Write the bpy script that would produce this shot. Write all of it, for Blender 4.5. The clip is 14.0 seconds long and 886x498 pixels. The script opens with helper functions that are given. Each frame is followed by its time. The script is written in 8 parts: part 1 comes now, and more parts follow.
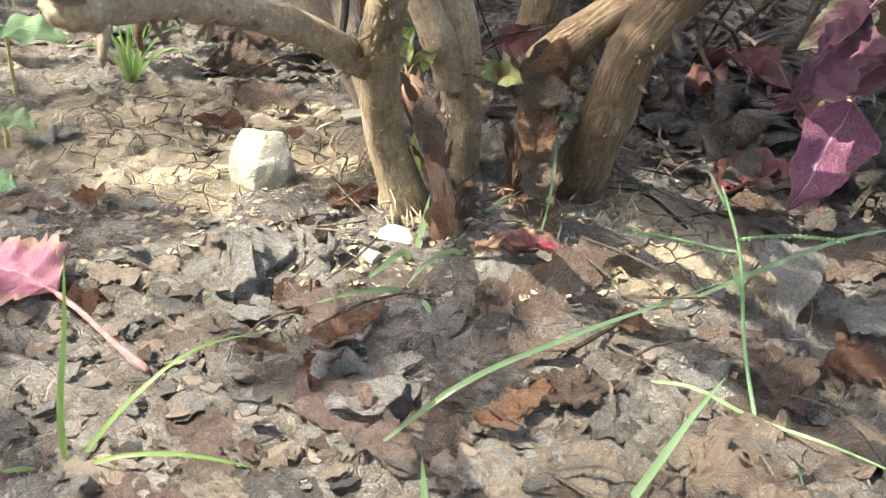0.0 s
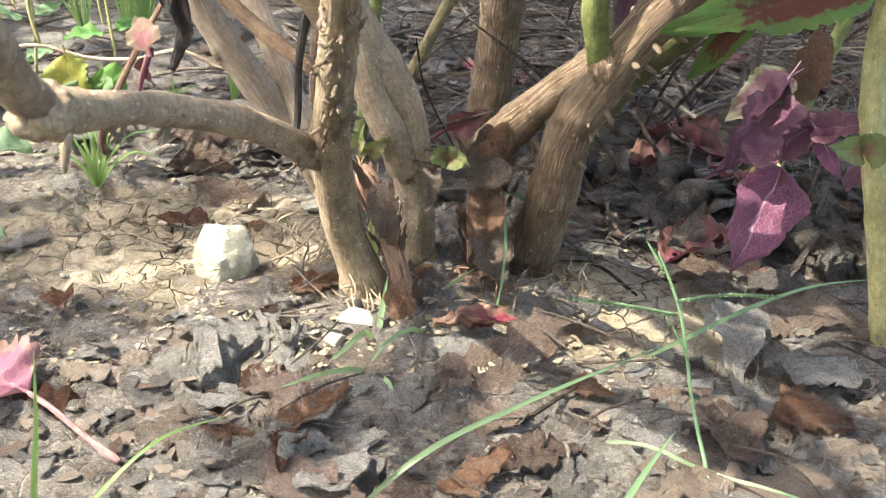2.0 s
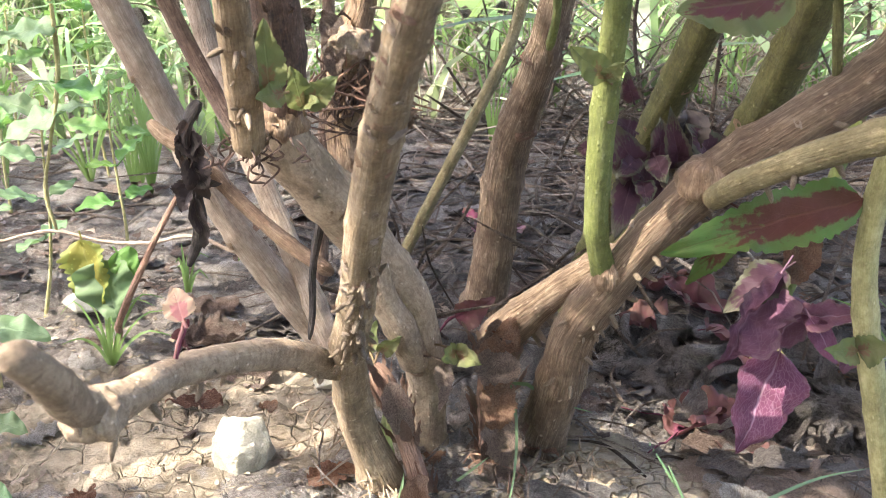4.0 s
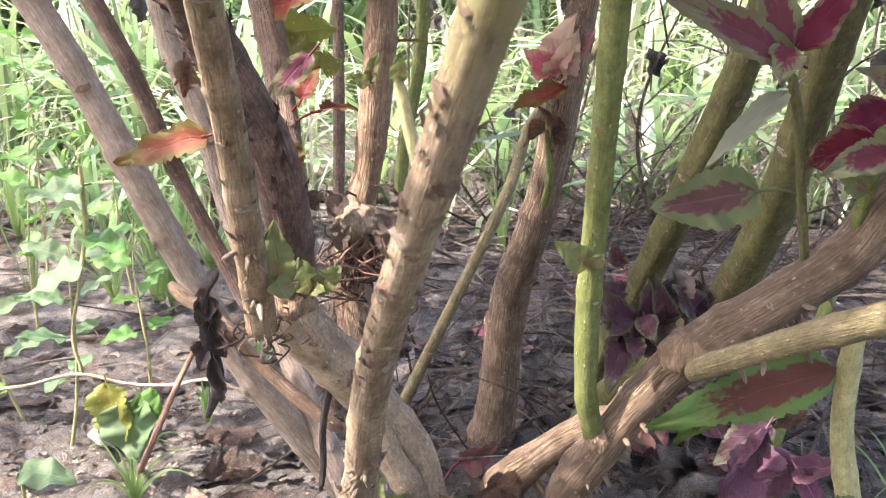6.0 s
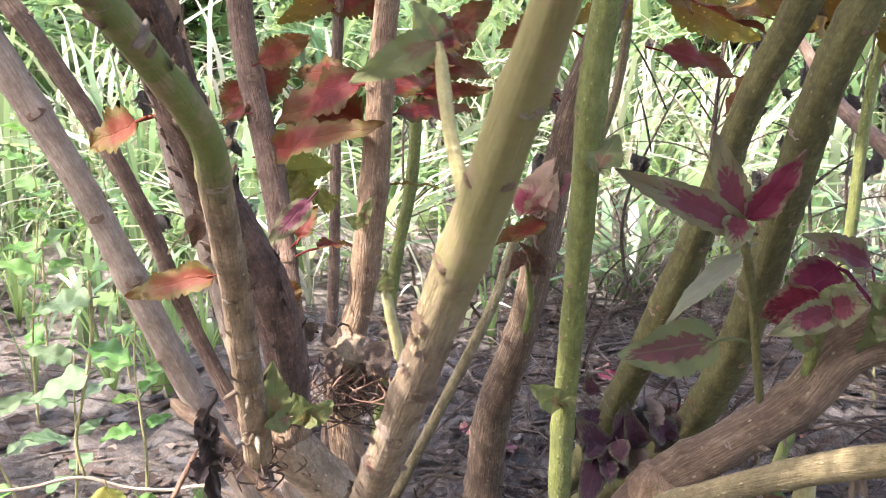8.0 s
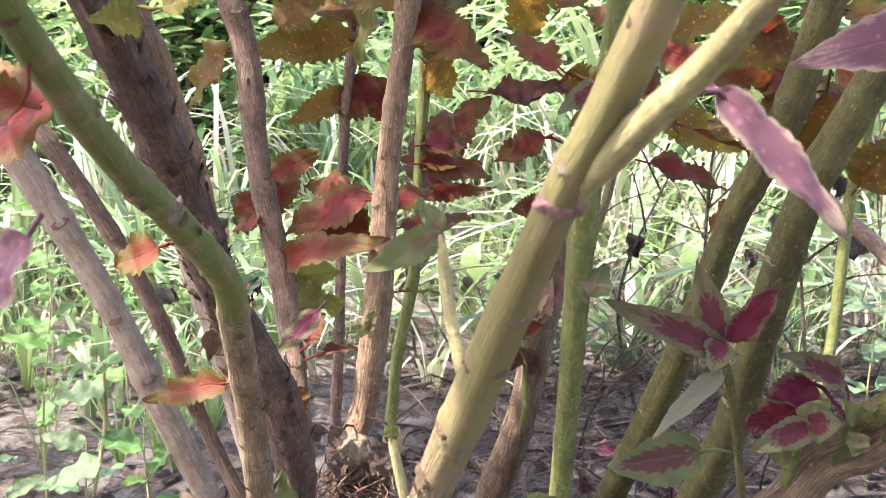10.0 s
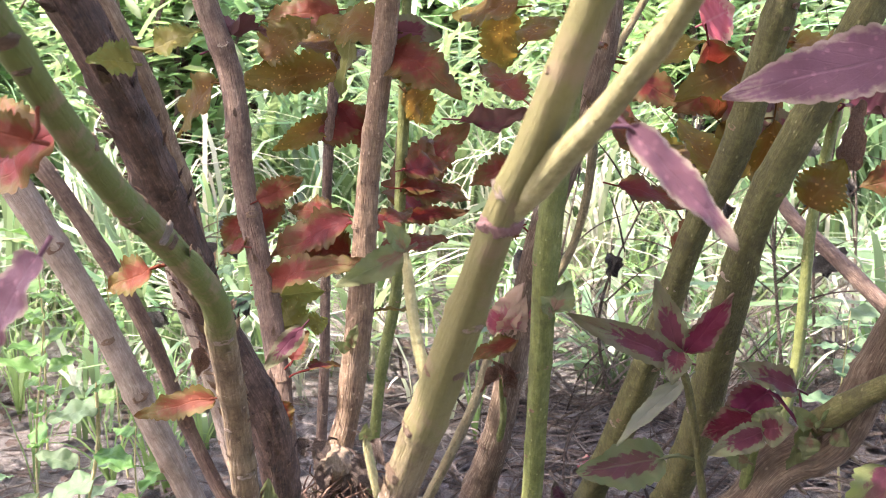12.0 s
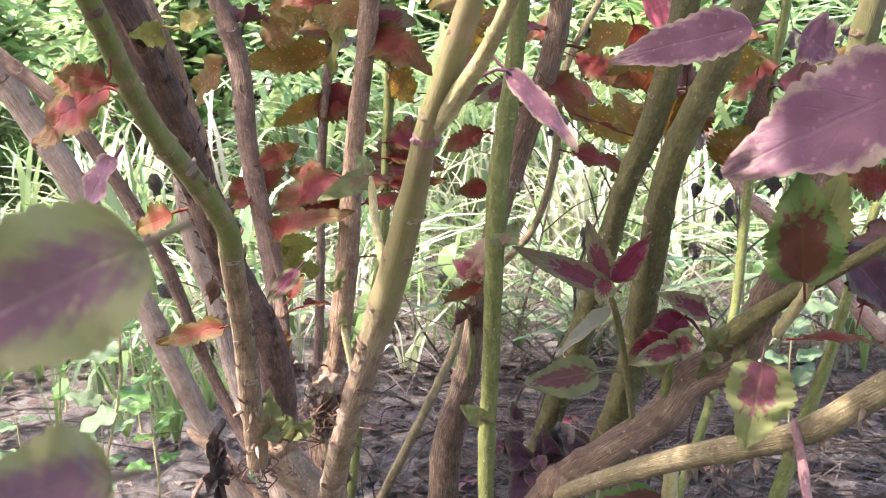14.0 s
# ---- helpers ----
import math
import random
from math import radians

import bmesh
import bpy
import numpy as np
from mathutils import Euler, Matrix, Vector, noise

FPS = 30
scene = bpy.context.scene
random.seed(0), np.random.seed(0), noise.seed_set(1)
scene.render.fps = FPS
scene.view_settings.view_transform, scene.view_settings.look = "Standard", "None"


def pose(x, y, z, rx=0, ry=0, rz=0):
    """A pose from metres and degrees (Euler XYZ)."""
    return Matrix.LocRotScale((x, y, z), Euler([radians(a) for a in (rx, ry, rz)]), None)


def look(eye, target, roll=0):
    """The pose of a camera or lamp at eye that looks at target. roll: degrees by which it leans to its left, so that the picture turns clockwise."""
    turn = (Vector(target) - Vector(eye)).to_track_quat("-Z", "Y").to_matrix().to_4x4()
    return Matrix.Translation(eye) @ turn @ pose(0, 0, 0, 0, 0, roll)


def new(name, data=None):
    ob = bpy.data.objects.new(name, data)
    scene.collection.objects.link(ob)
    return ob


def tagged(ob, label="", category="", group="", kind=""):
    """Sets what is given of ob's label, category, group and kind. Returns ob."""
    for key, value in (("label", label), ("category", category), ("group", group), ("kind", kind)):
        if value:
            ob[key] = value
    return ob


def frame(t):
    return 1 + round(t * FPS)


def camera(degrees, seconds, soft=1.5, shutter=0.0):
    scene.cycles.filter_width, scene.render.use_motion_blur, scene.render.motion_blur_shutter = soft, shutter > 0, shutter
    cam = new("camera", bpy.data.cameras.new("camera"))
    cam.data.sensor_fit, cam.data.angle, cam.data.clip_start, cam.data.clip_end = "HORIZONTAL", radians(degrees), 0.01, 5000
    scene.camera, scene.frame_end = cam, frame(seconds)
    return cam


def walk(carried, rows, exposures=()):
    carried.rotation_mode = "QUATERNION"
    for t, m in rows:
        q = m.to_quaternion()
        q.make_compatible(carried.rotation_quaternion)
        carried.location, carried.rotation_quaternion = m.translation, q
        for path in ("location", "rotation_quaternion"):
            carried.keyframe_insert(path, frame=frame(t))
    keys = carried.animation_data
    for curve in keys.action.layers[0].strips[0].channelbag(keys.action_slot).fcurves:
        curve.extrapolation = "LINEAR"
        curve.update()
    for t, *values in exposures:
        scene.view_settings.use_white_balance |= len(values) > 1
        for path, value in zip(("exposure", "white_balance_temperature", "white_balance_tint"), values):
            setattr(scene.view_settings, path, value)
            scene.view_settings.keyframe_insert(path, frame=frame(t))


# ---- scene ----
cam = camera(47.5, 14.0, 0.7)
cam.data.dof.use_dof = True
cam.data.dof.focus_distance = 0.58
cam.data.dof.aperture_fstop = 42.0
PATH = [
    (0, (0.0268, -0.0010, 0.2418), (0.0005, 0.4312, -0.0081), 3.95),
    (0.5, (0.0218, -0.0068, 0.2479), (0.0001, 0.4336, 0.0123), 3.83),
    (1, (0.0313, -0.0097, 0.2399), (0.0050, 0.4371, 0.0171), 1.81),
    (1.5, (0.0346, -0.0160, 0.2453), (0.0154, 0.4321, 0.0243), 1.55),
    (2, (0.0362, -0.0190, 0.2486), (0.0194, 0.4336, 0.0368), 1.23),
    (2.5, (0.0336, -0.0136, 0.2579), (0.0181, 0.4433, 0.0555), 0.62),
    (2.7, (0.0316, -0.0140, 0.2662), (0.0139, 0.4467, 0.0728), 0.50),
    (4.8, (0.0259, -0.0147, 0.3223), (0.0137, 0.4565, 0.1553), -0.68),
    (5, (0.0304, -0.0146, 0.3259), (0.0145, 0.4579, 0.1631), -0.80),
    (5.5, (0.0303, -0.0221, 0.3454), (0.0120, 0.4550, 0.1970), -0.87),
    (6, (0.0379, -0.0298, 0.3652), (0.0139, 0.4489, 0.2228), -1.53),
    (6.5, (0.0382, -0.0372, 0.3720), (0.0157, 0.4439, 0.2378), -1.06),
    (7, (0.0406, -0.0465, 0.3864), (0.0198, 0.4377, 0.2633), -0.32),
    (7.5, (0.0403, -0.0533, 0.3973), (0.0192, 0.4319, 0.2784), -0.34),
    (8, (0.0442, -0.0588, 0.4123), (0.0233, 0.4279, 0.2996), -0.64),
    (8.5, (0.0506, -0.0673, 0.4308), (0.0262, 0.4206, 0.3242), -0.80),
    (9, (0.0487, -0.0747, 0.4375), (0.0262, 0.4143, 0.3359), -0.70),
    (9.2, (0.0439, -0.0781, 0.4397), (0.0194, 0.4118, 0.3424), -0.27),
    (11.3, (0.0495, -0.0930, 0.4641), (0.0344, 0.3999, 0.3813), -1.00),
    (11.5, (0.0499, -0.0976, 0.4625), (0.0349, 0.3956, 0.3821), -0.68),
    (12, (0.0546, -0.1143, 0.4549), (0.0383, 0.3794, 0.3776), -0.89),
    (12.5, (0.0593, -0.1479, 0.4502), (0.0439, 0.3463, 0.3760), -0.34),
    (13, (0.0665, -0.1786, 0.4470), (0.0525, 0.3155, 0.3720), -0.31),
    (13.5, (0.0703, -0.2059, 0.4423), (0.0566, 0.2882, 0.3673), -0.46),
    (14, (0.0774, -0.2250, 0.4418), (0.0599, 0.2684, 0.3628), -0.84),
]
walk(cam, [(t, look(eye, target, roll)) for t, eye, target, roll in PATH], [(0, 3.10, 7050, 4), (2.5, 3.20, 6900, 6), (5.5, 3.26, 6680, 17), (8, 3.15, 6600, 19), (14, 3.11, 6600, 23)])

# ---- light ----
SUN_TO = Vector((-0.50, -0.16, 0.85)).normalized()
world = bpy.data.worlds.new("sky")
scene.world = world
world.use_nodes = True
wt = world.node_tree
sky = wt.nodes.new("ShaderNodeTexSky")
sky.sky_type = "NISHITA"
sky.sun_disc = False
sky.sun_elevation = math.asin(SUN_TO.z)
sky.sun_rotation = math.atan2(SUN_TO.x, SUN_TO.y)
sky.air_density, sky.dust_density, sky.ozone_density = 0.8, 4.0, 1.0
background = wt.nodes["Background"]
background.inputs["Strength"].default_value = 0.15
wt.links.new(sky.outputs[0], background.inputs[0])
sun_data = bpy.data.lights.new("sun", "SUN")
sun_data.energy, sun_data.angle, sun_data.color = 2.1, radians(0.6), (1.0, 0.95, 0.86)
sun = new("sun", sun_data)
sun.matrix_world = look(SUN_TO * 3, (0, 0, 0))

# ---- materials ----


class Nodes:
    """A small writer of node trees."""

    def __init__(self, name):
        self.mat = bpy.data.materials.new(name)
        self.mat.use_nodes = True
        self.tree = self.mat.node_tree
        self.tree.nodes.clear()
        self.out = self.tree.nodes.new("ShaderNodeOutputMaterial")

    def add(self, kind, values=(), **settings):
        node = self.tree.nodes.new(kind)
        for key, value in settings.items():
            setattr(node, key, value)
        for key, value in dict(values).items():
            if isinstance(value, bpy.types.NodeSocket):
                self.tree.links.new(value, node.inputs[key])
            else:
                node.inputs[key].default_value = value
        return node

    def uv(self):
        return self.add("ShaderNodeUVMap", uv_map="UVMap").outputs[0]

    def scaled(self, vector, scale):
        return self.add("ShaderNodeMapping", {"Vector": vector, "Scale": scale}).outputs[0]

    def noise(self, vector, scale, detail=4.0, rough=0.55, distort=0.0):
        return self.add("ShaderNodeTexNoise", {"Vector": vector, "Scale": scale, "Detail": detail, "Roughness": rough, "Distortion": distort}).outputs[0]

    def ramp(self, value, *stops):
        node = self.add("ShaderNodeValToRGB", {0: value})
        line = node.color_ramp
        while len(line.elements) < len(stops):
            line.elements.new(0.5)
        for element, (place, colour) in zip(line.elements, stops):
            element.position = place
            element.color = (*colour, 1) if isinstance(colour, tuple) else (colour, colour, colour, 1)
        return node.outputs[0]

    def mix(self, factor, a, b, blend="MIX"):
        node = self.add("ShaderNodeMix", data_type="RGBA", blend_type=blend)
        for index, value in ((0, factor), (6, a), (7, b)):
            if isinstance(value, bpy.types.NodeSocket):
                self.tree.links.new(value, node.inputs[index])
            else:
                node.inputs[index].default_value = (*value, 1) if isinstance(value, tuple) else value
        return node.outputs[2]

    def maths(self, operation, a, b=0.0, c=0.0):
        return self.add("ShaderNodeMath", {0: a, 1: b, 2: c}, operation=operation).outputs[0]

    def bump(self, height, strength, distance=0.001):
        return self.add("ShaderNodeBump", {"Height": height, "Strength": strength, "Distance": distance}).outputs[0]

    def finish(self, shader):
        self.tree.links.new(shader, self.out.inputs[0])
        return self.mat

    def surface(self, colour, rough, normal=None, **more):
        values = {"Base Color": colour if isinstance(colour, bpy.types.NodeSocket) else (*colour, 1), "Roughness": rough}
        if normal is not None:
            values["Normal"] = normal
        values.update(more)
        return self.add("ShaderNodeBsdfPrincipled", values).outputs[0]


def bark(name, dark, mid, light, specks=0.5, ridge=1.0, tint=None, ribs=420.0):
    """Fibrous bark; the UV map is in metres: x round the stem, y along it."""
    n = Nodes(name)
    uv = n.uv()
    place = n.add("ShaderNodeTexCoord").outputs["Object"]
    fibre = n.noise(n.scaled(uv, (1.0, 0.06, 1.0)), 1500.0, 5.0, 0.7, 0.15)
    furrow = n.maths("ABSOLUTE", n.maths("SUBTRACT", n.noise(n.scaled(uv, (1.0, 0.07 * 420.0 / ribs, 1.0)), ribs, 3.0, 0.6, 0.3), 0.5))
    furrow = n.ramp(furrow, (0.0, 0.0), (0.09, 1.0))
    broad = n.noise(place, 55.0, 5.0, 0.65)
    patch = n.noise(place, 330.0, 7.0, 0.78)
    tone = n.maths("ADD", n.maths("MULTIPLY", fibre, 0.12 + 0.26 * min(1.0, ridge)), n.maths("ADD", n.maths("MULTIPLY", broad, 0.40), n.maths("MULTIPLY", patch, 0.50 - 0.24 * min(1.0, ridge))))
    colour = n.ramp(tone, (0.43, dark), (0.53, mid), (0.63, light))
    colour = n.mix(n.maths("MULTIPLY", n.maths("SUBTRACT", 1.0, furrow), (0.50 if ribs < 500 else 0.8) * min(1.0, ridge)), colour, dark)
    dots = n.add("ShaderNodeTexVoronoi", {"Vector": n.scaled(uv, (1.0, 0.6, 1.0)), "Scale": 330.0, "Randomness": 1.0}, feature="F1").outputs["Distance"]
    pale = n.ramp(dots, (0.10, 1.0), (0.26, 0.0))
    few = n.ramp(n.noise(uv, 190.0, 2.0), (0.52, 0.0), (0.60, 1.0))
    colour = n.mix(n.maths("MULTIPLY", n.maths("MULTIPLY", pale, few), specks), colour, tuple(min(1, c * 1.5 + 0.05) for c in light))
    dust = n.ramp(n.noise(n.scaled(uv, (1.0, 0.35, 1.0)), 160.0, 7.0, 0.75), (0.50, 0.0), (0.66, 0.45))
    colour = n.mix(dust, colour, tuple(c * 0.9 + 0.02 for c in light))
    grime = n.ramp(n.noise(n.scaled(uv, (1.0, 0.3, 1.0)), 230.0, 6.0, 0.7), (0.47, 0.0), (0.62, 0.55))
    colour = n.mix(grime, colour, tuple(c * 0.55 for c in mid))
    height = n.maths("ADD", n.maths("MULTIPLY", n.maths("ADD", fibre, n.maths("MULTIPLY", furrow, 0.5)), ridge), n.maths("ADD", n.maths("MULTIPLY", pale, 0.3), n.maths("ADD", n.maths("MULTIPLY", broad, 0.4), n.maths("MULTIPLY", patch, 0.7))))
    if tint:
        fresh = n.add("ShaderNodeAttribute", attribute_name="fresh").outputs["Fac"]
        smooth = n.mix(n.ramp(patch, (0.35, 0.0), (0.75, 0.6)), tint, tuple(c * 1.5 for c in tint))
        smooth = n.mix(n.ramp(broad, (0.52, 0.0), (0.64, 0.75)), smooth, tuple(c * 0.8 for c in mid))
        edge = n.ramp(n.maths("ADD", fresh, n.maths("MULTIPLY", n.maths("SUBTRACT", broad, 0.5), 0.9)), (0.35, 0.0), (0.62, 1.0))
        colour = n.mix(edge, colour, smooth)
        height = n.maths("MULTIPLY", height, n.maths("SUBTRACT", 1.0, n.maths("MULTIPLY", edge, 0.75)))
    return n.finish(n.surface(colour, 0.82, n.bump(height, 1.0, 0.0018 if ribs < 500 else 0.0032)))


bark_mossy = bark("mossy_bark", (0.115, 0.072, 0.040), (0.255, 0.180, 0.100), (0.40, 0.30, 0.195), 0.7, 0.7, (0.090, 0.108, 0.024))
bark_brown = bark("brown_bark", (0.122, 0.070, 0.041), (0.290, 0.190, 0.114), (0.45, 0.325, 0.215), 0.7, 0.7, (0.098, 0.098, 0.030))
bark_ribbed = bark("ribbed_bark", (0.130, 0.078, 0.047), (0.310, 0.210, 0.132), (0.47, 0.352, 0.240), 0.7, 1.0, (0.105, 0.104, 0.034), 640.0)
bark_green = bark("greening_bark", (0.125, 0.085, 0.048), (0.255, 0.185, 0.108), (0.43, 0.34, 0.23), 0.9, 0.6, (0.142, 0.127, 0.047))
bark_russet = bark("russet_bark", (0.085, 0.050, 0.036), (0.205, 0.132, 0.092), (0.34, 0.24, 0.172), 0.5, 0.8)
bark_grey = bark("grey_bark", (0.150, 0.106, 0.068), (0.298, 0.222, 0.148), (0.43, 0.340, 0.245), 0.9, 0.10)
bark_dark = bark("dark_bark", (0.034, 0.020, 0.015), (0.105, 0.060, 0.042), (0.25, 0.155, 0.11), 0.4, 0.55)
pink_skin = bark("rosy_skin", (0.15, 0.070, 0.068), (0.245, 0.130, 0.125), (0.32, 0.20, 0.185), 0.3, 0.3)
bark_black = bark("black_bark", (0.020, 0.016, 0.015), (0.065, 0.052, 0.048), (0.15, 0.125, 0.11), 0.1, 1.3)
bark_pale = bark("pale_bark", (0.25, 0.178, 0.130), (0.43, 0.335, 0.255), (0.56, 0.465, 0.375), 0.3, 0.8)
bark_papery = bark("papery_bark", (0.125, 0.066, 0.044), (0.31, 0.178, 0.118), (0.46, 0.30, 0.21), 0.2, 0.9)
green_stem = bark("green_skin", (0.085, 0.098, 0.022), (0.145, 0.165, 0.040), (0.21, 0.23, 0.080), 0.9, 0.2)
green_olive = bark("olive_skin", (0.060, 0.053, 0.016), (0.112, 0.104, 0.030), (0.185, 0.17, 0.062), 0.7, 0.3)
bark_olive = bark("olive_bark", (0.10, 0.078, 0.034), (0.205, 0.165, 0.080), (0.33, 0.275, 0.155), 0.8, 0.35)
green_pale = bark("pale_green_skin", (0.23, 0.205, 0.085), (0.37, 0.335, 0.15), (0.50, 0.45, 0.24), 0.5, 0.25)


def leaf_skin(name, middle, margin, where, vein, through_colour, glow=0.45, rough=0.5, speckle=0.0, wide=0.06, bumpy=0.8, strong=0.28, netted=0.12, central=False):
    """Leaf skin; UV x runs 0 to 1 from foot to tip, y -1 to 1 across. where: how far out the middle colour reaches."""
    n = Nodes(name)
    uv = n.uv()
    split = n.add("ShaderNodeSeparateXYZ", {0: uv})
    place = n.add("ShaderNodeTexCoord").outputs["Object"]
    chance = n.add("ShaderNodeObjectInfo").outputs["Random"]
    out = n.maths("ABSOLUTE", split.outputs[1])
    mottle = n.noise(place, 260.0, 5.0, 0.65)
    blotch = n.noise(place, 90.0, 3.0, 0.6)
    slant = n.maths("SUBTRACT", split.outputs[0], n.maths("MULTIPLY", out, 0.42))
    saw = n.maths("ABSOLUTE", n.maths("SUBTRACT", n.maths("FRACT", n.maths("MULTIPLY", slant, 7.0)), 0.5))
    reach_along = n.maths("MULTIPLY", n.maths("ABSOLUTE", n.maths("SUBTRACT", split.outputs[0], 0.5)), 1.15) if central else n.maths("MULTIPLY", split.outputs[0], 0.9)
    reach = n.maths("ADD", n.maths("ADD", n.maths("MAXIMUM", out, reach_along), n.maths("MULTIPLY", n.maths("SUBTRACT", saw, 0.25), -0.24)), n.maths("MULTIPLY", n.maths("SUBTRACT", mottle, 0.5), 0.6))
    colour = n.mix(n.ramp(reach, (max(0.0, where - wide), 0.0), (min(1.0, where + wide), 1.0)), middle, margin)
    colour = n.mix(n.ramp(blotch, (0.35, 0.0), (0.75, 0.55)), colour, n.mix(0.5, colour, tuple(min(1, c * 1.7) for c in middle)))
    rib = n.ramp(saw, (0.0, 1.0), (0.06, 0.0))
    main = n.ramp(out, (0.02, 1.0), (0.06, 0.0))
    mesh_vein = n.add("ShaderNodeTexVoronoi", {"Vector": n.scaled(uv, (1.5, 1.0, 1.0)), "Scale": 11.0}, feature="DISTANCE_TO_EDGE").outputs["Distance"]
    fine = n.ramp(mesh_vein, (0.0, 1.0), (0.07, 0.0))
    soft_rib = n.maths("MULTIPLY", rib, n.ramp(mottle, (0.35, 0.15), (0.65, 0.7)))
    lines = n.maths("MAXIMUM", main, n.maths("MAXIMUM", soft_rib, n.maths("MULTIPLY", fine, netted)))
    colour = n.mix(n.maths("MULTIPLY", lines, strong), colour, vein)
    if speckle:
        dot = n.add("ShaderNodeTexVoronoi", {"Vector": place, "Scale": 270.0}).outputs["Distance"]
        colour = n.mix(n.maths("MULTIPLY", n.maths("MULTIPLY", n.ramp(dot, (0.14, 1.0), (0.26, 0.0)), n.ramp(blotch, (0.42, 0.0), (0.55, 1.0))), speckle), colour, tuple(min(1, c * 1.5 + 0.04) for c in through_colour))
    colour = n.add("ShaderNodeHueSaturation", {"Color": colour, "Hue": n.maths("MULTIPLY_ADD", chance, 0.03, 0.485), "Value": n.maths("MULTIPLY_ADD", chance, 0.35, 0.82)}).outputs[0]
    height = n.maths("ADD", n.maths("MULTIPLY", lines, -0.3), n.maths("ADD", n.maths("MULTIPLY", mottle, 0.6), n.maths("MULTIPLY", blotch, 0.5)))
    normal = n.bump(height, bumpy, 0.0008)
    front = n.surface(colour, rough, normal, **{"Specular IOR Level": 0.18})
    behind = n.add("ShaderNodeBsdfTranslucent", {"Color": n.mix(0.5, colour, through_colour, "MIX"), "Normal": normal}).outputs[0]
    return n.finish(n.add("ShaderNodeMixShader", {0: glow, 1: front, 2: behind}).outputs[0])


leaf_red = leaf_skin("red_leaf", (0.125, 0.026, 0.018), (0.090, 0.078, 0.022), 0.56, (0.19, 0.045, 0.028), (0.23, 0.034, 0.014), 0.36, speckle=0.3, wide=0.16)
leaf_orange = leaf_skin("ochre_leaf", (0.115, 0.055, 0.016), (0.110, 0.100, 0.022), 0.50, (0.17, 0.12, 0.04), (0.30, 0.165, 0.022), 0.44, speckle=0.9, wide=0.22)
leaf_olive = leaf_skin("olive_leaf", (0.145, 0.130, 0.032), (0.145, 0.165, 0.045), 0.6, (0.21, 0.20, 0.08), (0.34, 0.33, 0.07), 0.42, speckle=0.5)
leaf_olivedark = leaf_skin("drooping_olive_leaf", (0.085, 0.070, 0.022), (0.12, 0.125, 0.04), 0.5, (0.19, 0.19, 0.09), (0.20, 0.19, 0.04), 0.4, strong=0.6, wide=0.2)
leaf_green = leaf_skin("small_green_leaf", (0.14, 0.075, 0.05), (0.115, 0.140, 0.058), 0.32, (0.18, 0.20, 0.10), (0.20, 0.25, 0.08), 0.3)
leaf_greenbase = leaf_skin("hanging_green_leaf", (0.13, 0.03, 0.045), (0.17, 0.215, 0.075), 0.50, (0.22, 0.22, 0.12), (0.30, 0.36, 0.10), 0.32, wide=0.05)
leaf_purplegreen = leaf_skin("purple_centred_leaf", (0.098, 0.022, 0.036), (0.125, 0.140, 0.070), 0.56, (0.17, 0.06, 0.075), (0.20, 0.10, 0.07), 0.3, wide=0.05)
leaf_greenpurple = leaf_skin("green_leaf_with_purple_middle", (0.095, 0.022, 0.038), (0.115, 0.150, 0.070), 0.42, (0.17, 0.19, 0.11), (0.20, 0.26, 0.09), 0.30, wide=0.04, central=True)
leaf_purplemid = leaf_skin("crimson_purple_leaf", (0.100, 0.015, 0.030), (0.12, 0.10, 0.06), 0.74, (0.16, 0.04, 0.055), (0.28, 0.03, 0.06), 0.3)
leaf_purple = leaf_skin("dusky_purple_leaf", (0.140, 0.066, 0.086), (0.32, 0.26, 0.19), 0.82, (0.21, 0.12, 0.145), (0.27, 0.12, 0.15), 0.26, wide=0.12, speckle=0.35)
leaf_purpleveined = leaf_skin("veined_purple_leaf", (0.135, 0.045, 0.078), (0.16, 0.07, 0.085), 0.92, (0.36, 0.22, 0.28), (0.34, 0.11, 0.18), 0.22, bumpy=1.0, strong=0.8, netted=0.6)
leaf_darkpurple = leaf_skin("withered_purple_leaf", (0.048, 0.022, 0.032), (0.075, 0.080, 0.050), 0.74, (0.13, 0.08, 0.09), (0.14, 0.05, 0.07), 0.15, rough=0.55)
leaf_greenred = leaf_skin("green_leaf_with_red_middle", (0.062, 0.016, 0.014), (0.062, 0.115, 0.028), 0.58, (0.12, 0.05, 0.03), (0.10, 0.11, 0.022), 0.2, wide=0.06)
leaf_crimson = leaf_skin("crimson_rolled_leaf", (0.088, 0.013, 0.028), (0.15, 0.092, 0.062), 0.48, (0.22, 0.08, 0.08), (0.22, 0.05, 0.06), 0.12, wide=0.3)
leaf_pink = leaf_skin("rosy_leaf", (0.36, 0.085, 0.12), (0.42, 0.28, 0.20), 0.70, (0.50, 0.28, 0.27), (0.65, 0.2, 0.22), 0.4)
leaf_pinkpale = leaf_skin("pale_rosy_leaf", (0.33, 0.14, 0.15), (0.36, 0.27, 0.19), 0.5, (0.42, 0.28, 0.25), (0.4, 0.2, 0.17), 0.3)
leaf_wilt = leaf_skin("wilted_rosy_leaf", (0.135, 0.034, 0.052), (0.100, 0.056, 0.043), 0.30, (0.19, 0.08, 0.085), (0.18, 0.055, 0.06), 0.2, rough=0.65, wide=0.22)
leaf_black = leaf_skin("black_withered_leaf", (0.035, 0.028, 0.028), (0.07, 0.055, 0.05), 0.6, (0.11, 0.09, 0.085), (0.04, 0.03, 0.03), 0.05, rough=0.6)
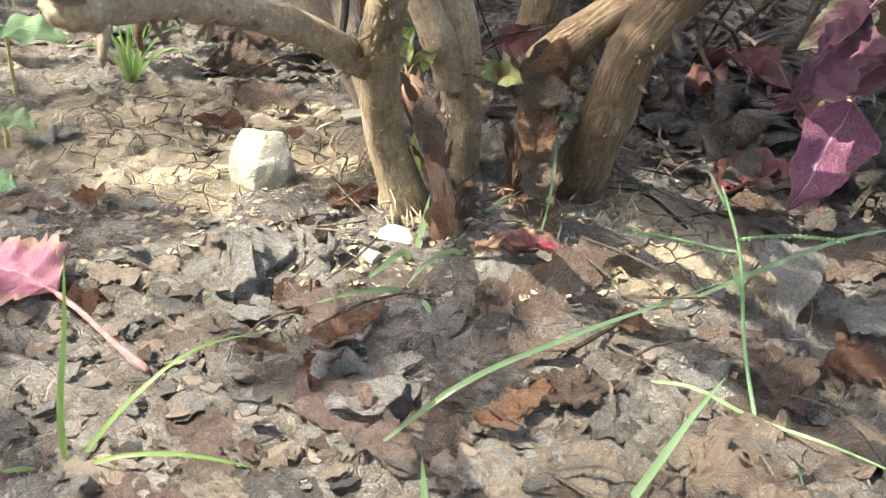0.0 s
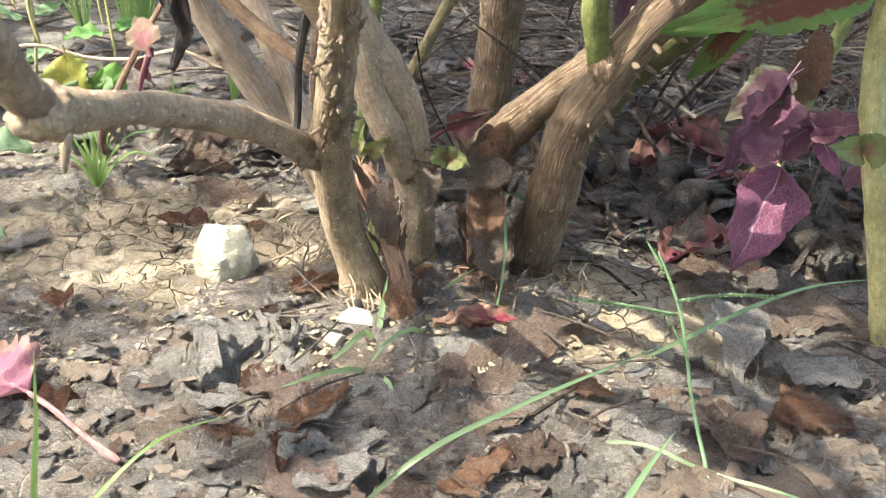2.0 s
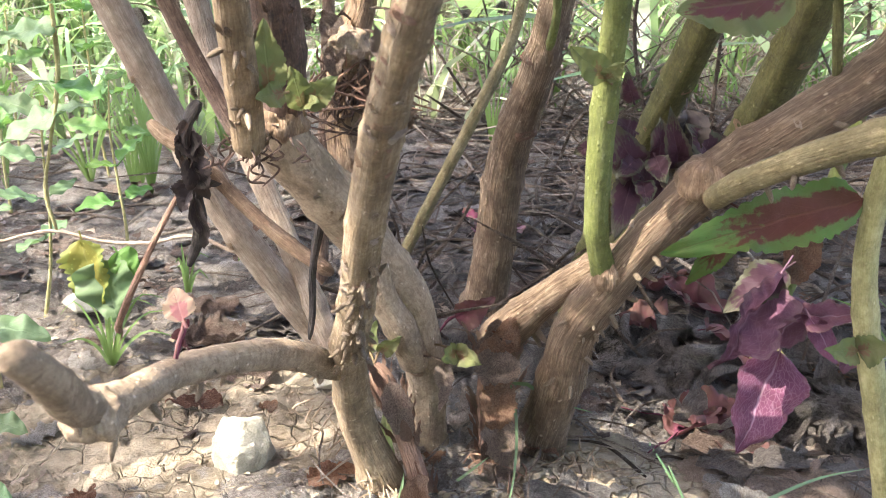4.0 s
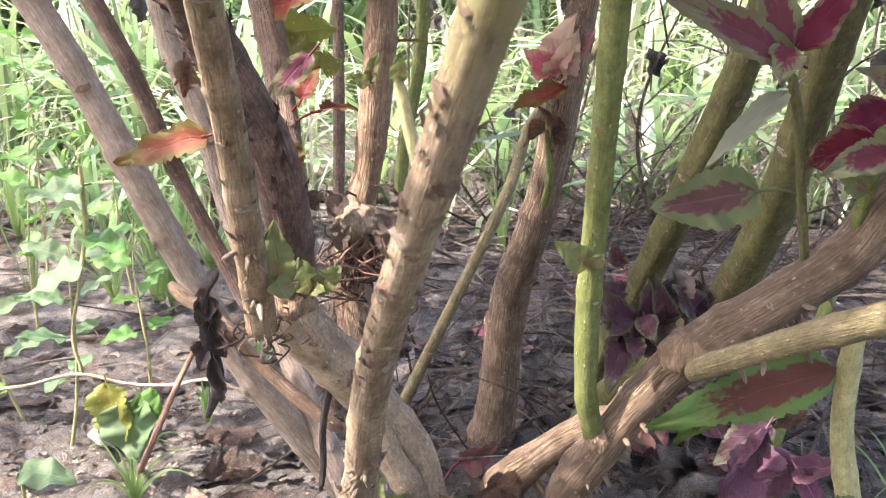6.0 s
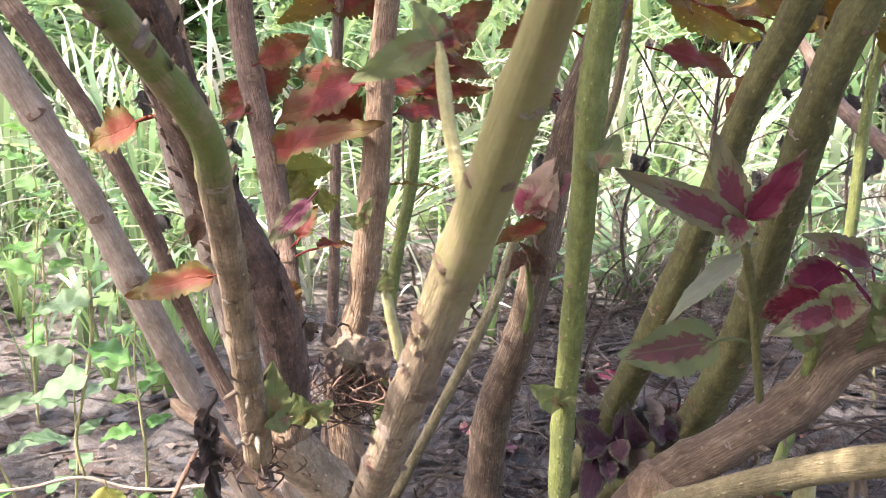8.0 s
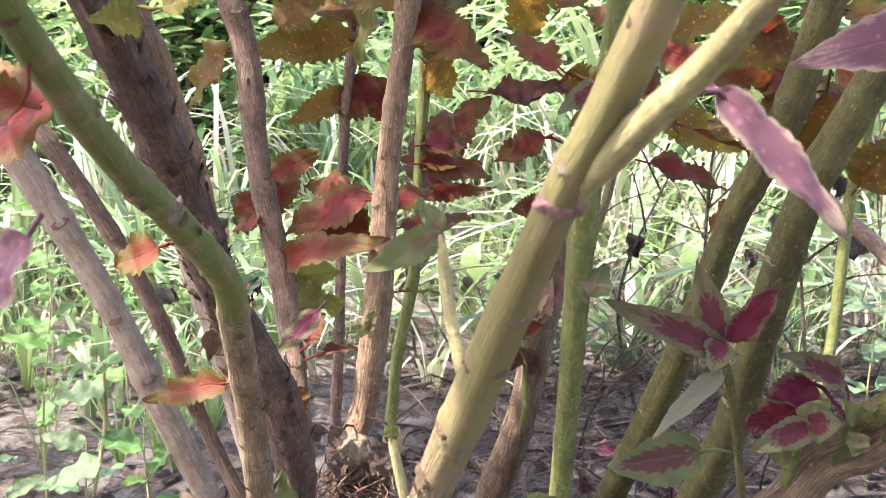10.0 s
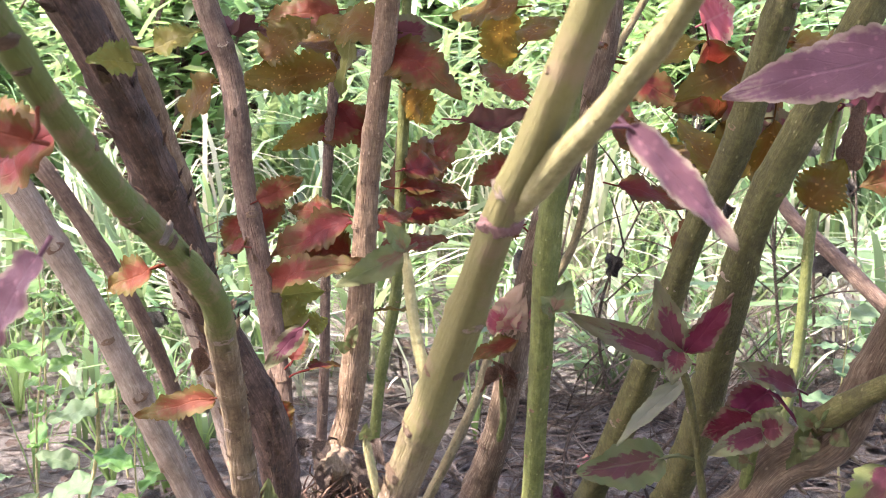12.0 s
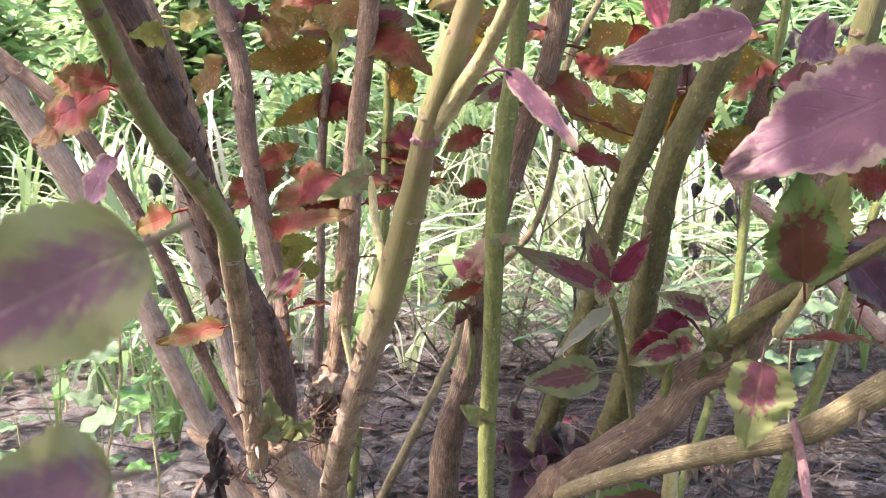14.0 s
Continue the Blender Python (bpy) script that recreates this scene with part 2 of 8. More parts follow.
leaf_pale = leaf_skin("pale_leaf_underside", (0.15, 0.155, 0.115), (0.16, 0.175, 0.11), 0.7, (0.22, 0.22, 0.17), (0.25, 0.27, 0.16), 0.3)
leaf_bigpurple = leaf_skin("broad_purple_leaf_green_rim", (0.130, 0.062, 0.085), (0.20, 0.225, 0.09), 0.46, (0.17, 0.12, 0.11), (0.26, 0.26, 0.13), 0.22, wide=0.16, speckle=0.2, central=True)
leaf_wiltpurple = leaf_skin("limp_purple_leaf", (0.120, 0.050, 0.075), (0.16, 0.09, 0.10), 0.85, (0.26, 0.16, 0.20), (0.3, 0.14, 0.2), 0.2, rough=0.6, bumpy=1.0, strong=0.6, netted=0.5)
leaf_yellowing = leaf_skin("yellowing_leaf", (0.16, 0.07, 0.07), (0.26, 0.24, 0.11), 0.3, (0.30, 0.27, 0.14), (0.35, 0.33, 0.12), 0.25, rough=0.6)
leaf_rosydusk = leaf_skin("dusky_rosy_leaf", (0.125, 0.050, 0.078), (0.16, 0.095, 0.078), 0.72, (0.22, 0.11, 0.13), (0.25, 0.10, 0.13), 0.2, bumpy=1.0, strong=0.6, netted=0.25)
leaf_weed = leaf_skin("weed_leaf", (0.085, 0.170, 0.048), (0.105, 0.195, 0.058), 0.5, (0.15, 0.23, 0.09), (0.17, 0.34, 0.06), 0.36, rough=0.4)
leaf_bluegreen = leaf_skin("dull_weed_leaf", (0.098, 0.155, 0.080), (0.115, 0.178, 0.092), 0.5, (0.16, 0.22, 0.13), (0.17, 0.30, 0.11), 0.3, rough=0.45)


def dead_skin(name, dark, mid, light, rough=0.85, glow=0.12):
    """Dry leaf skin, every piece of its own shade."""
    n = Nodes(name)
    place = n.add("ShaderNodeTexCoord").outputs["Object"]
    uv = n.uv()
    split = n.add("ShaderNodeSeparateXYZ", {0: uv})
    chance = n.add("ShaderNodeObjectInfo").outputs["Random"]
    island = n.add("ShaderNodeNewGeometry").outputs["Random Per Island"]
    mixed = n.maths("FRACT", n.maths("ADD", chance, island))
    patch = n.noise(place, 110.0, 5.0, 0.65)
    grain = n.noise(place, 700.0, 4.0, 0.7)
    crease = n.maths("ABSOLUTE", n.maths("SUBTRACT", n.noise(place, 210.0, 4.0, 0.6, 1.2), 0.5))
    out = n.maths("ABSOLUTE", split.outputs[1])
    slant = n.maths("SUBTRACT", split.outputs[0], n.maths("MULTIPLY", out, 0.5))
    rib = n.ramp(n.maths("ABSOLUTE", n.maths("SUBTRACT", n.maths("FRACT", n.maths("MULTIPLY", slant, 7.0)), 0.5)), (0.0, 1.0), (0.1, 0.0))
    wrinkle = n.maths("ABSOLUTE", n.maths("SUBTRACT", n.noise(n.scaled(place, (1.0, 2.6, 1.6)), 300.0, 5.0, 0.7, 1.6), 0.5))
    tone = n.maths("ADD", n.maths("MULTIPLY", patch, 0.45), n.maths("ADD", n.maths("MULTIPLY", grain, 0.25), n.maths("MULTIPLY", mixed, 0.45)))
    colour = n.ramp(tone, (0.40, dark), (0.54, mid), (0.70, light))
    dust = n.ramp(n.noise(place, 60.0, 6.0, 0.7), (0.50, 0.0), (0.66, 0.6))
    colour = n.mix(dust, colour, (0.35, 0.31, 0.26))
    colour = n.mix(n.ramp(crease, (0.0, 0.55), (0.045, 0.0)), colour, dark)
    colour = n.mix(n.ramp(wrinkle, (0.0, 0.65), (0.035, 0.0)), colour, dark)
    colour = n.mix(n.ramp(wrinkle, (0.09, 0.0), (0.22, 0.45)), colour, light)
    speck = n.noise(place, 1300.0, 3.0, 0.7)
    colour = n.mix(n.ramp(speck, (0.52, 0.0), (0.66, 0.28)), colour, light)
    colour = n.mix(n.ramp(speck, (0.34, 0.28), (0.46, 0.0)), colour, dark)
    fibre = n.noise(n.add("ShaderNodeCombineXYZ", {0: n.maths("MULTIPLY", slant, 9.0), 1: n.maths("MULTIPLY", split.outputs[1], 16.0), 2: n.maths("MULTIPLY", patch, 3.0)}).outputs[0], 1.6, 5.0, 0.6, 0.5)
    fibre = n.maths("ABSOLUTE", n.maths("SUBTRACT", fibre, 0.5))
    colour = n.mix(n.ramp(fibre, (0.07, 0.0), (0.17, 0.4)), colour, light)
    colour = n.mix(n.ramp(fibre, (0.0, 0.6), (0.045, 0.0)), colour, dark)
    height = n.maths("ADD", n.maths("ADD", n.maths("MULTIPLY", fibre, 5.0), n.maths("ADD", n.maths("MULTIPLY", crease, 1.4), n.maths("MULTIPLY", wrinkle, 2.2))), n.maths("ADD", n.maths("MULTIPLY", grain, 0.25), n.maths("MULTIPLY", rib, 0.10)))
    normal = n.bump(height, 1.0, 0.0042)
    front = n.surface(colour, rough, normal, **{"Specular IOR Level": 0.25})
    behind = n.add("ShaderNodeBsdfTranslucent", {"Color": colour, "Normal": normal}).outputs[0]
    return n.finish(n.add("ShaderNodeMixShader", {0: glow, 1: front, 2: behind}).outputs[0])


dead_grey = dead_skin("grey_dead_leaf", (0.110, 0.098, 0.090), (0.335, 0.308, 0.284), (0.55, 0.520, 0.485))
dead_brown = dead_skin("brown_dead_leaf", (0.085, 0.055, 0.043), (0.250, 0.175, 0.138), (0.43, 0.325, 0.262))
dead_rust = dead_skin("rust_dead_leaf", (0.12, 0.052, 0.034), (0.29, 0.150, 0.092), (0.44, 0.27, 0.175), glow=0.2)
dead_tan = dead_skin("tan_dead_leaf", (0.165, 0.128, 0.102), (0.38, 0.312, 0.252), (0.55, 0.475, 0.395), glow=0.12)
dead_pale = dead_skin("pale_pinkish_dead_leaf", (0.27, 0.20, 0.155), (0.50, 0.405, 0.33), (0.64, 0.545, 0.46), glow=0.12)
dead_purple = dead_skin("purple_dead_leaf", (0.090, 0.056, 0.050), (0.215, 0.150, 0.130), (0.34, 0.255, 0.22))
dead_dark = dead_skin("dark_dead_leaf", (0.048, 0.040, 0.036), (0.165, 0.142, 0.126), (0.33, 0.29, 0.26))
leaf_dry = dead_rust
leaf_drybrown = dead_brown
straw = dead_skin("dry_straw", (0.105, 0.078, 0.063), (0.27, 0.215, 0.175), (0.48, 0.41, 0.345))
twig_skin = dead_skin("dry_twig", (0.05, 0.035, 0.025), (0.15, 0.105, 0.08), (0.28, 0.21, 0.16))


def soil_skin():
    n = Nodes("dry_soil")
    place = n.add("ShaderNodeTexCoord").outputs["Object"]
    broad = n.noise(place, 9.0, 5.0, 0.6)
    fine = n.noise(place, 120.0, 6.0, 0.7)
    grit = n.noise(place, 900.0, 3.0, 0.7)
    tone = n.maths("ADD", n.maths("MULTIPLY", broad, 0.5), n.maths("ADD", n.maths("MULTIPLY", fine, 0.4), n.maths("MULTIPLY", grit, 0.24)))
    colour = n.ramp(tone, (0.38, (0.115, 0.091, 0.064)), (0.50, (0.235, 0.193, 0.138)), (0.64, (0.37, 0.315, 0.235)))
    warped = n.add("ShaderNodeVectorMath", {0: place, 1: n.add("ShaderNodeVectorMath", {0: n.add("ShaderNodeTexNoise", {"Vector": place, "Scale": 25.0}).outputs[1], 3: 0.02}, operation="SCALE").outputs[0]}, operation="ADD").outputs[0]
    crack = n.add("ShaderNodeTexVoronoi", {"Vector": warped, "Scale": 62.0}, feature="DISTANCE_TO_EDGE").outputs["Distance"]
    gap = n.maths("MULTIPLY", n.ramp(crack, (0.0, 1.0), (0.04, 0.0)), n.ramp(n.noise(place, 20.0), (0.38, 0.0), (0.52, 1.0)))
    colour = n.mix(n.maths("MULTIPLY", gap, 0.45), colour, (0.09, 0.07, 0.055))
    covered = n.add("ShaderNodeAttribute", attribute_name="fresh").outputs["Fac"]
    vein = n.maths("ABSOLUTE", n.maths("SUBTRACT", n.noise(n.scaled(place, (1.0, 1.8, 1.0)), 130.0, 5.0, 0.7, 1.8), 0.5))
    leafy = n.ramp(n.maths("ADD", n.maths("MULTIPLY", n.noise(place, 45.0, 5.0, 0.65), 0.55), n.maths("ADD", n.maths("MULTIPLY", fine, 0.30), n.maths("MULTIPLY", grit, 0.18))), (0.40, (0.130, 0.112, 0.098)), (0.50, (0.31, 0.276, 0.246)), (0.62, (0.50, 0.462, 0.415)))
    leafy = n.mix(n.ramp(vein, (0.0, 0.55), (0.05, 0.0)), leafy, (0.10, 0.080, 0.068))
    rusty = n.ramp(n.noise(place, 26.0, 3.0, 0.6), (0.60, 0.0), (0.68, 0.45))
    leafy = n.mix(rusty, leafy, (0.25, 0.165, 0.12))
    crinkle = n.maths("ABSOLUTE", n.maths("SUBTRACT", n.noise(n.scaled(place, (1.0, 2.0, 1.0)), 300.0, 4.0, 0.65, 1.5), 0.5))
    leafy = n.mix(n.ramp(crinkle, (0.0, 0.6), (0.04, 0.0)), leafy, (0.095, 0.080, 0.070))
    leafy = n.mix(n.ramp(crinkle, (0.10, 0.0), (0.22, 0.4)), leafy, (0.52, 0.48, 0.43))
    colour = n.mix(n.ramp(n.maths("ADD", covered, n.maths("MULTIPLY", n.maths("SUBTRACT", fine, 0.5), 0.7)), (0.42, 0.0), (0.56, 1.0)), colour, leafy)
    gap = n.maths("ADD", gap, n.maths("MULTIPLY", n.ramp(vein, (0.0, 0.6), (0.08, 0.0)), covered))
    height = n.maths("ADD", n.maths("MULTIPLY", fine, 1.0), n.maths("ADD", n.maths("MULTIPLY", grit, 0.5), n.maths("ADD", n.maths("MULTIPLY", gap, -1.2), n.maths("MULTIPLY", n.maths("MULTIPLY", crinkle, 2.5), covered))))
    return n.finish(n.surface(colour, 0.95, n.bump(height, 1.0, 0.004), **{"Specular IOR Level": 0.15}))


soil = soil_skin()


def stone_skin():
    n = Nodes("pale_limestone")
    place = n.add("ShaderNodeTexCoord").outputs["Object"]
    broad = n.noise(place, 70.0, 5.0, 0.65)
    grain = n.noise(place, 900.0, 4.0, 0.7)
    colour = n.ramp(n.maths("MULTIPLY_ADD", grain, 0.35, n.maths("MULTIPLY", broad, 0.65)), (0.34, (0.24, 0.222, 0.165)), (0.48, (0.36, 0.342, 0.272)), (0.64, (0.47, 0.45, 0.38)))
    return n.finish(n.surface(colour, 0.9, n.bump(n.maths("ADD", broad, n.maths("MULTIPLY", grain, 0.6)), 1.0, 0.003)))


stone_pale = stone_skin()


def grass_skin(name, low, high, glow):
    n = Nodes(name)
    split = n.add("ShaderNodeSeparateXYZ", {0: n.uv()})
    island = n.add("ShaderNodeNewGeometry").outputs["Random Per Island"]
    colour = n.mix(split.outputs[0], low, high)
    colour = n.add("ShaderNodeHueSaturation", {"Color": colour, "Hue": n.maths("MULTIPLY_ADD", island, 0.07, 0.455), "Value": n.maths("MULTIPLY_ADD", n.maths("POWER", island, 1.8), 1.35, 0.38)}).outputs[0]
    stripes = n.ramp(n.maths("FRACT", n.maths("MULTIPLY", split.outputs[1], 4.0)), (0.0, 0.0), (0.5, 1.0))
    normal = n.bump(stripes, 0.4, 0.0006)
    front = n.surface(colour, 0.38, normal)
    behind = n.add("ShaderNodeBsdfTranslucent", {"Color": n.mix(0.5, colour, (0.37, 0.52, 0.21))}).outputs[0]
    return n.finish(n.add("ShaderNodeMixShader", {0: glow, 1: front, 2: behind}).outputs[0])


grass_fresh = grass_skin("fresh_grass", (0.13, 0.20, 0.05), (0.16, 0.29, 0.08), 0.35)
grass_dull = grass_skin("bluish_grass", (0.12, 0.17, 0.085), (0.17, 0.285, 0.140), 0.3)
# Root much darker than tip: shade between the blades is put into the colour.
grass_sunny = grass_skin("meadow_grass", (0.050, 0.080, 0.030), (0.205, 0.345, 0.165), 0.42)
grass_bleached = grass_skin("bleached_grass", (0.30, 0.27, 0.20), (0.62, 0.60, 0.47), 0.4)
bush_near = grass_skin("shrub_leaf", (0.13, 0.24, 0.07), (0.30, 0.47, 0.18), 0.5)
bush_skin = grass_skin("bush_leaf", (0.28, 0.39, 0.19), (0.40, 0.58, 0.29), 0.5)

# ---- building tools ----
ORIGIN = {}


def link(name, mesh, material, parent, origin, label=""):
    """One mesh object whose points are given relative to origin, under parent."""
    mesh.materials.append(material)
    ob = new(name, mesh)
    ob.parent = parent
    ob.location = Vector(origin) - (ORIGIN[parent] if parent else Vector())
    ORIGIN[ob] = Vector(origin)
    if label:
        tagged(ob, label)
    return ob


def mesh_of(name, verts, faces, uvs=None, smooth=True, fresh=None):
    """A mesh from arrays of corners; uvs: one pair for each corner."""
    me = bpy.data.meshes.new(name)
    me.from_pydata([tuple(v) for v in verts], [], faces)
    if uvs is not None:
        index = np.zeros(len(me.loops), np.int32)
        me.loops.foreach_get("vertex_index", index)
        me.uv_layers.new(name="UVMap").data.foreach_set("uv", np.asarray(uvs, np.float32)[index].ravel())
    if fresh is not None:
        me.attributes.new("fresh", "FLOAT", "POINT").data.foreach_set("value", np.asarray(fresh, np.float32))
    if smooth:
        me.polygons.foreach_set("use_smooth", [True] * len(me.polygons))
    me.update()
    return me


def plant(name, x, y, label):
    ob = tagged(new(name), label, "plant", "coleus plants")
    ob.location = (x, y, 0)
    ORIGIN[ob] = Vector((x, y, 0))
    return ob


def spline(points, step):
    """Smooth samples through points (any width), about step apart, with no overshoot."""
    p = np.array(points, float)
    d = np.maximum(np.linalg.norm(np.diff(p[:, :3], axis=0), axis=1), 1e-6)
    slope = np.diff(p, axis=0) / d[:, None]
    m = np.vstack([slope[:1], (slope[1:] * d[:-1, None] + slope[:-1] * d[1:, None]) / (d[1:] + d[:-1])[:, None], slope[-1:]])
    out = []
    for i in range(len(d)):
        count = max(2, int(d[i] / step))
        for k in np.arange(count) / count:
            out.append((2 * k**3 - 3 * k**2 + 1) * p[i] + (k**3 - 2 * k**2 + k) * d[i] * m[i] + (3 * k**2 - 2 * k**3) * p[i + 1] + (k**3 - k**2) * d[i] * m[i + 1])
    out.append(p[-1])
    return np.array(out)


def tube(points, sides=14, step=0.004, rough=0.06, nodes=0.05, seed=0, fresh_from=None, square=0.0):
    """A swept stem: ridged bark, ring nodes and rounded ends. Returns verts, faces, uvs, fresh."""
    path = spline(points, step)
    keep = [0]
    for i in range(1, len(path)):
        if np.linalg.norm(path[i, :3] - path[keep[-1], :3]) > step * 0.35:
            keep.append(i)
    path = path[keep]
    c, r = path[:, :3], np.maximum(path[:, 3], 0.0006)
    tangent = np.gradient(c, axis=0)
    tangent /= np.linalg.norm(tangent, axis=1)[:, None] + 1e-12
    length = np.concatenate([[0], np.cumsum(np.linalg.norm(np.diff(c, axis=0), axis=1))])
    side = np.cross(tangent[0], (0.3, 1, 0.1))
    verts, uvs, fresh = [], [], []
    rings = len(c)
    girth = 2 * math.pi * float(np.median(r))
    for i in range(rings):
        side = side - tangent[i] * (side @ tangent[i])
        side /= np.linalg.norm(side)
        other = np.cross(tangent[i], side)
        s = length[i] / max(length[-1], 1e-6)
        ring = 1 + nodes * math.exp(-(((length[i] % 0.055) - 0.03) / 0.0035) ** 2)
        cap = 0.55 if i in (0, rings - 1) else 1.0
        for k in range(sides + 1):
            a = 2 * math.pi * (k % sides) / sides
            wob = noise.noise((math.cos(a) * 2.2 + seed, math.sin(a) * 2.2, length[i] * 14)) + 0.5 * noise.noise((math.cos(a) * 5 + seed, math.sin(a) * 5, length[i] * 60))
            q = r[i] * ring * cap * (1 + rough * wob + square * math.cos(4 * a))
            verts.append(c[i] + q * (math.cos(a) * side + math.sin(a) * other))
            uvs.append((k / sides * girth + seed, length[i]))
            fresh.append(0.0 if fresh_from is None else min(1, max(0, (s - fresh_from) / 0.12 + 0.5)))
    w = sides + 1
    faces = [(i * w + k, i * w + k + 1, (i + 1) * w + k + 1, (i + 1) * w + k) for i in range(rings - 1) for k in range(sides)]
    faces += [tuple(reversed(range(sides))), tuple((rings - 1) * w + k for k in range(sides))]
    return np.array(verts), faces, uvs, fresh


STEM_COUNT = [0]
STEM_LINE = {}


def stem(owner, material, label, points, green=None, name="stem"):
    """A stem of a plant, from its foot up; each point has its radius. green: where along it the bark turns green."""
    STEM_COUNT[0] += 1
    thick = max(p[3] for p in points)
    roughness = {bark_dark: 0.26, bark_black: 0.5, bark_papery: 0.30, bark_grey: 0.15, bark_brown: 0.12, bark_ribbed: 0.10, bark_pale: 0.09, bark_green: 0.11}.get(material, 0.06)
    verts, faces, uvs, fresh = tube(points, 20 if thick > 0.008 else 12, 0.0035, roughness, 0.11, STEM_COUNT[0] * 3.7, green if green else None, 0.07 if material in (green_olive, green_stem, green_pale, bark_green) else 0.0)
    origin = Vector(points[0][:3])
    ob = link(name, mesh_of(name, verts - np.array(origin), faces, uvs, True, fresh), material, owner, origin, label)
    STEM_LINE[ob] = spline(points, 0.0035)
    return ob


def leaf_sheet(length, width, bend=0.15, fold=0.25, teeth=9, depth=0.16, crumple=0.0, seed=0.0, petiole=0.0, cols=4, rows=48, tipped=1.0):
    """A toothed ovate leaf along +x with its face to +z. Returns verts, faces, uvs."""
    verts, uvs = [], []
    for i in range(rows + 1):
        u = i / rows
        half = width * 0.5 * (math.sin(math.pi * min(1, u**0.75 * 0.985 + 0.012)) ** 0.70) * (1.15 - 0.3 * u)
        saw = 1 - abs(math.sin(math.pi * u * teeth)) ** 0.5
        for j in range(-cols, cols + 1):
            v = j / cols
            reach = half * v * (1 - depth * saw * max(0.0, 2 * abs(v) - 1) ** 1.3)
            x = length * u - abs(v) * half * 0.18 * (0.3 + u)
            z = fold * abs(reach) - bend * length * (u**2) * tipped
            ripple = 0.09 * width * abs(v) * math.sin(u * 15 + seed + 2 * v)
            puff = 0.055 * width * noise.noise((u * 9 + seed, v * 3, seed)) * (1 - v * v)
            q = Vector((x, reach, z + ripple + puff))
            if crumple:
                k = 60
                q += 0.35 * crumple * length * Vector((0, noise.noise(q * 210 + Vector((seed, 1, 0))), 1.3 * noise.noise(q * 190 + Vector((0, seed, 4)))))
                q += crumple * length * Vector((noise.noise(q * k + Vector((seed, 0, 0))), noise.noise(q * k + Vector((0, seed, 9))), 1.6 * noise.noise(q * k * 0.6 + Vector((3, 7, seed)))))
            verts.append(q)
            uvs.append((u, v))
    w = 2 * cols + 1
    faces = [(i * w + j, (i + 1) * w + j, (i + 1) * w + j + 1, i * w + j + 1) for i in range(rows) for j in range(w - 1)]
    if petiole > 0:
        base = len(verts)
        r = max(0.0006, width * 0.017)
        for i in range(6):
            x = -petiole * (1 - i / 5) + 0.04 * length * (i / 5)
            for k in range(6):
                a = k * math.pi / 3
                verts.append(Vector((x, r * math.cos(a), r * math.sin(a) - r * 0.8 + 0.12 * petiole * ((i / 5) ** 2 - 1) * 0)))
                uvs.append((0.0, 0.03))
        faces += [(base + i * 6 + k, base + i * 6 + (k + 1) % 6, base + i * 6 + 6 + (k + 1) % 6, base + i * 6 + 6 + k) for i in range(5) for k in range(6)]
    return verts, faces, uvs


FACE = {"f": Vector((0.0, -1.0, 0.35)), "u": Vector((0.0, -0.35, 1.0)), "m": Vector((0.0, -0.8, 0.7))}
LEAF_COUNT = [0]


def leaf_pose(foot, tip, face):
    """The turn of a leaf that lies from foot to tip with its upper side to face."""
    along = (Vector(tip) - Vector(foot)).normalized()
    up = (face - along * face.dot(along)).normalized()
    return Matrix((along, up.cross(along), up)).transposed()


def nearest_stem(p, owner):
    """The place on the nearest stem (its owner first) from which a leaf stalk reaches p, and how far that is."""
    best = None
    for ob, line in STEM_LINE.items():
        d = np.linalg.norm(line[:, :3] - np.array(p) + np.array((0, 0, 0.006)), axis=1)
        i = int(np.argmin(d))
        gap = float(d[i]) - line[i, 3]
        rank = gap * (0.6 if ob is owner else 1.0)
        if best is None or rank < best[0]:
            best = (rank, gap, Vector(line[i, :3]))
    if best is None or best[1] < 0.003 or best[1] > 0.028:
        return None
    return best[2], best[1]


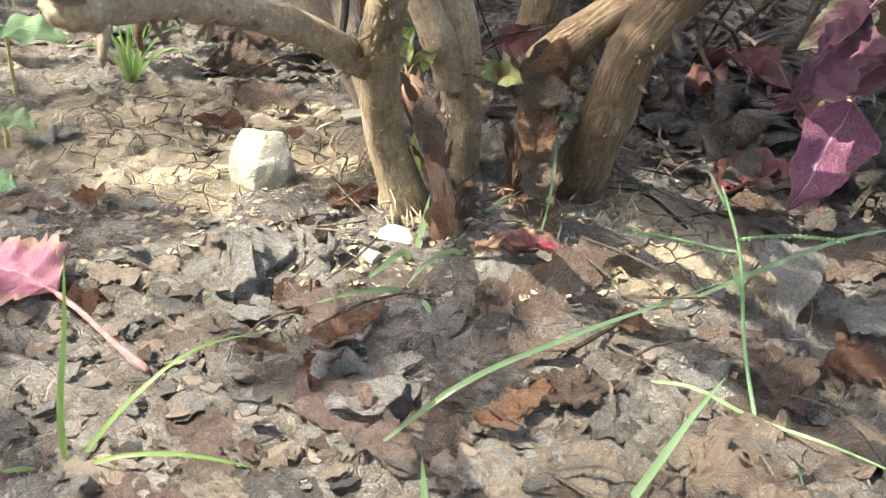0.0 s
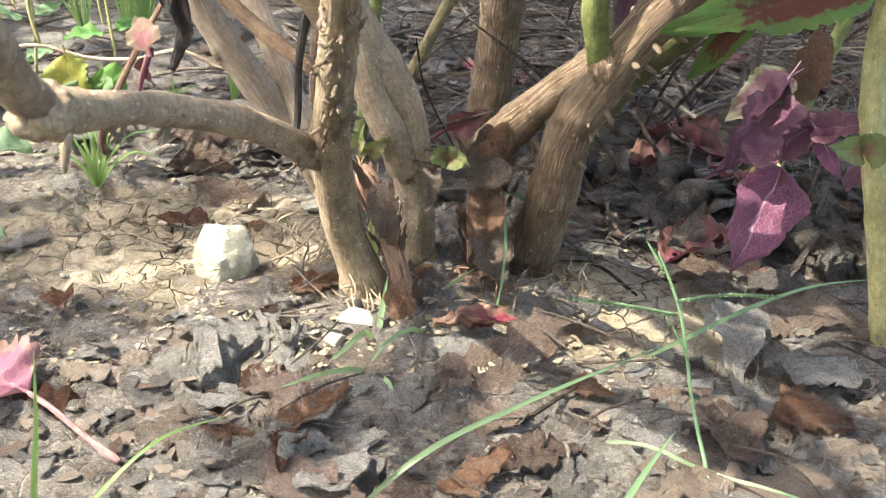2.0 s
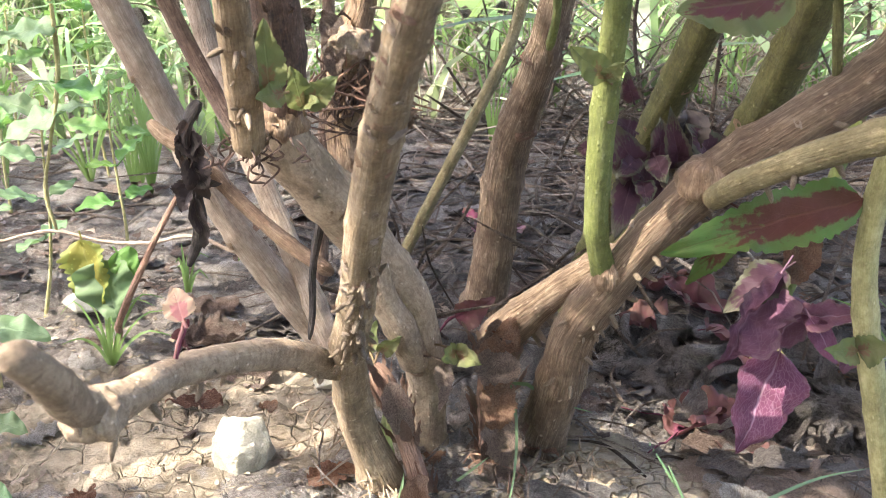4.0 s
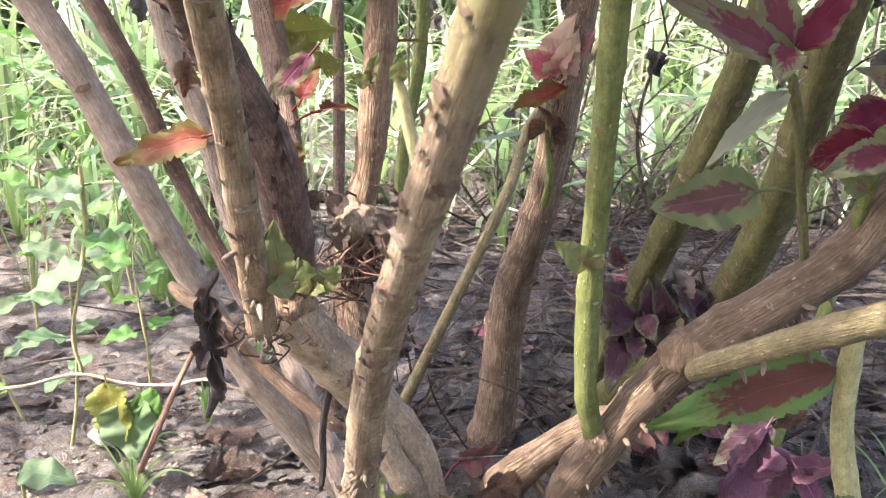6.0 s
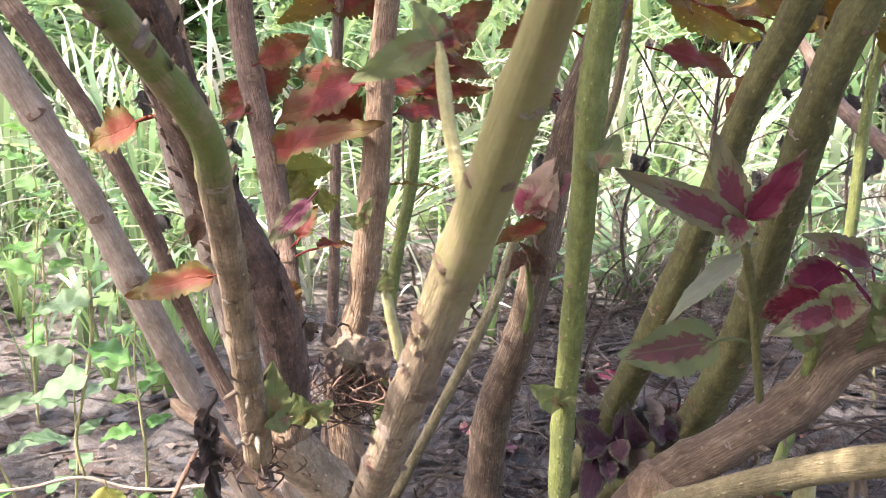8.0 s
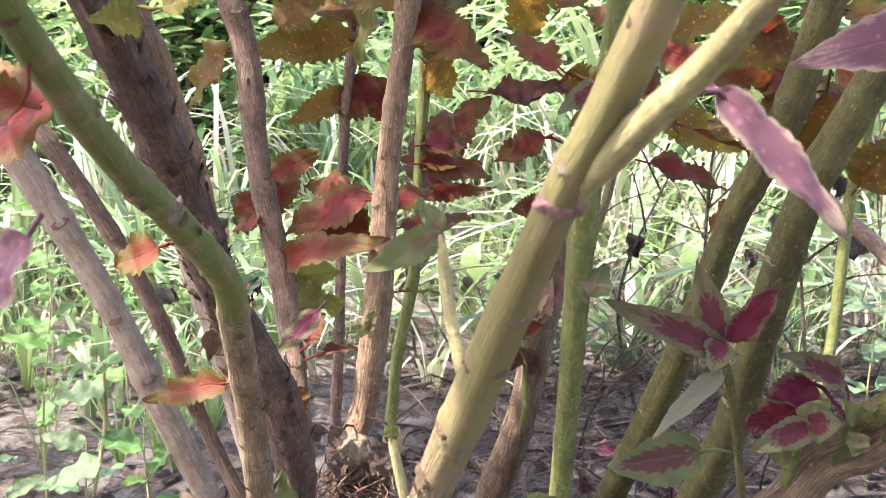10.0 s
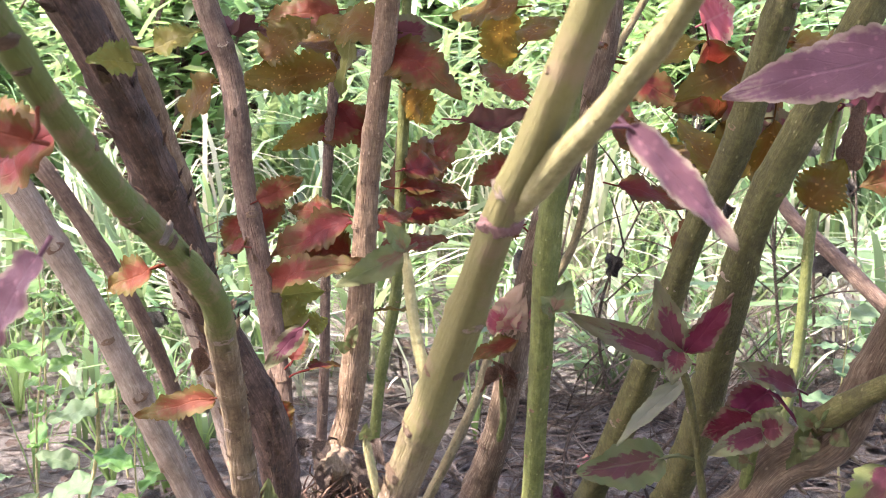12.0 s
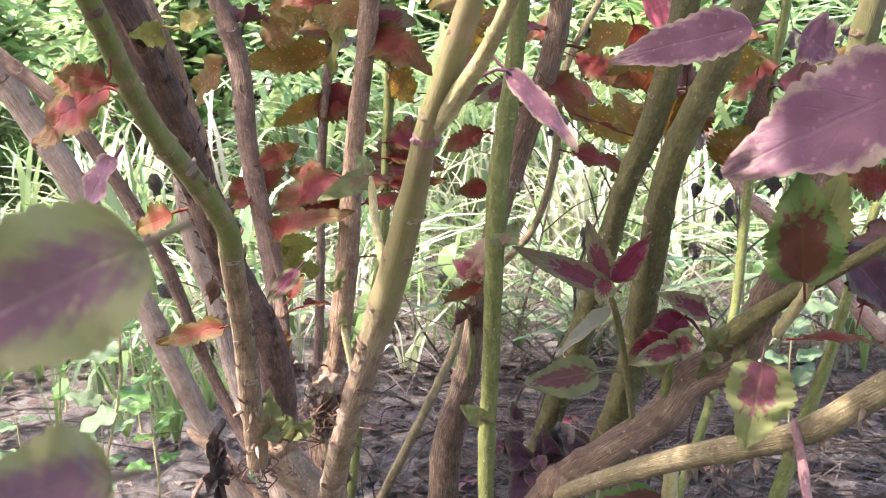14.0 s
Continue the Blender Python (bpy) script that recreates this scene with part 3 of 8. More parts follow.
def leaf(owner, material, foot, tip, width, face="f", bend=0.12, petiole=0.012, name="leaf", label=""):
    """A leaf of a stem, from its foot to its tip."""
    LEAF_COUNT[0] += 1
    seed = LEAF_COUNT[0] * 1.37
    length = (Vector(tip) - Vector(foot)).length
    petiole = min(petiole, 0.2 * length)
    withered = material in (leaf_dry, leaf_wilt, leaf_black, leaf_drybrown, leaf_wiltpurple, leaf_yellowing)
    tilt = Vector((0.35 * math.sin(seed * 3.1), 0, 0.25 * math.cos(seed * 2.3)))
    verts, faces, uvs = leaf_sheet(length * 1.03, width, bend, (1.0 if withered else 0.22) + 0.12 * math.sin(seed * 5), 17 if material is leaf_greenred else 11, 0.22 if material is leaf_greenred else 0.0 if material in (leaf_weed, leaf_bluegreen) else 0.09 if material is leaf_purpleveined else 0.30 if material in (leaf_red, leaf_orange, leaf_olive, leaf_olivedark) else 0.15, 0.13 if withered else 0.035 if material in (leaf_purpleveined, leaf_red, leaf_orange) else 0.014, seed, petiole)
    turn = leaf_pose(foot, tip, FACE[face] + tilt)
    lift = bend * length * 0.5
    verts = [turn @ (v + Vector((0, 0, lift * min(1, max(0, v.x / length))))) for v in verts]
    near = nearest_stem(Vector(foot), owner)
    if near is not None:
        start, reach = near
        a = Vector(foot)
        thick = min(0.0011, max(0.0005, width * 0.035))
        droop = Vector((0, 0, 0.12 * reach))
        pv, pf, pt, pg = tube([(*start, thick * 1.25), (*(start.lerp(a, 0.5) + droop), thick), (*a, thick), (*(a + turn @ Vector((length * 0.06, 0, 0))), thick * 0.5)], 6, 0.004, 0.05, 0.0, seed)
        base = len(verts)
        verts = verts + [Vector(q) - a for q in pv]
        faces = faces + [tuple(base + i for i in f) for f in pf]
        uvs = uvs + [(0.0, 0.03)] * len(pv)
    return link(name, mesh_of(name, verts, faces, uvs), material, owner, foot, label)


# ---- ground ----


def ground_height(x, y):
    """Height of the soil at a place."""
    p = Vector((x, y, 0))
    near = math.exp(-max(0, math.hypot(x, y - 0.5) - 0.8) / 1.5)
    h = 0.006 * noise.noise(p * 9) + 0.004 * noise.noise(p * 26 + Vector((5, 2, 1))) * near
    mound = 0.010 * math.exp(-((x - 0.03) ** 2 + (y - 0.47) ** 2) / 0.010)
    far = max(0, y - 1.3)
    return h + mound + 0.02 * far * far / (1 + far) * 0.9


def crust(x, y):
    """Flaky crust on the soil: tilted plates with gaps between them, and crumbs."""
    p = Vector((x, y, 0))
    bent = p + 0.010 * Vector((noise.noise(p * 70), noise.noise(p * 70 + Vector((9, 0, 0))), 0))
    far, near = noise.voronoi(bent * 60)
    seed = near[0] * 7.3
    lean = Vector((noise.noise(seed), noise.noise(seed + Vector((4, 1, 2))), 0))
    plate = noise.noise(seed + Vector((1, 8, 3))) + 1.6 * lean.dot(bent * 60 - near[0])
    gap = min(1.0, (far[1] - far[0]) * 5)
    return 0.0038 * plate * gap + 0.0020 * gap + 0.0030 * noise.noise(p * 85) + 0.0016 * noise.noise(p * 150) + 0.0014 * abs(noise.noise(p * 290)) + 0.002 * abs(noise.noise(p * 45))


def axis(low, high, inner_low, inner_high, fine):
    """Coordinates, fine within the inner stretch and ever coarser beyond it."""
    inside = list(np.arange(inner_low, inner_high, fine))
    up, step = [inside[-1]], fine
    while up[-1] < high:
        step *= 1.18
        up.append(up[-1] + step)
    down, step = [inside[0]], fine
    while down[-1] > low:
        step *= 1.18
        down.append(down[-1] - step)
    return np.array(down[:0:-1] + inside + up[1:])


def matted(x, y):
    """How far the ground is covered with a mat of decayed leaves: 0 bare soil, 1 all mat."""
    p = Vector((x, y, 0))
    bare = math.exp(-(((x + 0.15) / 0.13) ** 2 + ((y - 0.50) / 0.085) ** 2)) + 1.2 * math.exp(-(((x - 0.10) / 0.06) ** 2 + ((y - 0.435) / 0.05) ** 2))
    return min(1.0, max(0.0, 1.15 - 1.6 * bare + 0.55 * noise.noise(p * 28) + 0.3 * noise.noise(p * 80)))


def wrinkles(x, y):
    """The folds of the leaf mat."""
    p = Vector((x, y, 0))
    q = p + 0.020 * Vector((noise.noise(p * 22), noise.noise(p * 22 + Vector((3, 7, 0))), 0)) + 0.006 * Vector((noise.noise(p * 75), noise.noise(p * 75 + Vector((5, 0, 0))), 0))
    q = Vector((q.x * 1.0, q.y * 1.7, 0))
    return 0.0052 * (1 - 2.2 * abs(noise.noise(q * 48))) + 0.0030 * (1 - 2.2 * abs(noise.noise(q * 105 + Vector((2, 2, 2))))) + 0.0035 * noise.noise(p * 30)


def build_ground():
    xs, ys = axis(-900, 900, -0.36, 0.44, 0.0024), axis(-900, 1500, 0.18, 0.82, 0.0024)
    verts, mat = [], []
    for y in ys:
        for x in xs:
            close = -0.5 < x < 0.6 and 0.1 < y < 1.3
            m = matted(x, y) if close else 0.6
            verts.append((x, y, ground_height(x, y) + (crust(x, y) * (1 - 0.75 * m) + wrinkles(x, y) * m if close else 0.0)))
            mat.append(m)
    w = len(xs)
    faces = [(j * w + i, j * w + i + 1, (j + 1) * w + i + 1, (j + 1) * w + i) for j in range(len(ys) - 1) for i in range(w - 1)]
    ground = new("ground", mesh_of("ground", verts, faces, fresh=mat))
    ground.data.materials.append(soil)
    tagged(ground, "pale dry soil partly matted with grey decayed leaves", "ground", kind="structure")


build_ground()

# ---- plants ----
plant_main = plant("coleus_bush", 0.02, 0.46, "old woody coleus with many brown stems and red leaves")
plant_back = plant("coleus_plant", 0.035, 0.67, "single brown ribbed coleus stem with rosy curled leaves")
plant_right = plant("coleus_shrub", 0.16, 0.56, "olive-stemmed coleus with green and purple leaves")
plant_behind = plant("slender_plant", -0.08, 0.72, "slender stems with red and ochre leaves")
st_front = stem(plant_main, bark_green, 'woody stem turning green above, peeling scars', [(-0.014, 0.440, -0.012, 0.0147), (-0.017, 0.437, 0.004, 0.0133), (-0.020, 0.434, 0.018, 0.0114), (-0.029, 0.428, 0.049, 0.0096), (-0.030, 0.405, 0.091, 0.0086), (-0.018, 0.345, 0.153, 0.0069), (-0.006, 0.300, 0.215, 0.0064), (0.019, 0.214, 0.297, 0.0054), (0.044, 0.170, 0.371, 0.0059), (0.054, 0.140, 0.404, 0.0049), (0.061, 0.112, 0.428, 0.0040), (0.069, 0.095, 0.448, 0.0039), (0.075, 0.085, 0.465, 0.0036), (0.097, 0.060, 0.530, 0.0042), (0.110, 0.050, 0.600, 0.0040), (0.130, 0.020, 0.800, 0.0030)], green=0.47)
st_cream = stem(plant_main, green_pale, 'pale cream-green side shoot', [(0.058, 0.124, 0.417, 0.0020), (0.060, 0.117, 0.424, 0.0030), (0.067, 0.104, 0.434, 0.0033), (0.077, 0.085, 0.447, 0.0026), (0.084, 0.065, 0.459, 0.0022), (0.090, 0.045, 0.472, 0.0019), (0.105, 0.035, 0.510, 0.0026), (0.160, -0.010, 0.620, 0.0030)])
st_arm_left = stem(plant_main, bark_grey, 'low grey-brown branch with root nubs', [(-0.029, 0.413, 0.087, 0.0052), (-0.037, 0.402, 0.095, 0.0065), (-0.049, 0.376, 0.113, 0.0066), (-0.060, 0.333, 0.134, 0.0062), (-0.072, 0.285, 0.152, 0.0055), (-0.077, 0.240, 0.165, 0.0060), (-0.078, 0.220, 0.175, 0.0056), (-0.074, 0.200, 0.192, 0.0051), (-0.063, 0.160, 0.220, 0.0039)])
st_mid = stem(plant_main, bark_grey, 'thick grey trunk with a long crack', [(0.005, 0.476, -0.015, 0.0125), (0.004, 0.473, 0.008, 0.0108), (0.003, 0.470, 0.039, 0.0102), (0.001, 0.466, 0.075, 0.0102), (-0.004, 0.463, 0.103, 0.0096), (-0.012, 0.460, 0.118, 0.0102), (-0.020, 0.457, 0.129, 0.0118), (-0.033, 0.450, 0.151, 0.0128), (-0.046, 0.440, 0.172, 0.0132), (-0.058, 0.432, 0.191, 0.0130), (-0.062, 0.426, 0.202, 0.0118), (-0.063, 0.424, 0.210, 0.0070)])
st_mid_b = stem(plant_main, bark_grey, 'side strand fused to the trunk', [(-0.001, 0.461, 0.066, 0.0088), (-0.004, 0.457, 0.076, 0.0082), (-0.010, 0.451, 0.094, 0.0076), (-0.018, 0.448, 0.112, 0.0070), (-0.021, 0.449, 0.128, 0.0072), (-0.024, 0.452, 0.139, 0.0070)])
st_k1 = stem(plant_main, bark_mossy, 'brown upright branch turning green above', [(-0.068, 0.400, 0.197, 0.0073), (-0.067, 0.392, 0.222, 0.0071), (-0.065, 0.375, 0.251, 0.0069), (-0.061, 0.345, 0.305, 0.0064), (-0.055, 0.305, 0.350, 0.0063), (-0.050, 0.275, 0.375, 0.0057), (-0.055, 0.242, 0.400, 0.0053), (-0.057, 0.197, 0.424, 0.0049), (-0.051, 0.142, 0.449, 0.0042), (-0.046, 0.112, 0.462, 0.0038), (-0.055, 0.030, 0.540, 0.0040), (-0.080, -0.100, 0.720, 0.0030)], green=0.26)
st_kd = stem(plant_main, bark_dark, 'dark rough-barked branch with flaking bark', [(-0.057, 0.425, 0.207, 0.0106), (-0.056, 0.420, 0.238, 0.0096), (-0.058, 0.408, 0.275, 0.0108), (-0.079, 0.378, 0.344, 0.0096), (-0.079, 0.348, 0.376, 0.0094), (-0.083, 0.315, 0.420, 0.0090), (-0.085, 0.285, 0.453, 0.0086), (-0.118, 0.225, 0.560, 0.0088), (-0.160, 0.200, 0.800, 0.0060)])
st_ke = stem(plant_main, bark_brown, 'paler pinkish-brown strand behind the dark branch', [(-0.079, 0.392, 0.344, 0.0040), (-0.085, 0.382, 0.378, 0.0050), (-0.084, 0.352, 0.418, 0.0050), (-0.085, 0.340, 0.432, 0.0050), (-0.085, 0.320, 0.454, 0.0050), (-0.125, 0.290, 0.560, 0.0050), (-0.170, 0.270, 0.800, 0.0040)])
st_n3 = stem(plant_main, bark_russet, 'slim brown branch with ring nodes', [(-0.055, 0.440, 0.208, 0.0068), (-0.063, 0.470, 0.257, 0.0068), (-0.076, 0.505, 0.319, 0.0074), (-0.095, 0.530, 0.401, 0.0075), (-0.102, 0.538, 0.468, 0.0078), (-0.115, 0.540, 0.509, 0.0080), (-0.140, 0.540, 0.620, 0.0050), (-0.150, 0.530, 0.800, 0.0030)])
st_s4 = stem(plant_main, bark_brown, 'upright brown branch over a knobby base', [(-0.028, 0.480, 0.132, 0.0098), (-0.036, 0.485, 0.163, 0.0100), (-0.039, 0.490, 0.190, 0.0097), (-0.038, 0.491, 0.212, 0.0088), (-0.033, 0.490, 0.232, 0.0085), (-0.028, 0.490, 0.249, 0.0074), (-0.022, 0.487, 0.283, 0.0079), (-0.014, 0.485, 0.347, 0.0074), (-0.009, 0.485, 0.404, 0.0066), (0.001, 0.484, 0.473, 0.0064), (0.005, 0.480, 0.502, 0.0070), (0.010, 0.470, 0.620, 0.0050), (0.020, 0.460, 0.800, 0.0030)])
st_l1 = stem(plant_main, bark_pale, 'pale straight branch with smooth worn bark', [(-0.044, 0.576, -0.012, 0.0111), (-0.087, 0.560, 0.063, 0.0101), (-0.101, 0.555, 0.087, 0.0096), (-0.125, 0.550, 0.130, 0.0090), (-0.144, 0.545, 0.177, 0.0087), (-0.171, 0.530, 0.254, 0.0091), (-0.193, 0.525, 0.310, 0.0085), (-0.231, 0.520, 0.384, 0.0098), (-0.330, 0.500, 0.560, 0.0070), (-0.400, 0.480, 0.750, 0.0040)])
st_stick = stem(plant_main, bark_brown, 'dead grey stub of a cut branch', [(-0.045, 0.465, 0.116, 0.0038), (-0.063, 0.475, 0.124, 0.0039), (-0.095, 0.495, 0.143, 0.0039), (-0.126, 0.512, 0.167, 0.0043), (-0.146, 0.520, 0.178, 0.0040), (-0.150, 0.520, 0.183, 0.0029)])
st_l2 = stem(plant_main, bark_russet, 'thin reddish-brown branch', [(-0.080, 0.430, 0.197, 0.0040), (-0.092, 0.445, 0.211, 0.0041), (-0.115, 0.450, 0.260, 0.0043), (-0.132, 0.440, 0.320, 0.0046), (-0.166, 0.430, 0.393, 0.0049), (-0.181, 0.425, 0.419, 0.0051), (-0.260, 0.420, 0.500, 0.0045), (-0.330, 0.400, 0.700, 0.0030)])
st_l3 = stem(plant_main, bark_pale, 'pale branch behind the others', [(-0.036, 0.527, -0.012, 0.0080), (-0.097, 0.580, 0.113, 0.0073), (-0.120, 0.600, 0.160, 0.0073), (-0.138, 0.620, 0.201, 0.0074), (-0.151, 0.620, 0.264, 0.0083), (-0.164, 0.620, 0.303, 0.0082), (-0.181, 0.610, 0.448, 0.0084), (-0.300, 0.580, 0.600, 0.0060)])
st_s5 = stem(plant_main, bark_ribbed, 'thick brown stem bending low to the side', [(0.058, 0.486, -0.012, 0.0193), (0.061, 0.482, -0.001, 0.0175), (0.066, 0.475, 0.018, 0.0149), (0.074, 0.452, 0.067, 0.0124), (0.079, 0.435, 0.102, 0.0111), (0.091, 0.420, 0.130, 0.0105), (0.109, 0.414, 0.158, 0.0101), (0.131, 0.412, 0.182, 0.0113), (0.163, 0.400, 0.210, 0.0106), (0.197, 0.398, 0.236, 0.0113), (0.213, 0.395, 0.259, 0.0126), (0.233, 0.390, 0.271, 0.0127), (0.258, 0.380, 0.326, 0.0089), (0.279, 0.370, 0.388, 0.0079), (0.295, 0.360, 0.468, 0.0073), (0.340, 0.360, 0.660, 0.0050)], green=0.72)
st_arm_right = stem(plant_main, bark_olive, 'olive side branch with hanging root nubs', [(0.129, 0.400, 0.177, 0.0053), (0.134, 0.375, 0.192, 0.0052), (0.193, 0.340, 0.226, 0.0069), (0.225, 0.315, 0.243, 0.0072), (0.250, 0.297, 0.257, 0.0072), (0.281, 0.275, 0.287, 0.0080), (0.340, 0.260, 0.330, 0.0080), (0.420, 0.250, 0.420, 0.0060)])
st_s6 = stem(plant_main, bark_ribbed, 'short thick ridged stem lying across', [(0.040, 0.478, 0.072, 0.0118), (0.046, 0.470, 0.083, 0.0109), (0.065, 0.455, 0.108, 0.0082), (0.087, 0.438, 0.132, 0.0073), (0.095, 0.425, 0.143, 0.0063)])
st_papery = stem(plant_main, bark_papery, 'decayed reddish papery stem base', [(0.043, 0.452, -0.006, 0.0069), (0.043, 0.455, 0.012, 0.0095), (0.041, 0.462, 0.045, 0.0105), (0.040, 0.470, 0.064, 0.0093), (0.041, 0.473, 0.078, 0.0096)])
st_papery2 = stem(plant_main, bark_papery, 'dead dark papery stalk', [(0.009, 0.410, -0.006, 0.0056), (0.003, 0.420, 0.014, 0.0050), (-0.007, 0.430, 0.043, 0.0047), (-0.016, 0.437, 0.067, 0.0055), (-0.022, 0.440, 0.077, 0.0041)])
st_g1 = stem(plant_main, green_stem, 'smooth fresh green stem', [(0.088, 0.416, 0.132, 0.0060), (0.086, 0.412, 0.141, 0.0056), (0.082, 0.408, 0.157, 0.0050), (0.081, 0.406, 0.180, 0.0053), (0.082, 0.404, 0.215, 0.0054), (0.084, 0.397, 0.255, 0.0052), (0.085, 0.388, 0.284, 0.0052), (0.086, 0.378, 0.313, 0.0053), (0.090, 0.362, 0.394, 0.0061), (0.097, 0.352, 0.443, 0.0051), (0.102, 0.345, 0.489, 0.0050), (0.115, 0.335, 0.620, 0.0040), (0.130, 0.330, 0.800, 0.0030)], green=0.0)
st_c1 = stem(plant_back, bark_ribbed, 'straight brown ribbed stem', [(0.033, 0.670, -0.012, 0.0196), (0.035, 0.665, 0.003, 0.0178), (0.039, 0.655, 0.031, 0.0158), (0.051, 0.610, 0.145, 0.0126), (0.068, 0.565, 0.216, 0.0101), (0.082, 0.555, 0.285, 0.0095), (0.094, 0.550, 0.348, 0.0085), (0.112, 0.550, 0.401, 0.0091), (0.137, 0.540, 0.480, 0.0084), (0.140, 0.530, 0.620, 0.0060), (0.160, 0.520, 0.800, 0.0040)])
st_c1_shoot = stem(plant_back, green_stem, 'slender green shoot against the brown stem', [(0.069, 0.550, 0.217, 0.0026), (0.072, 0.540, 0.238, 0.0022), (0.071, 0.536, 0.261, 0.0019), (0.071, 0.534, 0.281, 0.0015)], green=0.0)
st_g2 = stem(plant_right, green_olive, 'olive-green angular stem', [(0.112, 0.750, -0.012, 0.0100), (0.118, 0.660, 0.075, 0.0095), (0.132, 0.580, 0.158, 0.0091), (0.135, 0.560, 0.178, 0.0091), (0.143, 0.525, 0.220, 0.0092), (0.161, 0.470, 0.308, 0.0078), (0.175, 0.430, 0.382, 0.0070), (0.185, 0.410, 0.414, 0.0077), (0.196, 0.385, 0.471, 0.0073), (0.220, 0.350, 0.600, 0.0060), (0.250, 0.320, 0.800, 0.0040)], green=0.0)
st_g3 = stem(plant_right, green_olive, 'dark olive-green angular stem', [(0.090, 0.640, -0.012, 0.0115), (0.102, 0.628, 0.035, 0.0112), (0.128, 0.600, 0.085, 0.0108), (0.164, 0.562, 0.135, 0.0106), (0.172, 0.545, 0.155, 0.0105), (0.185, 0.490, 0.226, 0.0102), (0.189, 0.420, 0.332, 0.0089), (0.193, 0.375, 0.399, 0.0078), (0.216, 0.345, 0.463, 0.0078), (0.270, 0.320, 0.600, 0.0060), (0.300, 0.300, 0.800, 0.0040)], green=0.0)
st_thin_a = stem(plant_behind, bark_russet, 'slender brown stem', [(-0.093, 0.720, -0.012, 0.0057), (-0.087, 0.720, 0.078, 0.0052), (-0.077, 0.720, 0.214, 0.0045), (-0.066, 0.720, 0.417, 0.0043), (-0.058, 0.720, 0.493, 0.0047), (-0.100, 0.720, 0.620, 0.0030), (-0.100, 0.720, 0.750, 0.0020)])
st_thin_b = stem(plant_behind, green_stem, 'slender green stem bent at its foot', [(-0.055, 0.680, -0.012, 0.0048), (-0.029, 0.680, 0.188, 0.0043), (-0.024, 0.680, 0.229, 0.0047), (-0.011, 0.680, 0.289, 0.0046), (-0.004, 0.680, 0.392, 0.0045), (-0.000, 0.680, 0.450, 0.0046), (0.003, 0.660, 0.489, 0.0039), (0.010, 0.650, 0.600, 0.0030)], green=0.0)
st_thin_c = stem(plant_right, green_stem, 'slender yellow-green stem', [(0.213, 0.593, -0.012, 0.0045), (0.252, 0.620, 0.088, 0.0041), (0.281, 0.640, 0.163, 0.0041), (0.303, 0.660, 0.229, 0.0041), (0.320, 0.680, 0.357, 0.0040), (0.340, 0.680, 0.465, 0.0037), (0.360, 0.680, 0.620, 0.0040)], green=0.0)
st_thin_d = stem(plant_behind, bark_olive, 'slender olive stem behind', [(-0.047, 0.720, -0.012, 0.0050), (0.011, 0.720, 0.105, 0.0046), (0.034, 0.720, 0.151, 0.0045), (0.056, 0.730, 0.198, 0.0044), (0.066, 0.740, 0.228, 0.0042), (0.135, 0.750, 0.313, 0.0036), (0.155, 0.750, 0.402, 0.0040), (0.156, 0.750, 0.433, 0.0038), (0.210, 0.760, 0.550, 0.0030)], green=0.0)
st_thin_e = stem(plant_right, bark_russet, 'dark twiggy stem leaning away', [(0.595, 0.405, -0.012, 0.0078), (0.381, 0.800, 0.301, 0.0071), (0.354, 0.850, 0.335, 0.0065), (0.337, 0.900, 0.383, 0.0052), (0.320, 0.920, 0.413, 0.0042)])
st_rstem = stem(plant_right, green_pale, 'pale green stem with a broken scar', [(0.240, 0.417, -0.012, 0.0059), (0.219, 0.410, 0.067, 0.0054), (0.203, 0.405, 0.128, 0.0053), (0.201, 0.405, 0.141, 0.0051), (0.201, 0.405, 0.173, 0.0049), (0.201, 0.400, 0.198, 0.0043)], green=0.0)
st_sprig = stem(plant_right, green_olive, 'thin green sprig', [(0.177, 0.400, 0.218, 0.0019), (0.170, 0.395, 0.264, 0.0020), (0.163, 0.385, 0.299, 0.0019), (0.158, 0.379, 0.315, 0.0020)], green=0.0)
st_sprig_b = stem(plant_right, green_stem, 'short leafy sprig', [(0.195, 0.400, 0.234, 0.0030), (0.195, 0.385, 0.267, 0.0026), (0.198, 0.378, 0.285, 0.0020)], green=0.0)
st_shoot = stem(plant_main, green_pale, 'thin drooping side shoot', [(0.040, 0.168, 0.371, 0.0020), (0.036, 0.180, 0.385, 0.0018), (0.033, 0.190, 0.406, 0.0016)])
st_shoot_b = stem(plant_main, green_pale, 'short bud shoot', [(0.020, 0.225, 0.310, 0.0022), (0.017, 0.225, 0.323, 0.0017), (0.015, 0.225, 0.335, 0.0017)])
st_pinkstalk = stem(plant_main, pink_skin, 'short rosy hanging stalk', [(0.245, 0.297, 0.264, 0.0024), (0.245, 0.285, 0.251, 0.0026), (0.244, 0.265, 0.228, 0.0024)])
st_greytwig = stem(plant_main, bark_black, 'dead dark upright twig', [(-0.058, 0.462, 0.080, 0.0013), (-0.056, 0.462, 0.092, 0.0017), (-0.054, 0.460, 0.119, 0.0019), (-0.048, 0.455, 0.148, 0.0021), (-0.045, 0.450, 0.165, 0.0016)])
st_blacktwig = stem(plant_main, bark_black, 'black withered hanging twig', [(-0.113, 0.490, 0.200, 0.0036), (-0.121, 0.490, 0.187, 0.0030), (-0.123, 0.500, 0.151, 0.0038), (-0.123, 0.505, 0.125, 0.0035), (-0.132, 0.510, 0.102, 0.0020)])
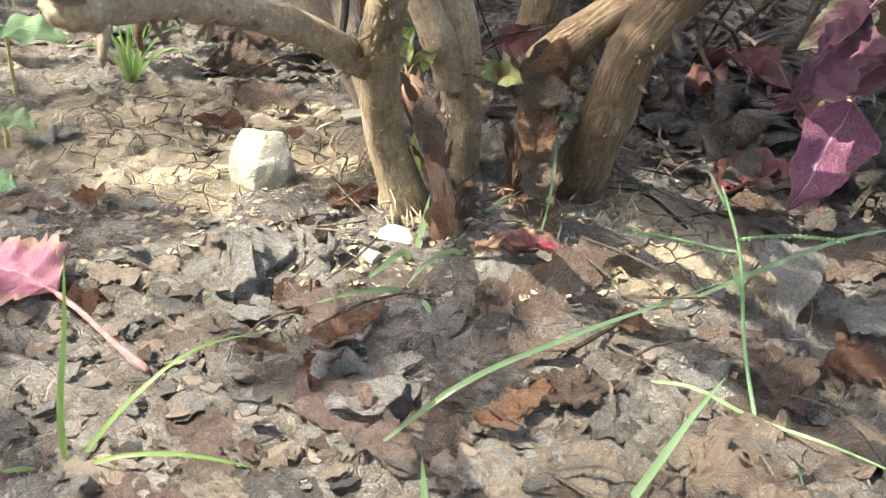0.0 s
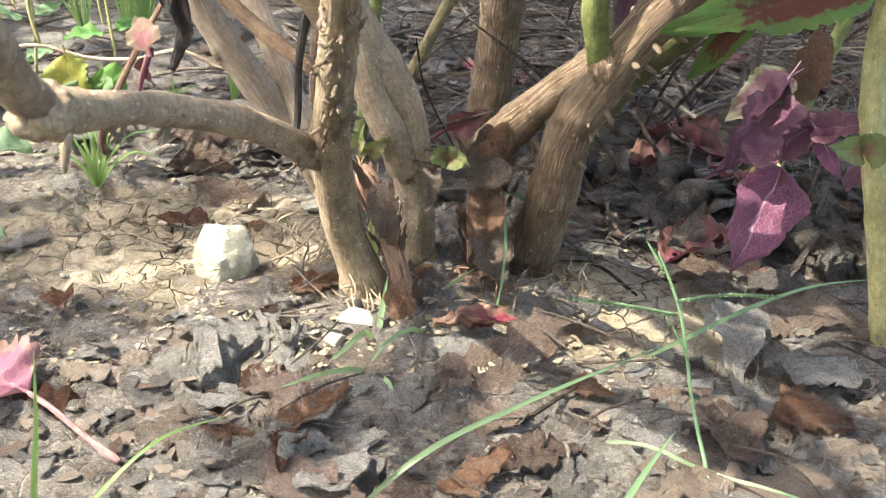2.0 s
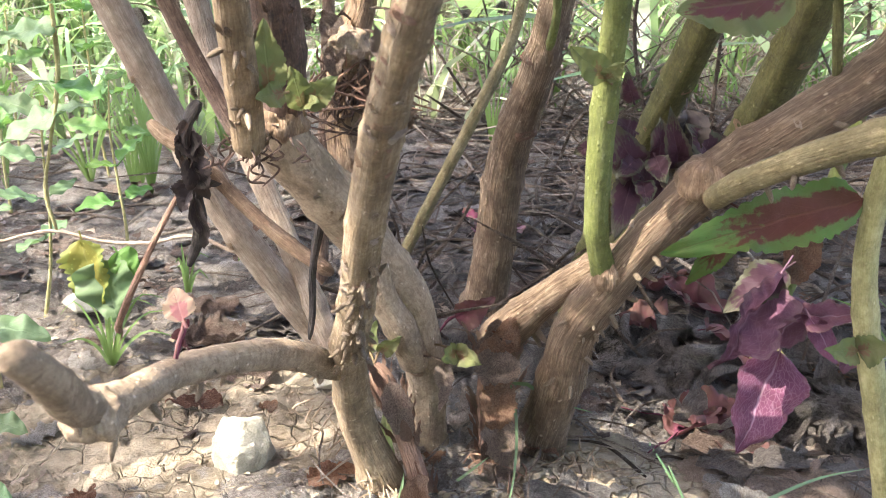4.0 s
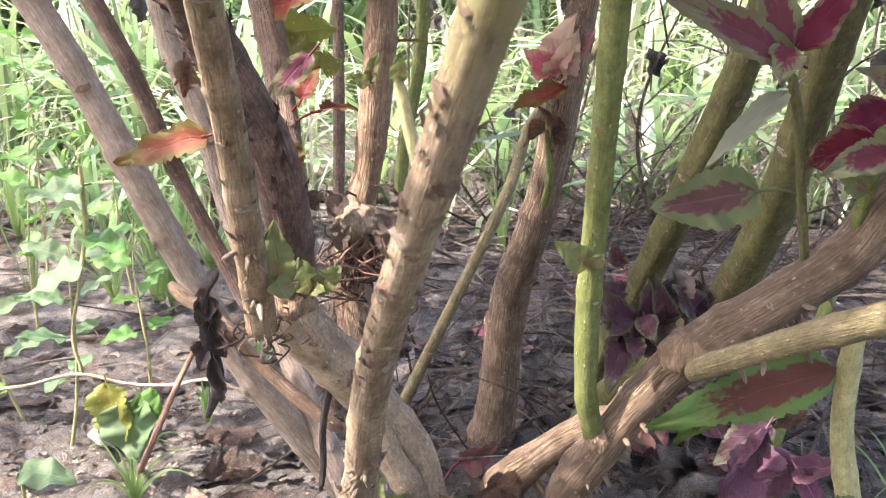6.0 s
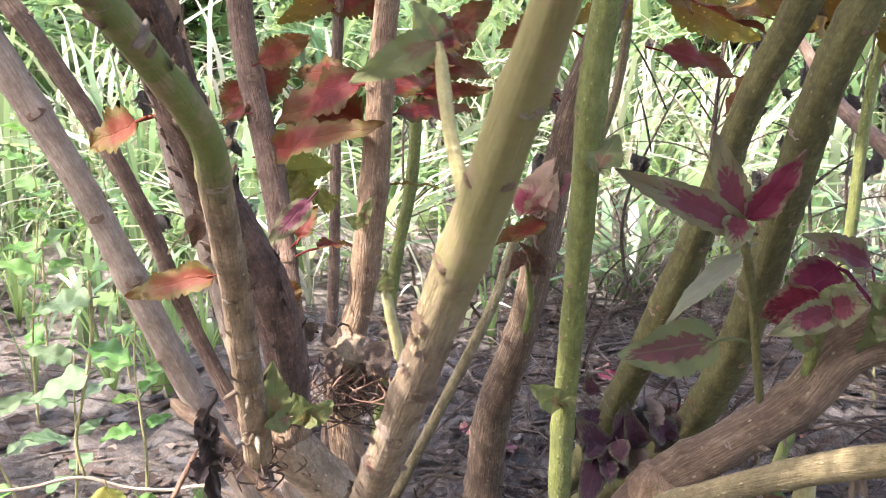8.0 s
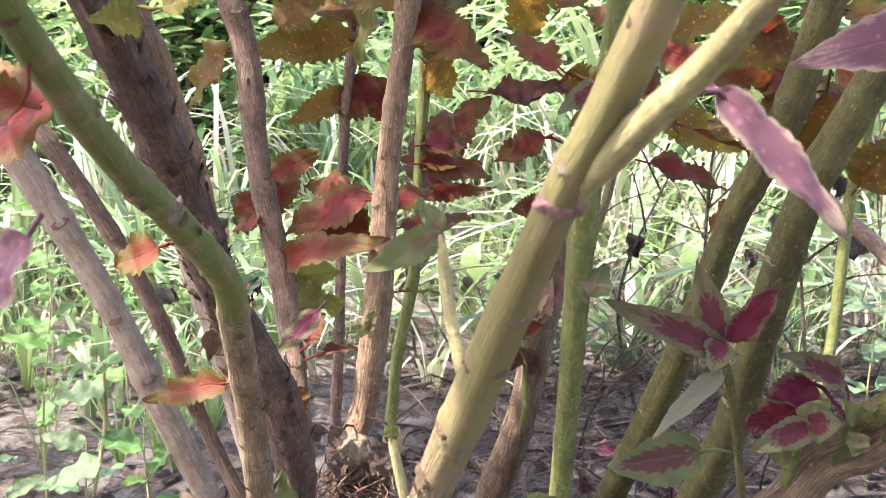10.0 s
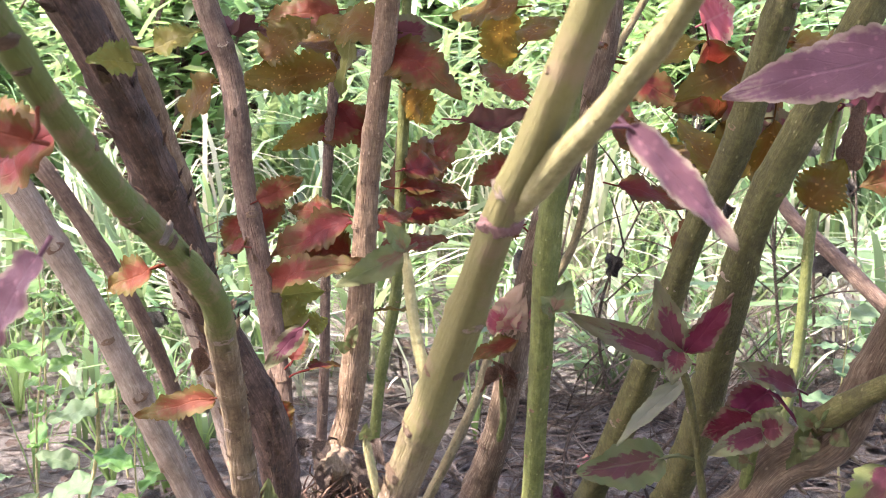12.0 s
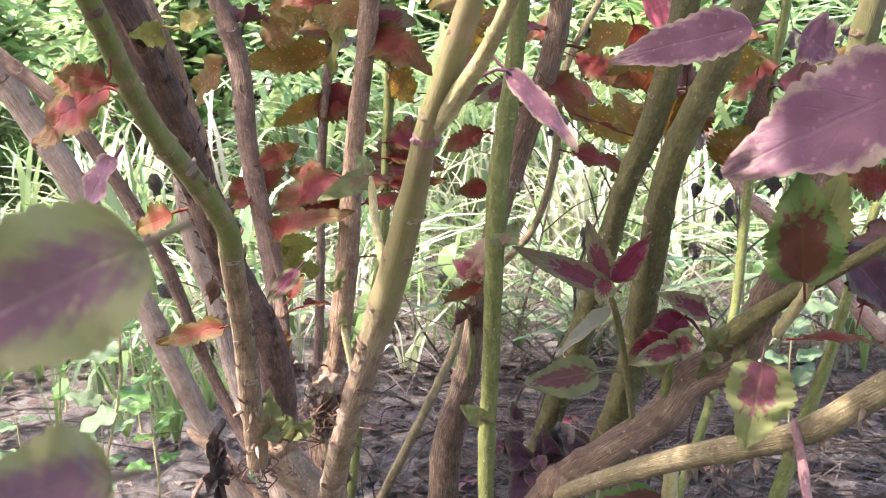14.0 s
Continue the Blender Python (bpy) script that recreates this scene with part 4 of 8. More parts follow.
st_s5_b = stem(plant_main, green_olive, 'olive shoot at the fork of the thick stem', [(0.223, 0.390, 0.279, 0.0068), (0.239, 0.365, 0.303, 0.0059), (0.255, 0.330, 0.328, 0.0046), (0.271, 0.300, 0.348, 0.0037), (0.360, 0.260, 0.420, 0.0040)], green=0.0)
st_s5_c = stem(plant_main, green_pale, 'thin rosy-green shoot', [(0.249, 0.350, 0.297, 0.0035), (0.256, 0.325, 0.325, 0.0030), (0.250, 0.290, 0.346, 0.0025)], green=0.0)
st_r_stalk = stem(plant_right, green_stem, 'slender green stalk behind the leaves', [(0.257, 0.500, -0.012, 0.0054), (0.322, 0.500, 0.207, 0.0049), (0.333, 0.500, 0.241, 0.0040), (0.349, 0.500, 0.306, 0.0036), (0.363, 0.500, 0.358, 0.0030)], green=0.0)

leaf(st_k1, leaf_red, (-0.096, 0.435, 0.284), (-0.147, 0.450, 0.269), 0.0183, 'm', 0.10)
leaf(st_k1, leaf_red, (-0.111, 0.385, 0.368), (-0.140, 0.400, 0.355), 0.0220, 'f', 0.10)
leaf(st_n3, leaf_red, (-0.081, 0.510, 0.337), (-0.012, 0.462, 0.360), 0.0215, 'm', 0.10)
leaf(st_s4, leaf_red, (-0.021, 0.490, 0.377), (-0.081, 0.520, 0.354), 0.0300, 'f', 0.15)
leaf(st_n3, leaf_red, (-0.092, 0.520, 0.362), (-0.070, 0.550, 0.396), 0.0199, 'f', 0.20)
leaf(st_n3, leaf_red, (-0.091, 0.510, 0.360), (-0.117, 0.550, 0.355), 0.0199, 'f', 0.20)
leaf(st_s4, leaf_red, (-0.033, 0.500, 0.382), (-0.068, 0.530, 0.383), 0.0192, 'm', 0.20)
leaf(st_s4, leaf_red, (-0.004, 0.490, 0.361), (0.037, 0.550, 0.359), 0.0129, 'f', 0.10)
leaf(st_thin_b, leaf_red, (-0.006, 0.680, 0.356), (0.017, 0.800, 0.416), 0.0485, 'f', 0.10)
leaf(st_thin_b, leaf_red, (-0.006, 0.680, 0.380), (0.051, 0.700, 0.370), 0.0249, 'f', 0.20)
leaf(st_thin_b, leaf_red, (-0.001, 0.670, 0.358), (0.049, 0.680, 0.361), 0.0149, 'f', 0.10)
leaf(st_thin_b, leaf_red, (-0.003, 0.670, 0.381), (0.045, 0.720, 0.378), 0.0208, 'm', 0.20)
leaf(st_n3, leaf_orange, (-0.044, 0.620, 0.471), (-0.118, 0.620, 0.464), 0.0319, 'f', 0.12)
leaf(st_s4, leaf_orange, (-0.003, 0.560, 0.474), (0.036, 0.600, 0.463), 0.0338, 'f', 0.10)
leaf(st_thin_a, leaf_orange, (-0.062, 0.720, 0.435), (-0.112, 0.720, 0.408), 0.0239, 'f', 0.10)
leaf(st_s4, leaf_olivedark, (-0.019, 0.550, 0.509), (-0.042, 0.600, 0.452), 0.0260, 'f', 0.10)
leaf(st_thin_a, leaf_red, (-0.053, 0.700, 0.520), (-0.115, 0.700, 0.514), 0.0368, 'm', 0.20)
leaf(st_thin_a, leaf_orange, (-0.054, 0.700, 0.486), (-0.102, 0.728, 0.506), 0.0375, 'm', 0.20)
leaf(st_thin_a, leaf_red, (-0.058, 0.720, 0.446), (-0.023, 0.720, 0.401), 0.0256, 'f', 0.10)
leaf(st_g1, leaf_orange, (0.081, 0.500, 0.504), (0.041, 0.550, 0.505), 0.0307, 'f', 0.10)
leaf(st_g1, leaf_red, (0.082, 0.450, 0.450), (0.058, 0.500, 0.472), 0.0222, 'f', 0.10)
leaf(st_c1, leaf_red, (0.082, 0.550, 0.408), (0.051, 0.550, 0.394), 0.0224, 'f', 0.10)
leaf(st_c1, leaf_orange, (0.077, 0.550, 0.508), (0.067, 0.600, 0.462), 0.0296, 'f', 0.20)
leaf(st_g2, leaf_orange, (0.181, 0.420, 0.410), (0.173, 0.476, 0.439), 0.0252, 'm', 0.10)
leaf(st_g3, leaf_orange, (0.205, 0.400, 0.439), (0.211, 0.440, 0.386), 0.0173, 'm', 0.10)
leaf(st_g2, leaf_red, (0.176, 0.420, 0.478), (0.193, 0.460, 0.436), 0.0266, 'f', 0.20)
leaf(st_g2, leaf_pink, (0.212, 0.600, 0.498), (0.234, 0.600, 0.509), 0.0418, 'f', 0.20)
leaf(st_g1, leaf_red, (0.156, 0.500, 0.419), (0.211, 0.528, 0.397), 0.0171, 'u', 0.10)
leaf(st_n3, leaf_olive, (-0.060, 0.520, 0.301), (-0.078, 0.530, 0.325), 0.0284, 'f', 0.10)
leaf(st_n3, leaf_olive, (-0.055, 0.520, 0.306), (-0.043, 0.530, 0.308), 0.0167, 'f', 0.10)
leaf(st_n3, leaf_purplegreen, (-0.048, 0.460, 0.319), (-0.069, 0.447, 0.297), 0.0130, 'f', 0.10)
leaf(st_s4, leaf_orange, (-0.006, 0.500, 0.321), (0.017, 0.520, 0.317), 0.0110, 'u', 0.10)
leaf(st_s4, leaf_green, (-0.023, 0.478, 0.301), (-0.030, 0.470, 0.307), 0.0074, 'f', 0.20)
leaf(st_s4, leaf_green, (-0.022, 0.478, 0.303), (-0.017, 0.470, 0.318), 0.0073, 'f', 0.20)
leaf(st_n3, leaf_red, (-0.058, 0.480, 0.294), (-0.050, 0.490, 0.310), 0.0132, 'f', 0.20)
leaf(st_n3, leaf_red, (-0.062, 0.450, 0.277), (-0.057, 0.450, 0.258), 0.0149, 'f', 0.20)
leaf(st_n3, leaf_red, (-0.049, 0.480, 0.288), (-0.030, 0.500, 0.287), 0.0114, 'u', 0.20)
leaf(st_kd, leaf_purplegreen, (-0.085, 0.400, 0.320), (-0.111, 0.410, 0.304), 0.0097, 'u', 0.20)
leaf(st_kd, leaf_dry, (-0.092, 0.400, 0.323), (-0.093, 0.400, 0.307), 0.0096, 'f', 0.50)
leaf(st_k1, leaf_green, (-0.056, 0.390, 0.225), (-0.056, 0.385, 0.254), 0.0165, 'f', 0.10)
leaf(st_k1, leaf_green, (-0.050, 0.390, 0.225), (-0.059, 0.380, 0.225), 0.0110, 'f', 0.10)
leaf(st_mid, leaf_green, (-0.046, 0.410, 0.214), (-0.048, 0.400, 0.233), 0.0130, 'f', 0.10)
leaf(st_mid, leaf_green, (-0.045, 0.410, 0.216), (-0.030, 0.400, 0.229), 0.0125, 'f', 0.10)
leaf(st_mid, leaf_green, (-0.046, 0.410, 0.216), (-0.037, 0.390, 0.222), 0.0072, 'f', 0.10)
leaf(st_shoot, leaf_green, (0.033, 0.190, 0.407), (0.014, 0.180, 0.398), 0.0097, 'f', 0.30)
leaf(st_shoot, leaf_green, (0.033, 0.190, 0.407), (0.027, 0.190, 0.416), 0.0066, 'f', 0.20)
leaf(st_thin_b, leaf_wilt, (0.045, 0.500, 0.438), (0.098, 0.480, 0.435), 0.0111, 'm', 0.15)
leaf(st_shoot_b, leaf_green, (0.015, 0.225, 0.334), (0.016, 0.220, 0.341), 0.0049, 'f', 0.20)
leaf(st_s4, leaf_purplegreen, (0.006, 0.500, 0.491), (0.035, 0.500, 0.488), 0.0211, 'f', 0.20)
leaf(st_thin_b, leaf_red, (-0.007, 0.800, 0.373), (0.047, 0.820, 0.425), 0.0458, 'f', 0.10)
leaf(st_n3, leaf_red, (-0.084, 0.520, 0.388), (-0.055, 0.520, 0.402), 0.0196, 'f', 0.10)
leaf(st_c1, leaf_red, (0.150, 0.560, 0.391), (0.199, 0.560, 0.378), 0.0245, 'm', 0.20)
leaf(st_g1, leaf_orange, (0.083, 0.450, 0.480), (0.104, 0.500, 0.501), 0.0220, 'f', 0.20)
leaf(st_c1, leaf_orange, (0.095, 0.550, 0.448), (0.120, 0.550, 0.427), 0.0302, 'f', 0.20)
leaf(st_g2, leaf_orange, (0.191, 0.450, 0.435), (0.236, 0.500, 0.398), 0.0310, 'f', 0.20)
leaf(st_g2, leaf_red, (0.203, 0.500, 0.450), (0.244, 0.500, 0.422), 0.0447, 'f', 0.20)
leaf(st_g3, leaf_orange, (0.230, 0.420, 0.392), (0.248, 0.420, 0.416), 0.0301, 'f', 0.20)
leaf(st_g3, leaf_dry, (0.261, 0.450, 0.448), (0.251, 0.450, 0.397), 0.0134, 'f', 0.30)
leaf(st_s5, leaf_red, (0.313, 0.400, 0.347), (0.331, 0.400, 0.329), 0.0316, 'f', 0.20)
leaf(st_s5, leaf_darkpurple, (0.278, 0.330, 0.351), (0.314, 0.330, 0.313), 0.0282, 'f', 0.20)
leaf(st_s5, leaf_red, (0.328, 0.400, 0.378), (0.304, 0.400, 0.385), 0.0243, 'f', 0.20)
leaf(st_s5, leaf_green, (0.196, 0.380, 0.283), (0.208, 0.380, 0.295), 0.0138, 'f', 0.20)
leaf(st_g3, leaf_purplemid, (0.207, 0.400, 0.297), (0.182, 0.400, 0.276), 0.0250, 'f', 0.20)
leaf(st_c1, leaf_pink, (0.074, 0.555, 0.296), (0.095, 0.540, 0.319), 0.0172, 'f', 0.20)
leaf(st_c1, leaf_pink, (0.074, 0.555, 0.296), (0.060, 0.540, 0.309), 0.0172, 'f', 0.30)
leaf(st_c1, leaf_pinkpale, (0.073, 0.555, 0.294), (0.078, 0.530, 0.324), 0.0239, 'f', 0.60)
leaf(st_c1, leaf_pinkpale, (0.074, 0.550, 0.295), (0.086, 0.530, 0.314), 0.0204, 'f', 0.60)
leaf(st_c1, leaf_red, (0.081, 0.545, 0.289), (0.050, 0.530, 0.281), 0.0157, 'm', 0.20)
leaf(st_c1, leaf_dry, (0.079, 0.545, 0.266), (0.055, 0.530, 0.262), 0.0124, 'u', 0.30)
leaf(st_c1, leaf_dry, (0.071, 0.545, 0.255), (0.068, 0.520, 0.279), 0.0123, 'f', 0.20)
leaf(st_sprig, leaf_purplegreen, (0.156, 0.378, 0.321), (0.100, 0.345, 0.350), 0.0157, 'f', 0.12)
leaf(st_sprig, leaf_purplegreen, (0.156, 0.378, 0.323), (0.143, 0.375, 0.361), 0.0156, 'f', 0.10)
leaf(st_sprig, leaf_purplemid, (0.159, 0.378, 0.324), (0.180, 0.370, 0.354), 0.0160, 'f', 0.10)
leaf(st_sprig, leaf_purplegreen, (0.155, 0.376, 0.326), (0.149, 0.360, 0.315), 0.0145, 'f', 0.20)
leaf(st_g1, leaf_green, (0.091, 0.358, 0.350), (0.100, 0.370, 0.363), 0.0166, 'f', 0.10)
leaf(st_g1, leaf_green, (0.091, 0.358, 0.350), (0.085, 0.350, 0.354), 0.0070, 'f', 0.10)
leaf(st_sprig, leaf_greenpurple, (0.152, 0.395, 0.263), (0.107, 0.385, 0.258), 0.0273, 'f', 0.10)
leaf(st_sprig, leaf_pale, (0.159, 0.385, 0.307), (0.124, 0.370, 0.282), 0.0110, 'm', 0.20)
leaf(st_sprig_b, leaf_purplemid, (0.196, 0.390, 0.287), (0.173, 0.400, 0.272), 0.0235, 'f', 0.15)
leaf(st_sprig_b, leaf_purplegreen, (0.198, 0.378, 0.283), (0.168, 0.360, 0.278), 0.0148, 'f', 0.10)
leaf(st_sprig_b, leaf_purplegreen, (0.198, 0.378, 0.284), (0.211, 0.370, 0.288), 0.0174, 'f', 0.10)
leaf(st_sprig_b, leaf_purplegreen, (0.222, 0.400, 0.298), (0.189, 0.390, 0.315), 0.0160, 'f', 0.10)
leaf(st_sprig_b, leaf_green, (0.192, 0.380, 0.266), (0.176, 0.370, 0.277), 0.0126, 'f', 0.10)
leaf(st_g1, leaf_green, (0.081, 0.395, 0.230), (0.066, 0.385, 0.244), 0.0127, 'f', 0.10)
leaf(st_g1, leaf_green, (0.081, 0.395, 0.230), (0.086, 0.385, 0.238), 0.0083, 'f', 0.10)
leaf(st_cream, leaf_purple, (0.087, 0.100, 0.447), (0.109, 0.093, 0.423), 0.0092, 'f', 0.10)
leaf(st_cream, leaf_purple, (0.190, 0.200, 0.465), (0.135, 0.210, 0.453), 0.0211, 'f', 0.18)
leaf(st_cream, leaf_purple, (0.201, 0.060, 0.442), (0.150, 0.070, 0.417), 0.0335, 'f', 0.05)
leaf(st_cream, leaf_purple, (0.226, 0.250, 0.464), (0.242, 0.250, 0.453), 0.0284, 'f', 0.05)
leaf(st_arm_right, leaf_greenred, (0.232, 0.250, 0.348), (0.224, 0.235, 0.401), 0.0367, 'f', 0.10)
leaf(st_arm_right, leaf_greenbase, (0.225, 0.290, 0.298), (0.213, 0.270, 0.259), 0.0367, 'f', 0.10)
leaf(st_s5, leaf_red, (0.249, 0.300, 0.308), (0.302, 0.330, 0.300), 0.0111, 'u', 0.10)
leaf(st_s5, leaf_olivedark, (0.262, 0.345, 0.330), (0.284, 0.350, 0.392), 0.0360, 'f', 0.15)
leaf(st_s5, leaf_wilt, (0.298, 0.350, 0.312), (0.314, 0.360, 0.366), 0.0300, 'f', 0.20)
leaf(st_s5, leaf_darkpurple, (0.280, 0.360, 0.345), (0.310, 0.370, 0.335), 0.0240, 'm', 0.20)
leaf(st_s5, leaf_green, (0.223, 0.385, 0.268), (0.217, 0.375, 0.289), 0.0118, 'f', 0.10)
leaf(st_s5, leaf_green, (0.218, 0.385, 0.258), (0.214, 0.375, 0.275), 0.0104, 'f', 0.10)
leaf(st_c1, leaf_red, (0.157, 0.600, 0.465), (0.202, 0.600, 0.445), 0.0318, 'f', 0.15)
leaf(st_c1, leaf_orange, (0.162, 0.600, 0.420), (0.219, 0.600, 0.395), 0.0281, 'f', 0.15)
leaf(st_g2, leaf_orange, (0.196, 0.500, 0.410), (0.183, 0.550, 0.421), 0.0249, 'f', 0.15)
leaf(st_g2, leaf_red, (0.207, 0.500, 0.458), (0.175, 0.500, 0.441), 0.0279, 'f', 0.15)
leaf(st_g3, leaf_orange, (0.231, 0.450, 0.452), (0.267, 0.450, 0.458), 0.0311, 'f', 0.15)
leaf(st_g3, leaf_red, (0.239, 0.500, 0.430), (0.212, 0.500, 0.402), 0.0336, 'f', 0.15)
leaf(st_s5, leaf_red, (0.328, 0.500, 0.401), (0.289, 0.500, 0.395), 0.0336, 'f', 0.15)
leaf(st_s5, leaf_orange, (0.338, 0.500, 0.428), (0.376, 0.500, 0.417), 0.0335, 'f', 0.15)
leaf(st_n3, leaf_orange, (-0.097, 0.620, 0.479), (-0.063, 0.620, 0.510), 0.0392, 'f', 0.15)
leaf(st_thin_a, leaf_red, (-0.073, 0.720, 0.420), (-0.027, 0.720, 0.442), 0.0325, 'f', 0.15)
leaf(st_s4, leaf_red, (-0.011, 0.500, 0.372), (0.014, 0.550, 0.380), 0.0186, 'f', 0.15)
leaf(st_s4, leaf_orange, (-0.004, 0.500, 0.461), (0.021, 0.600, 0.467), 0.0189, 'f', 0.15)
leaf(st_thin_b, leaf_red, (0.001, 0.660, 0.396), (0.034, 0.700, 0.399), 0.0253, 'f', 0.15)
leaf(st_thin_b, leaf_orange, (0.002, 0.660, 0.455), (0.024, 0.700, 0.430), 0.0301, 'f', 0.15)
leaf(st_kd, leaf_olive, (-0.063, 0.260, 0.472), (-0.046, 0.260, 0.479), 0.0134, 'f', 0.15)
leaf(st_c1, leaf_red, (0.084, 0.550, 0.366), (0.062, 0.550, 0.362), 0.0174, 'f', 0.15)
leaf(st_n3, leaf_red, (-0.096, 0.530, 0.375), (-0.110, 0.530, 0.358), 0.0188, 'f', 0.15)
leaf(st_n3, leaf_olive, (-0.085, 0.530, 0.323), (-0.047, 0.540, 0.325), 0.0261, 'f', 0.15)
leaf(st_s4, leaf_red, (-0.024, 0.500, 0.356), (-0.060, 0.520, 0.367), 0.0292, 'f', 0.15)
leaf(st_k1, leaf_bigpurple, (0.0348, -0.1000, 0.4228), (0.0058, -0.1080, 0.4098), 0.0195, 'f', 0.05)
leaf(st_k1, leaf_bigpurple, (0.0289, -0.1000, 0.3917), (0.0117, -0.1080, 0.3904), 0.0158, 'f', 0.05)
leaf(st_k1, leaf_red, (-0.077, 0.200, 0.444), (-0.147, 0.260, 0.418), 0.0231, 'f', 0.20)
leaf(st_k1, leaf_red, (-0.086, 0.220, 0.445), (-0.128, 0.260, 0.446), 0.0156, 'f', 0.20)
leaf(st_k1, leaf_purple, (-0.041, 0.100, 0.421), (-0.055, 0.100, 0.400), 0.0130, 'm', 0.20)
leaf(st_k1, leaf_red, (-0.096, 0.220, 0.441), (-0.118, 0.240, 0.456), 0.0179, 'f', 0.30)
leaf(st_k1, leaf_red, (-0.049, 0.120, 0.445), (-0.067, 0.120, 0.449), 0.0116, 'f', 0.20)
leaf(st_kd, leaf_olive, (-0.071, 0.260, 0.467), (-0.084, 0.250, 0.469), 0.0160, 'f', 0.20)
leaf(st_rstem, leaf_purpleveined, (0.187, 0.462, 0.075), (0.165, 0.438, 0.030), 0.0350, 'f', 0.12)
leaf(st_rstem, leaf_wiltpurple, (0.179, 0.450, 0.123), (0.148, 0.432, 0.080), 0.0256, 'f', 0.30)
leaf(st_rstem, leaf_darkpurple, (0.182, 0.455, 0.124), (0.153, 0.445, 0.108), 0.0214, 'm', 0.50)
leaf(st_rstem, leaf_wiltpurple, (0.199, 0.462, 0.097), (0.172, 0.450, 0.083), 0.0193, 'm', 0.20)
leaf(st_rstem, leaf_wiltpurple, (0.193, 0.455, 0.100), (0.217, 0.440, 0.107), 0.0140, 'f', 0.20)
leaf(st_rstem, leaf_purpleveined, (0.196, 0.450, 0.100), (0.209, 0.440, 0.079), 0.0119, 'f', 0.20)
leaf(st_rstem, leaf_wiltpurple, (0.223, 0.450, 0.087), (0.216, 0.450, 0.068), 0.0121, 'f', 0.20)
leaf(st_rstem, leaf_yellowing, (0.188, 0.475, 0.075), (0.174, 0.470, 0.055), 0.0192, 'f', 0.20)
leaf(st_rstem, leaf_dry, (0.208, 0.500, 0.134), (0.201, 0.500, 0.094), 0.0176, 'f', 0.40)
leaf(st_rstem, leaf_greenred, (0.194, 0.405, 0.176), (0.109, 0.375, 0.164), 0.0264, 'f', 0.12)
leaf(st_rstem, leaf_greenred, (0.150, 0.420, 0.162), (0.127, 0.420, 0.130), 0.0148, 'm', 0.12)
leaf(st_rstem, leaf_green, (0.201, 0.400, 0.106), (0.184, 0.390, 0.111), 0.0130, 'f', 0.10)
leaf(st_rstem, leaf_green, (0.201, 0.400, 0.106), (0.211, 0.390, 0.114), 0.0155, 'f', 0.10)
leaf(st_papery, leaf_dry, (0.039, 0.455, 0.088), (0.051, 0.450, 0.080), 0.0195, 'f', 0.40)
leaf(st_papery, leaf_drybrown, (0.041, 0.448, 0.083), (0.036, 0.440, 0.061), 0.0233, 'f', 0.30)
leaf(st_papery, leaf_dry, (0.045, 0.446, 0.064), (0.039, 0.440, 0.039), 0.0225, 'f', 0.30)
leaf(st_papery, leaf_drybrown, (0.040, 0.442, 0.045), (0.047, 0.436, 0.013), 0.0199, 'f', 0.30)
leaf(st_papery2, leaf_drybrown, (-0.013, 0.432, 0.069), (-0.004, 0.425, 0.042), 0.0137, 'f', 0.30)
leaf(st_papery2, leaf_dry, (0.001, 0.412, 0.031), (0.009, 0.405, 0.001), 0.0152, 'f', 0.30)
leaf(st_mid, leaf_green, (0.019, 0.445, 0.082), (0.013, 0.430, 0.085), 0.0115, 'f', 0.10)
leaf(st_mid, leaf_green, (0.019, 0.445, 0.082), (0.031, 0.430, 0.083), 0.0115, 'f', 0.10)
leaf(st_mid, leaf_green, (-0.025, 0.450, 0.079), (-0.021, 0.440, 0.100), 0.0082, 'f', 0.10)
leaf(st_mid, leaf_green, (-0.020, 0.450, 0.079), (-0.009, 0.440, 0.091), 0.0094, 'f', 0.10)
leaf(st_mid, leaf_wilt, (0.018, 0.500, 0.077), (0.040, 0.500, 0.086), 0.0152, 'f', 0.40)
leaf(st_mid, leaf_green, (-0.017, 0.455, 0.011), (-0.019, 0.450, 0.044), 0.0094, 'f', 0.20)
leaf(st_papery, leaf_drybrown, (0.014, 0.440, 0.077), (0.014, 0.420, 0.066), 0.0108, 'f', 0.60)
leaf(st_papery, leaf_drybrown, (0.044, 0.460, 0.089), (0.033, 0.450, 0.081), 0.0123, 'f', 0.60)
leaf(st_papery, leaf_dry, (0.036, 0.455, 0.085), (0.046, 0.445, 0.068), 0.0112, 'f', 0.60)
leaf(st_papery, leaf_drybrown, (0.046, 0.450, 0.041), (0.035, 0.440, 0.020), 0.0143, 'f', 0.50)
leaf(st_arm_left, leaf_pinkpale, (-0.068, 0.285, 0.171), (-0.074, 0.295, 0.179), 0.0109, 'f', 0.20)
leaf(st_arm_left, leaf_wilt, (-0.067, 0.285, 0.169), (-0.069, 0.290, 0.158), 0.0053, 'f', 0.30)
leaf(st_blacktwig, leaf_black, (-0.121, 0.495, 0.185), (-0.125, 0.490, 0.161), 0.0123, 'f', 0.40)
leaf(st_blacktwig, leaf_black, (-0.121, 0.495, 0.169), (-0.114, 0.490, 0.148), 0.0155, 'f', 0.40)
leaf(st_blacktwig, leaf_black, (-0.121, 0.495, 0.156), (-0.128, 0.490, 0.141), 0.0143, 'f', 0.40)
leaf(st_blacktwig, leaf_black, (-0.123, 0.495, 0.182), (-0.115, 0.490, 0.168), 0.0123, 'f', 0.40)
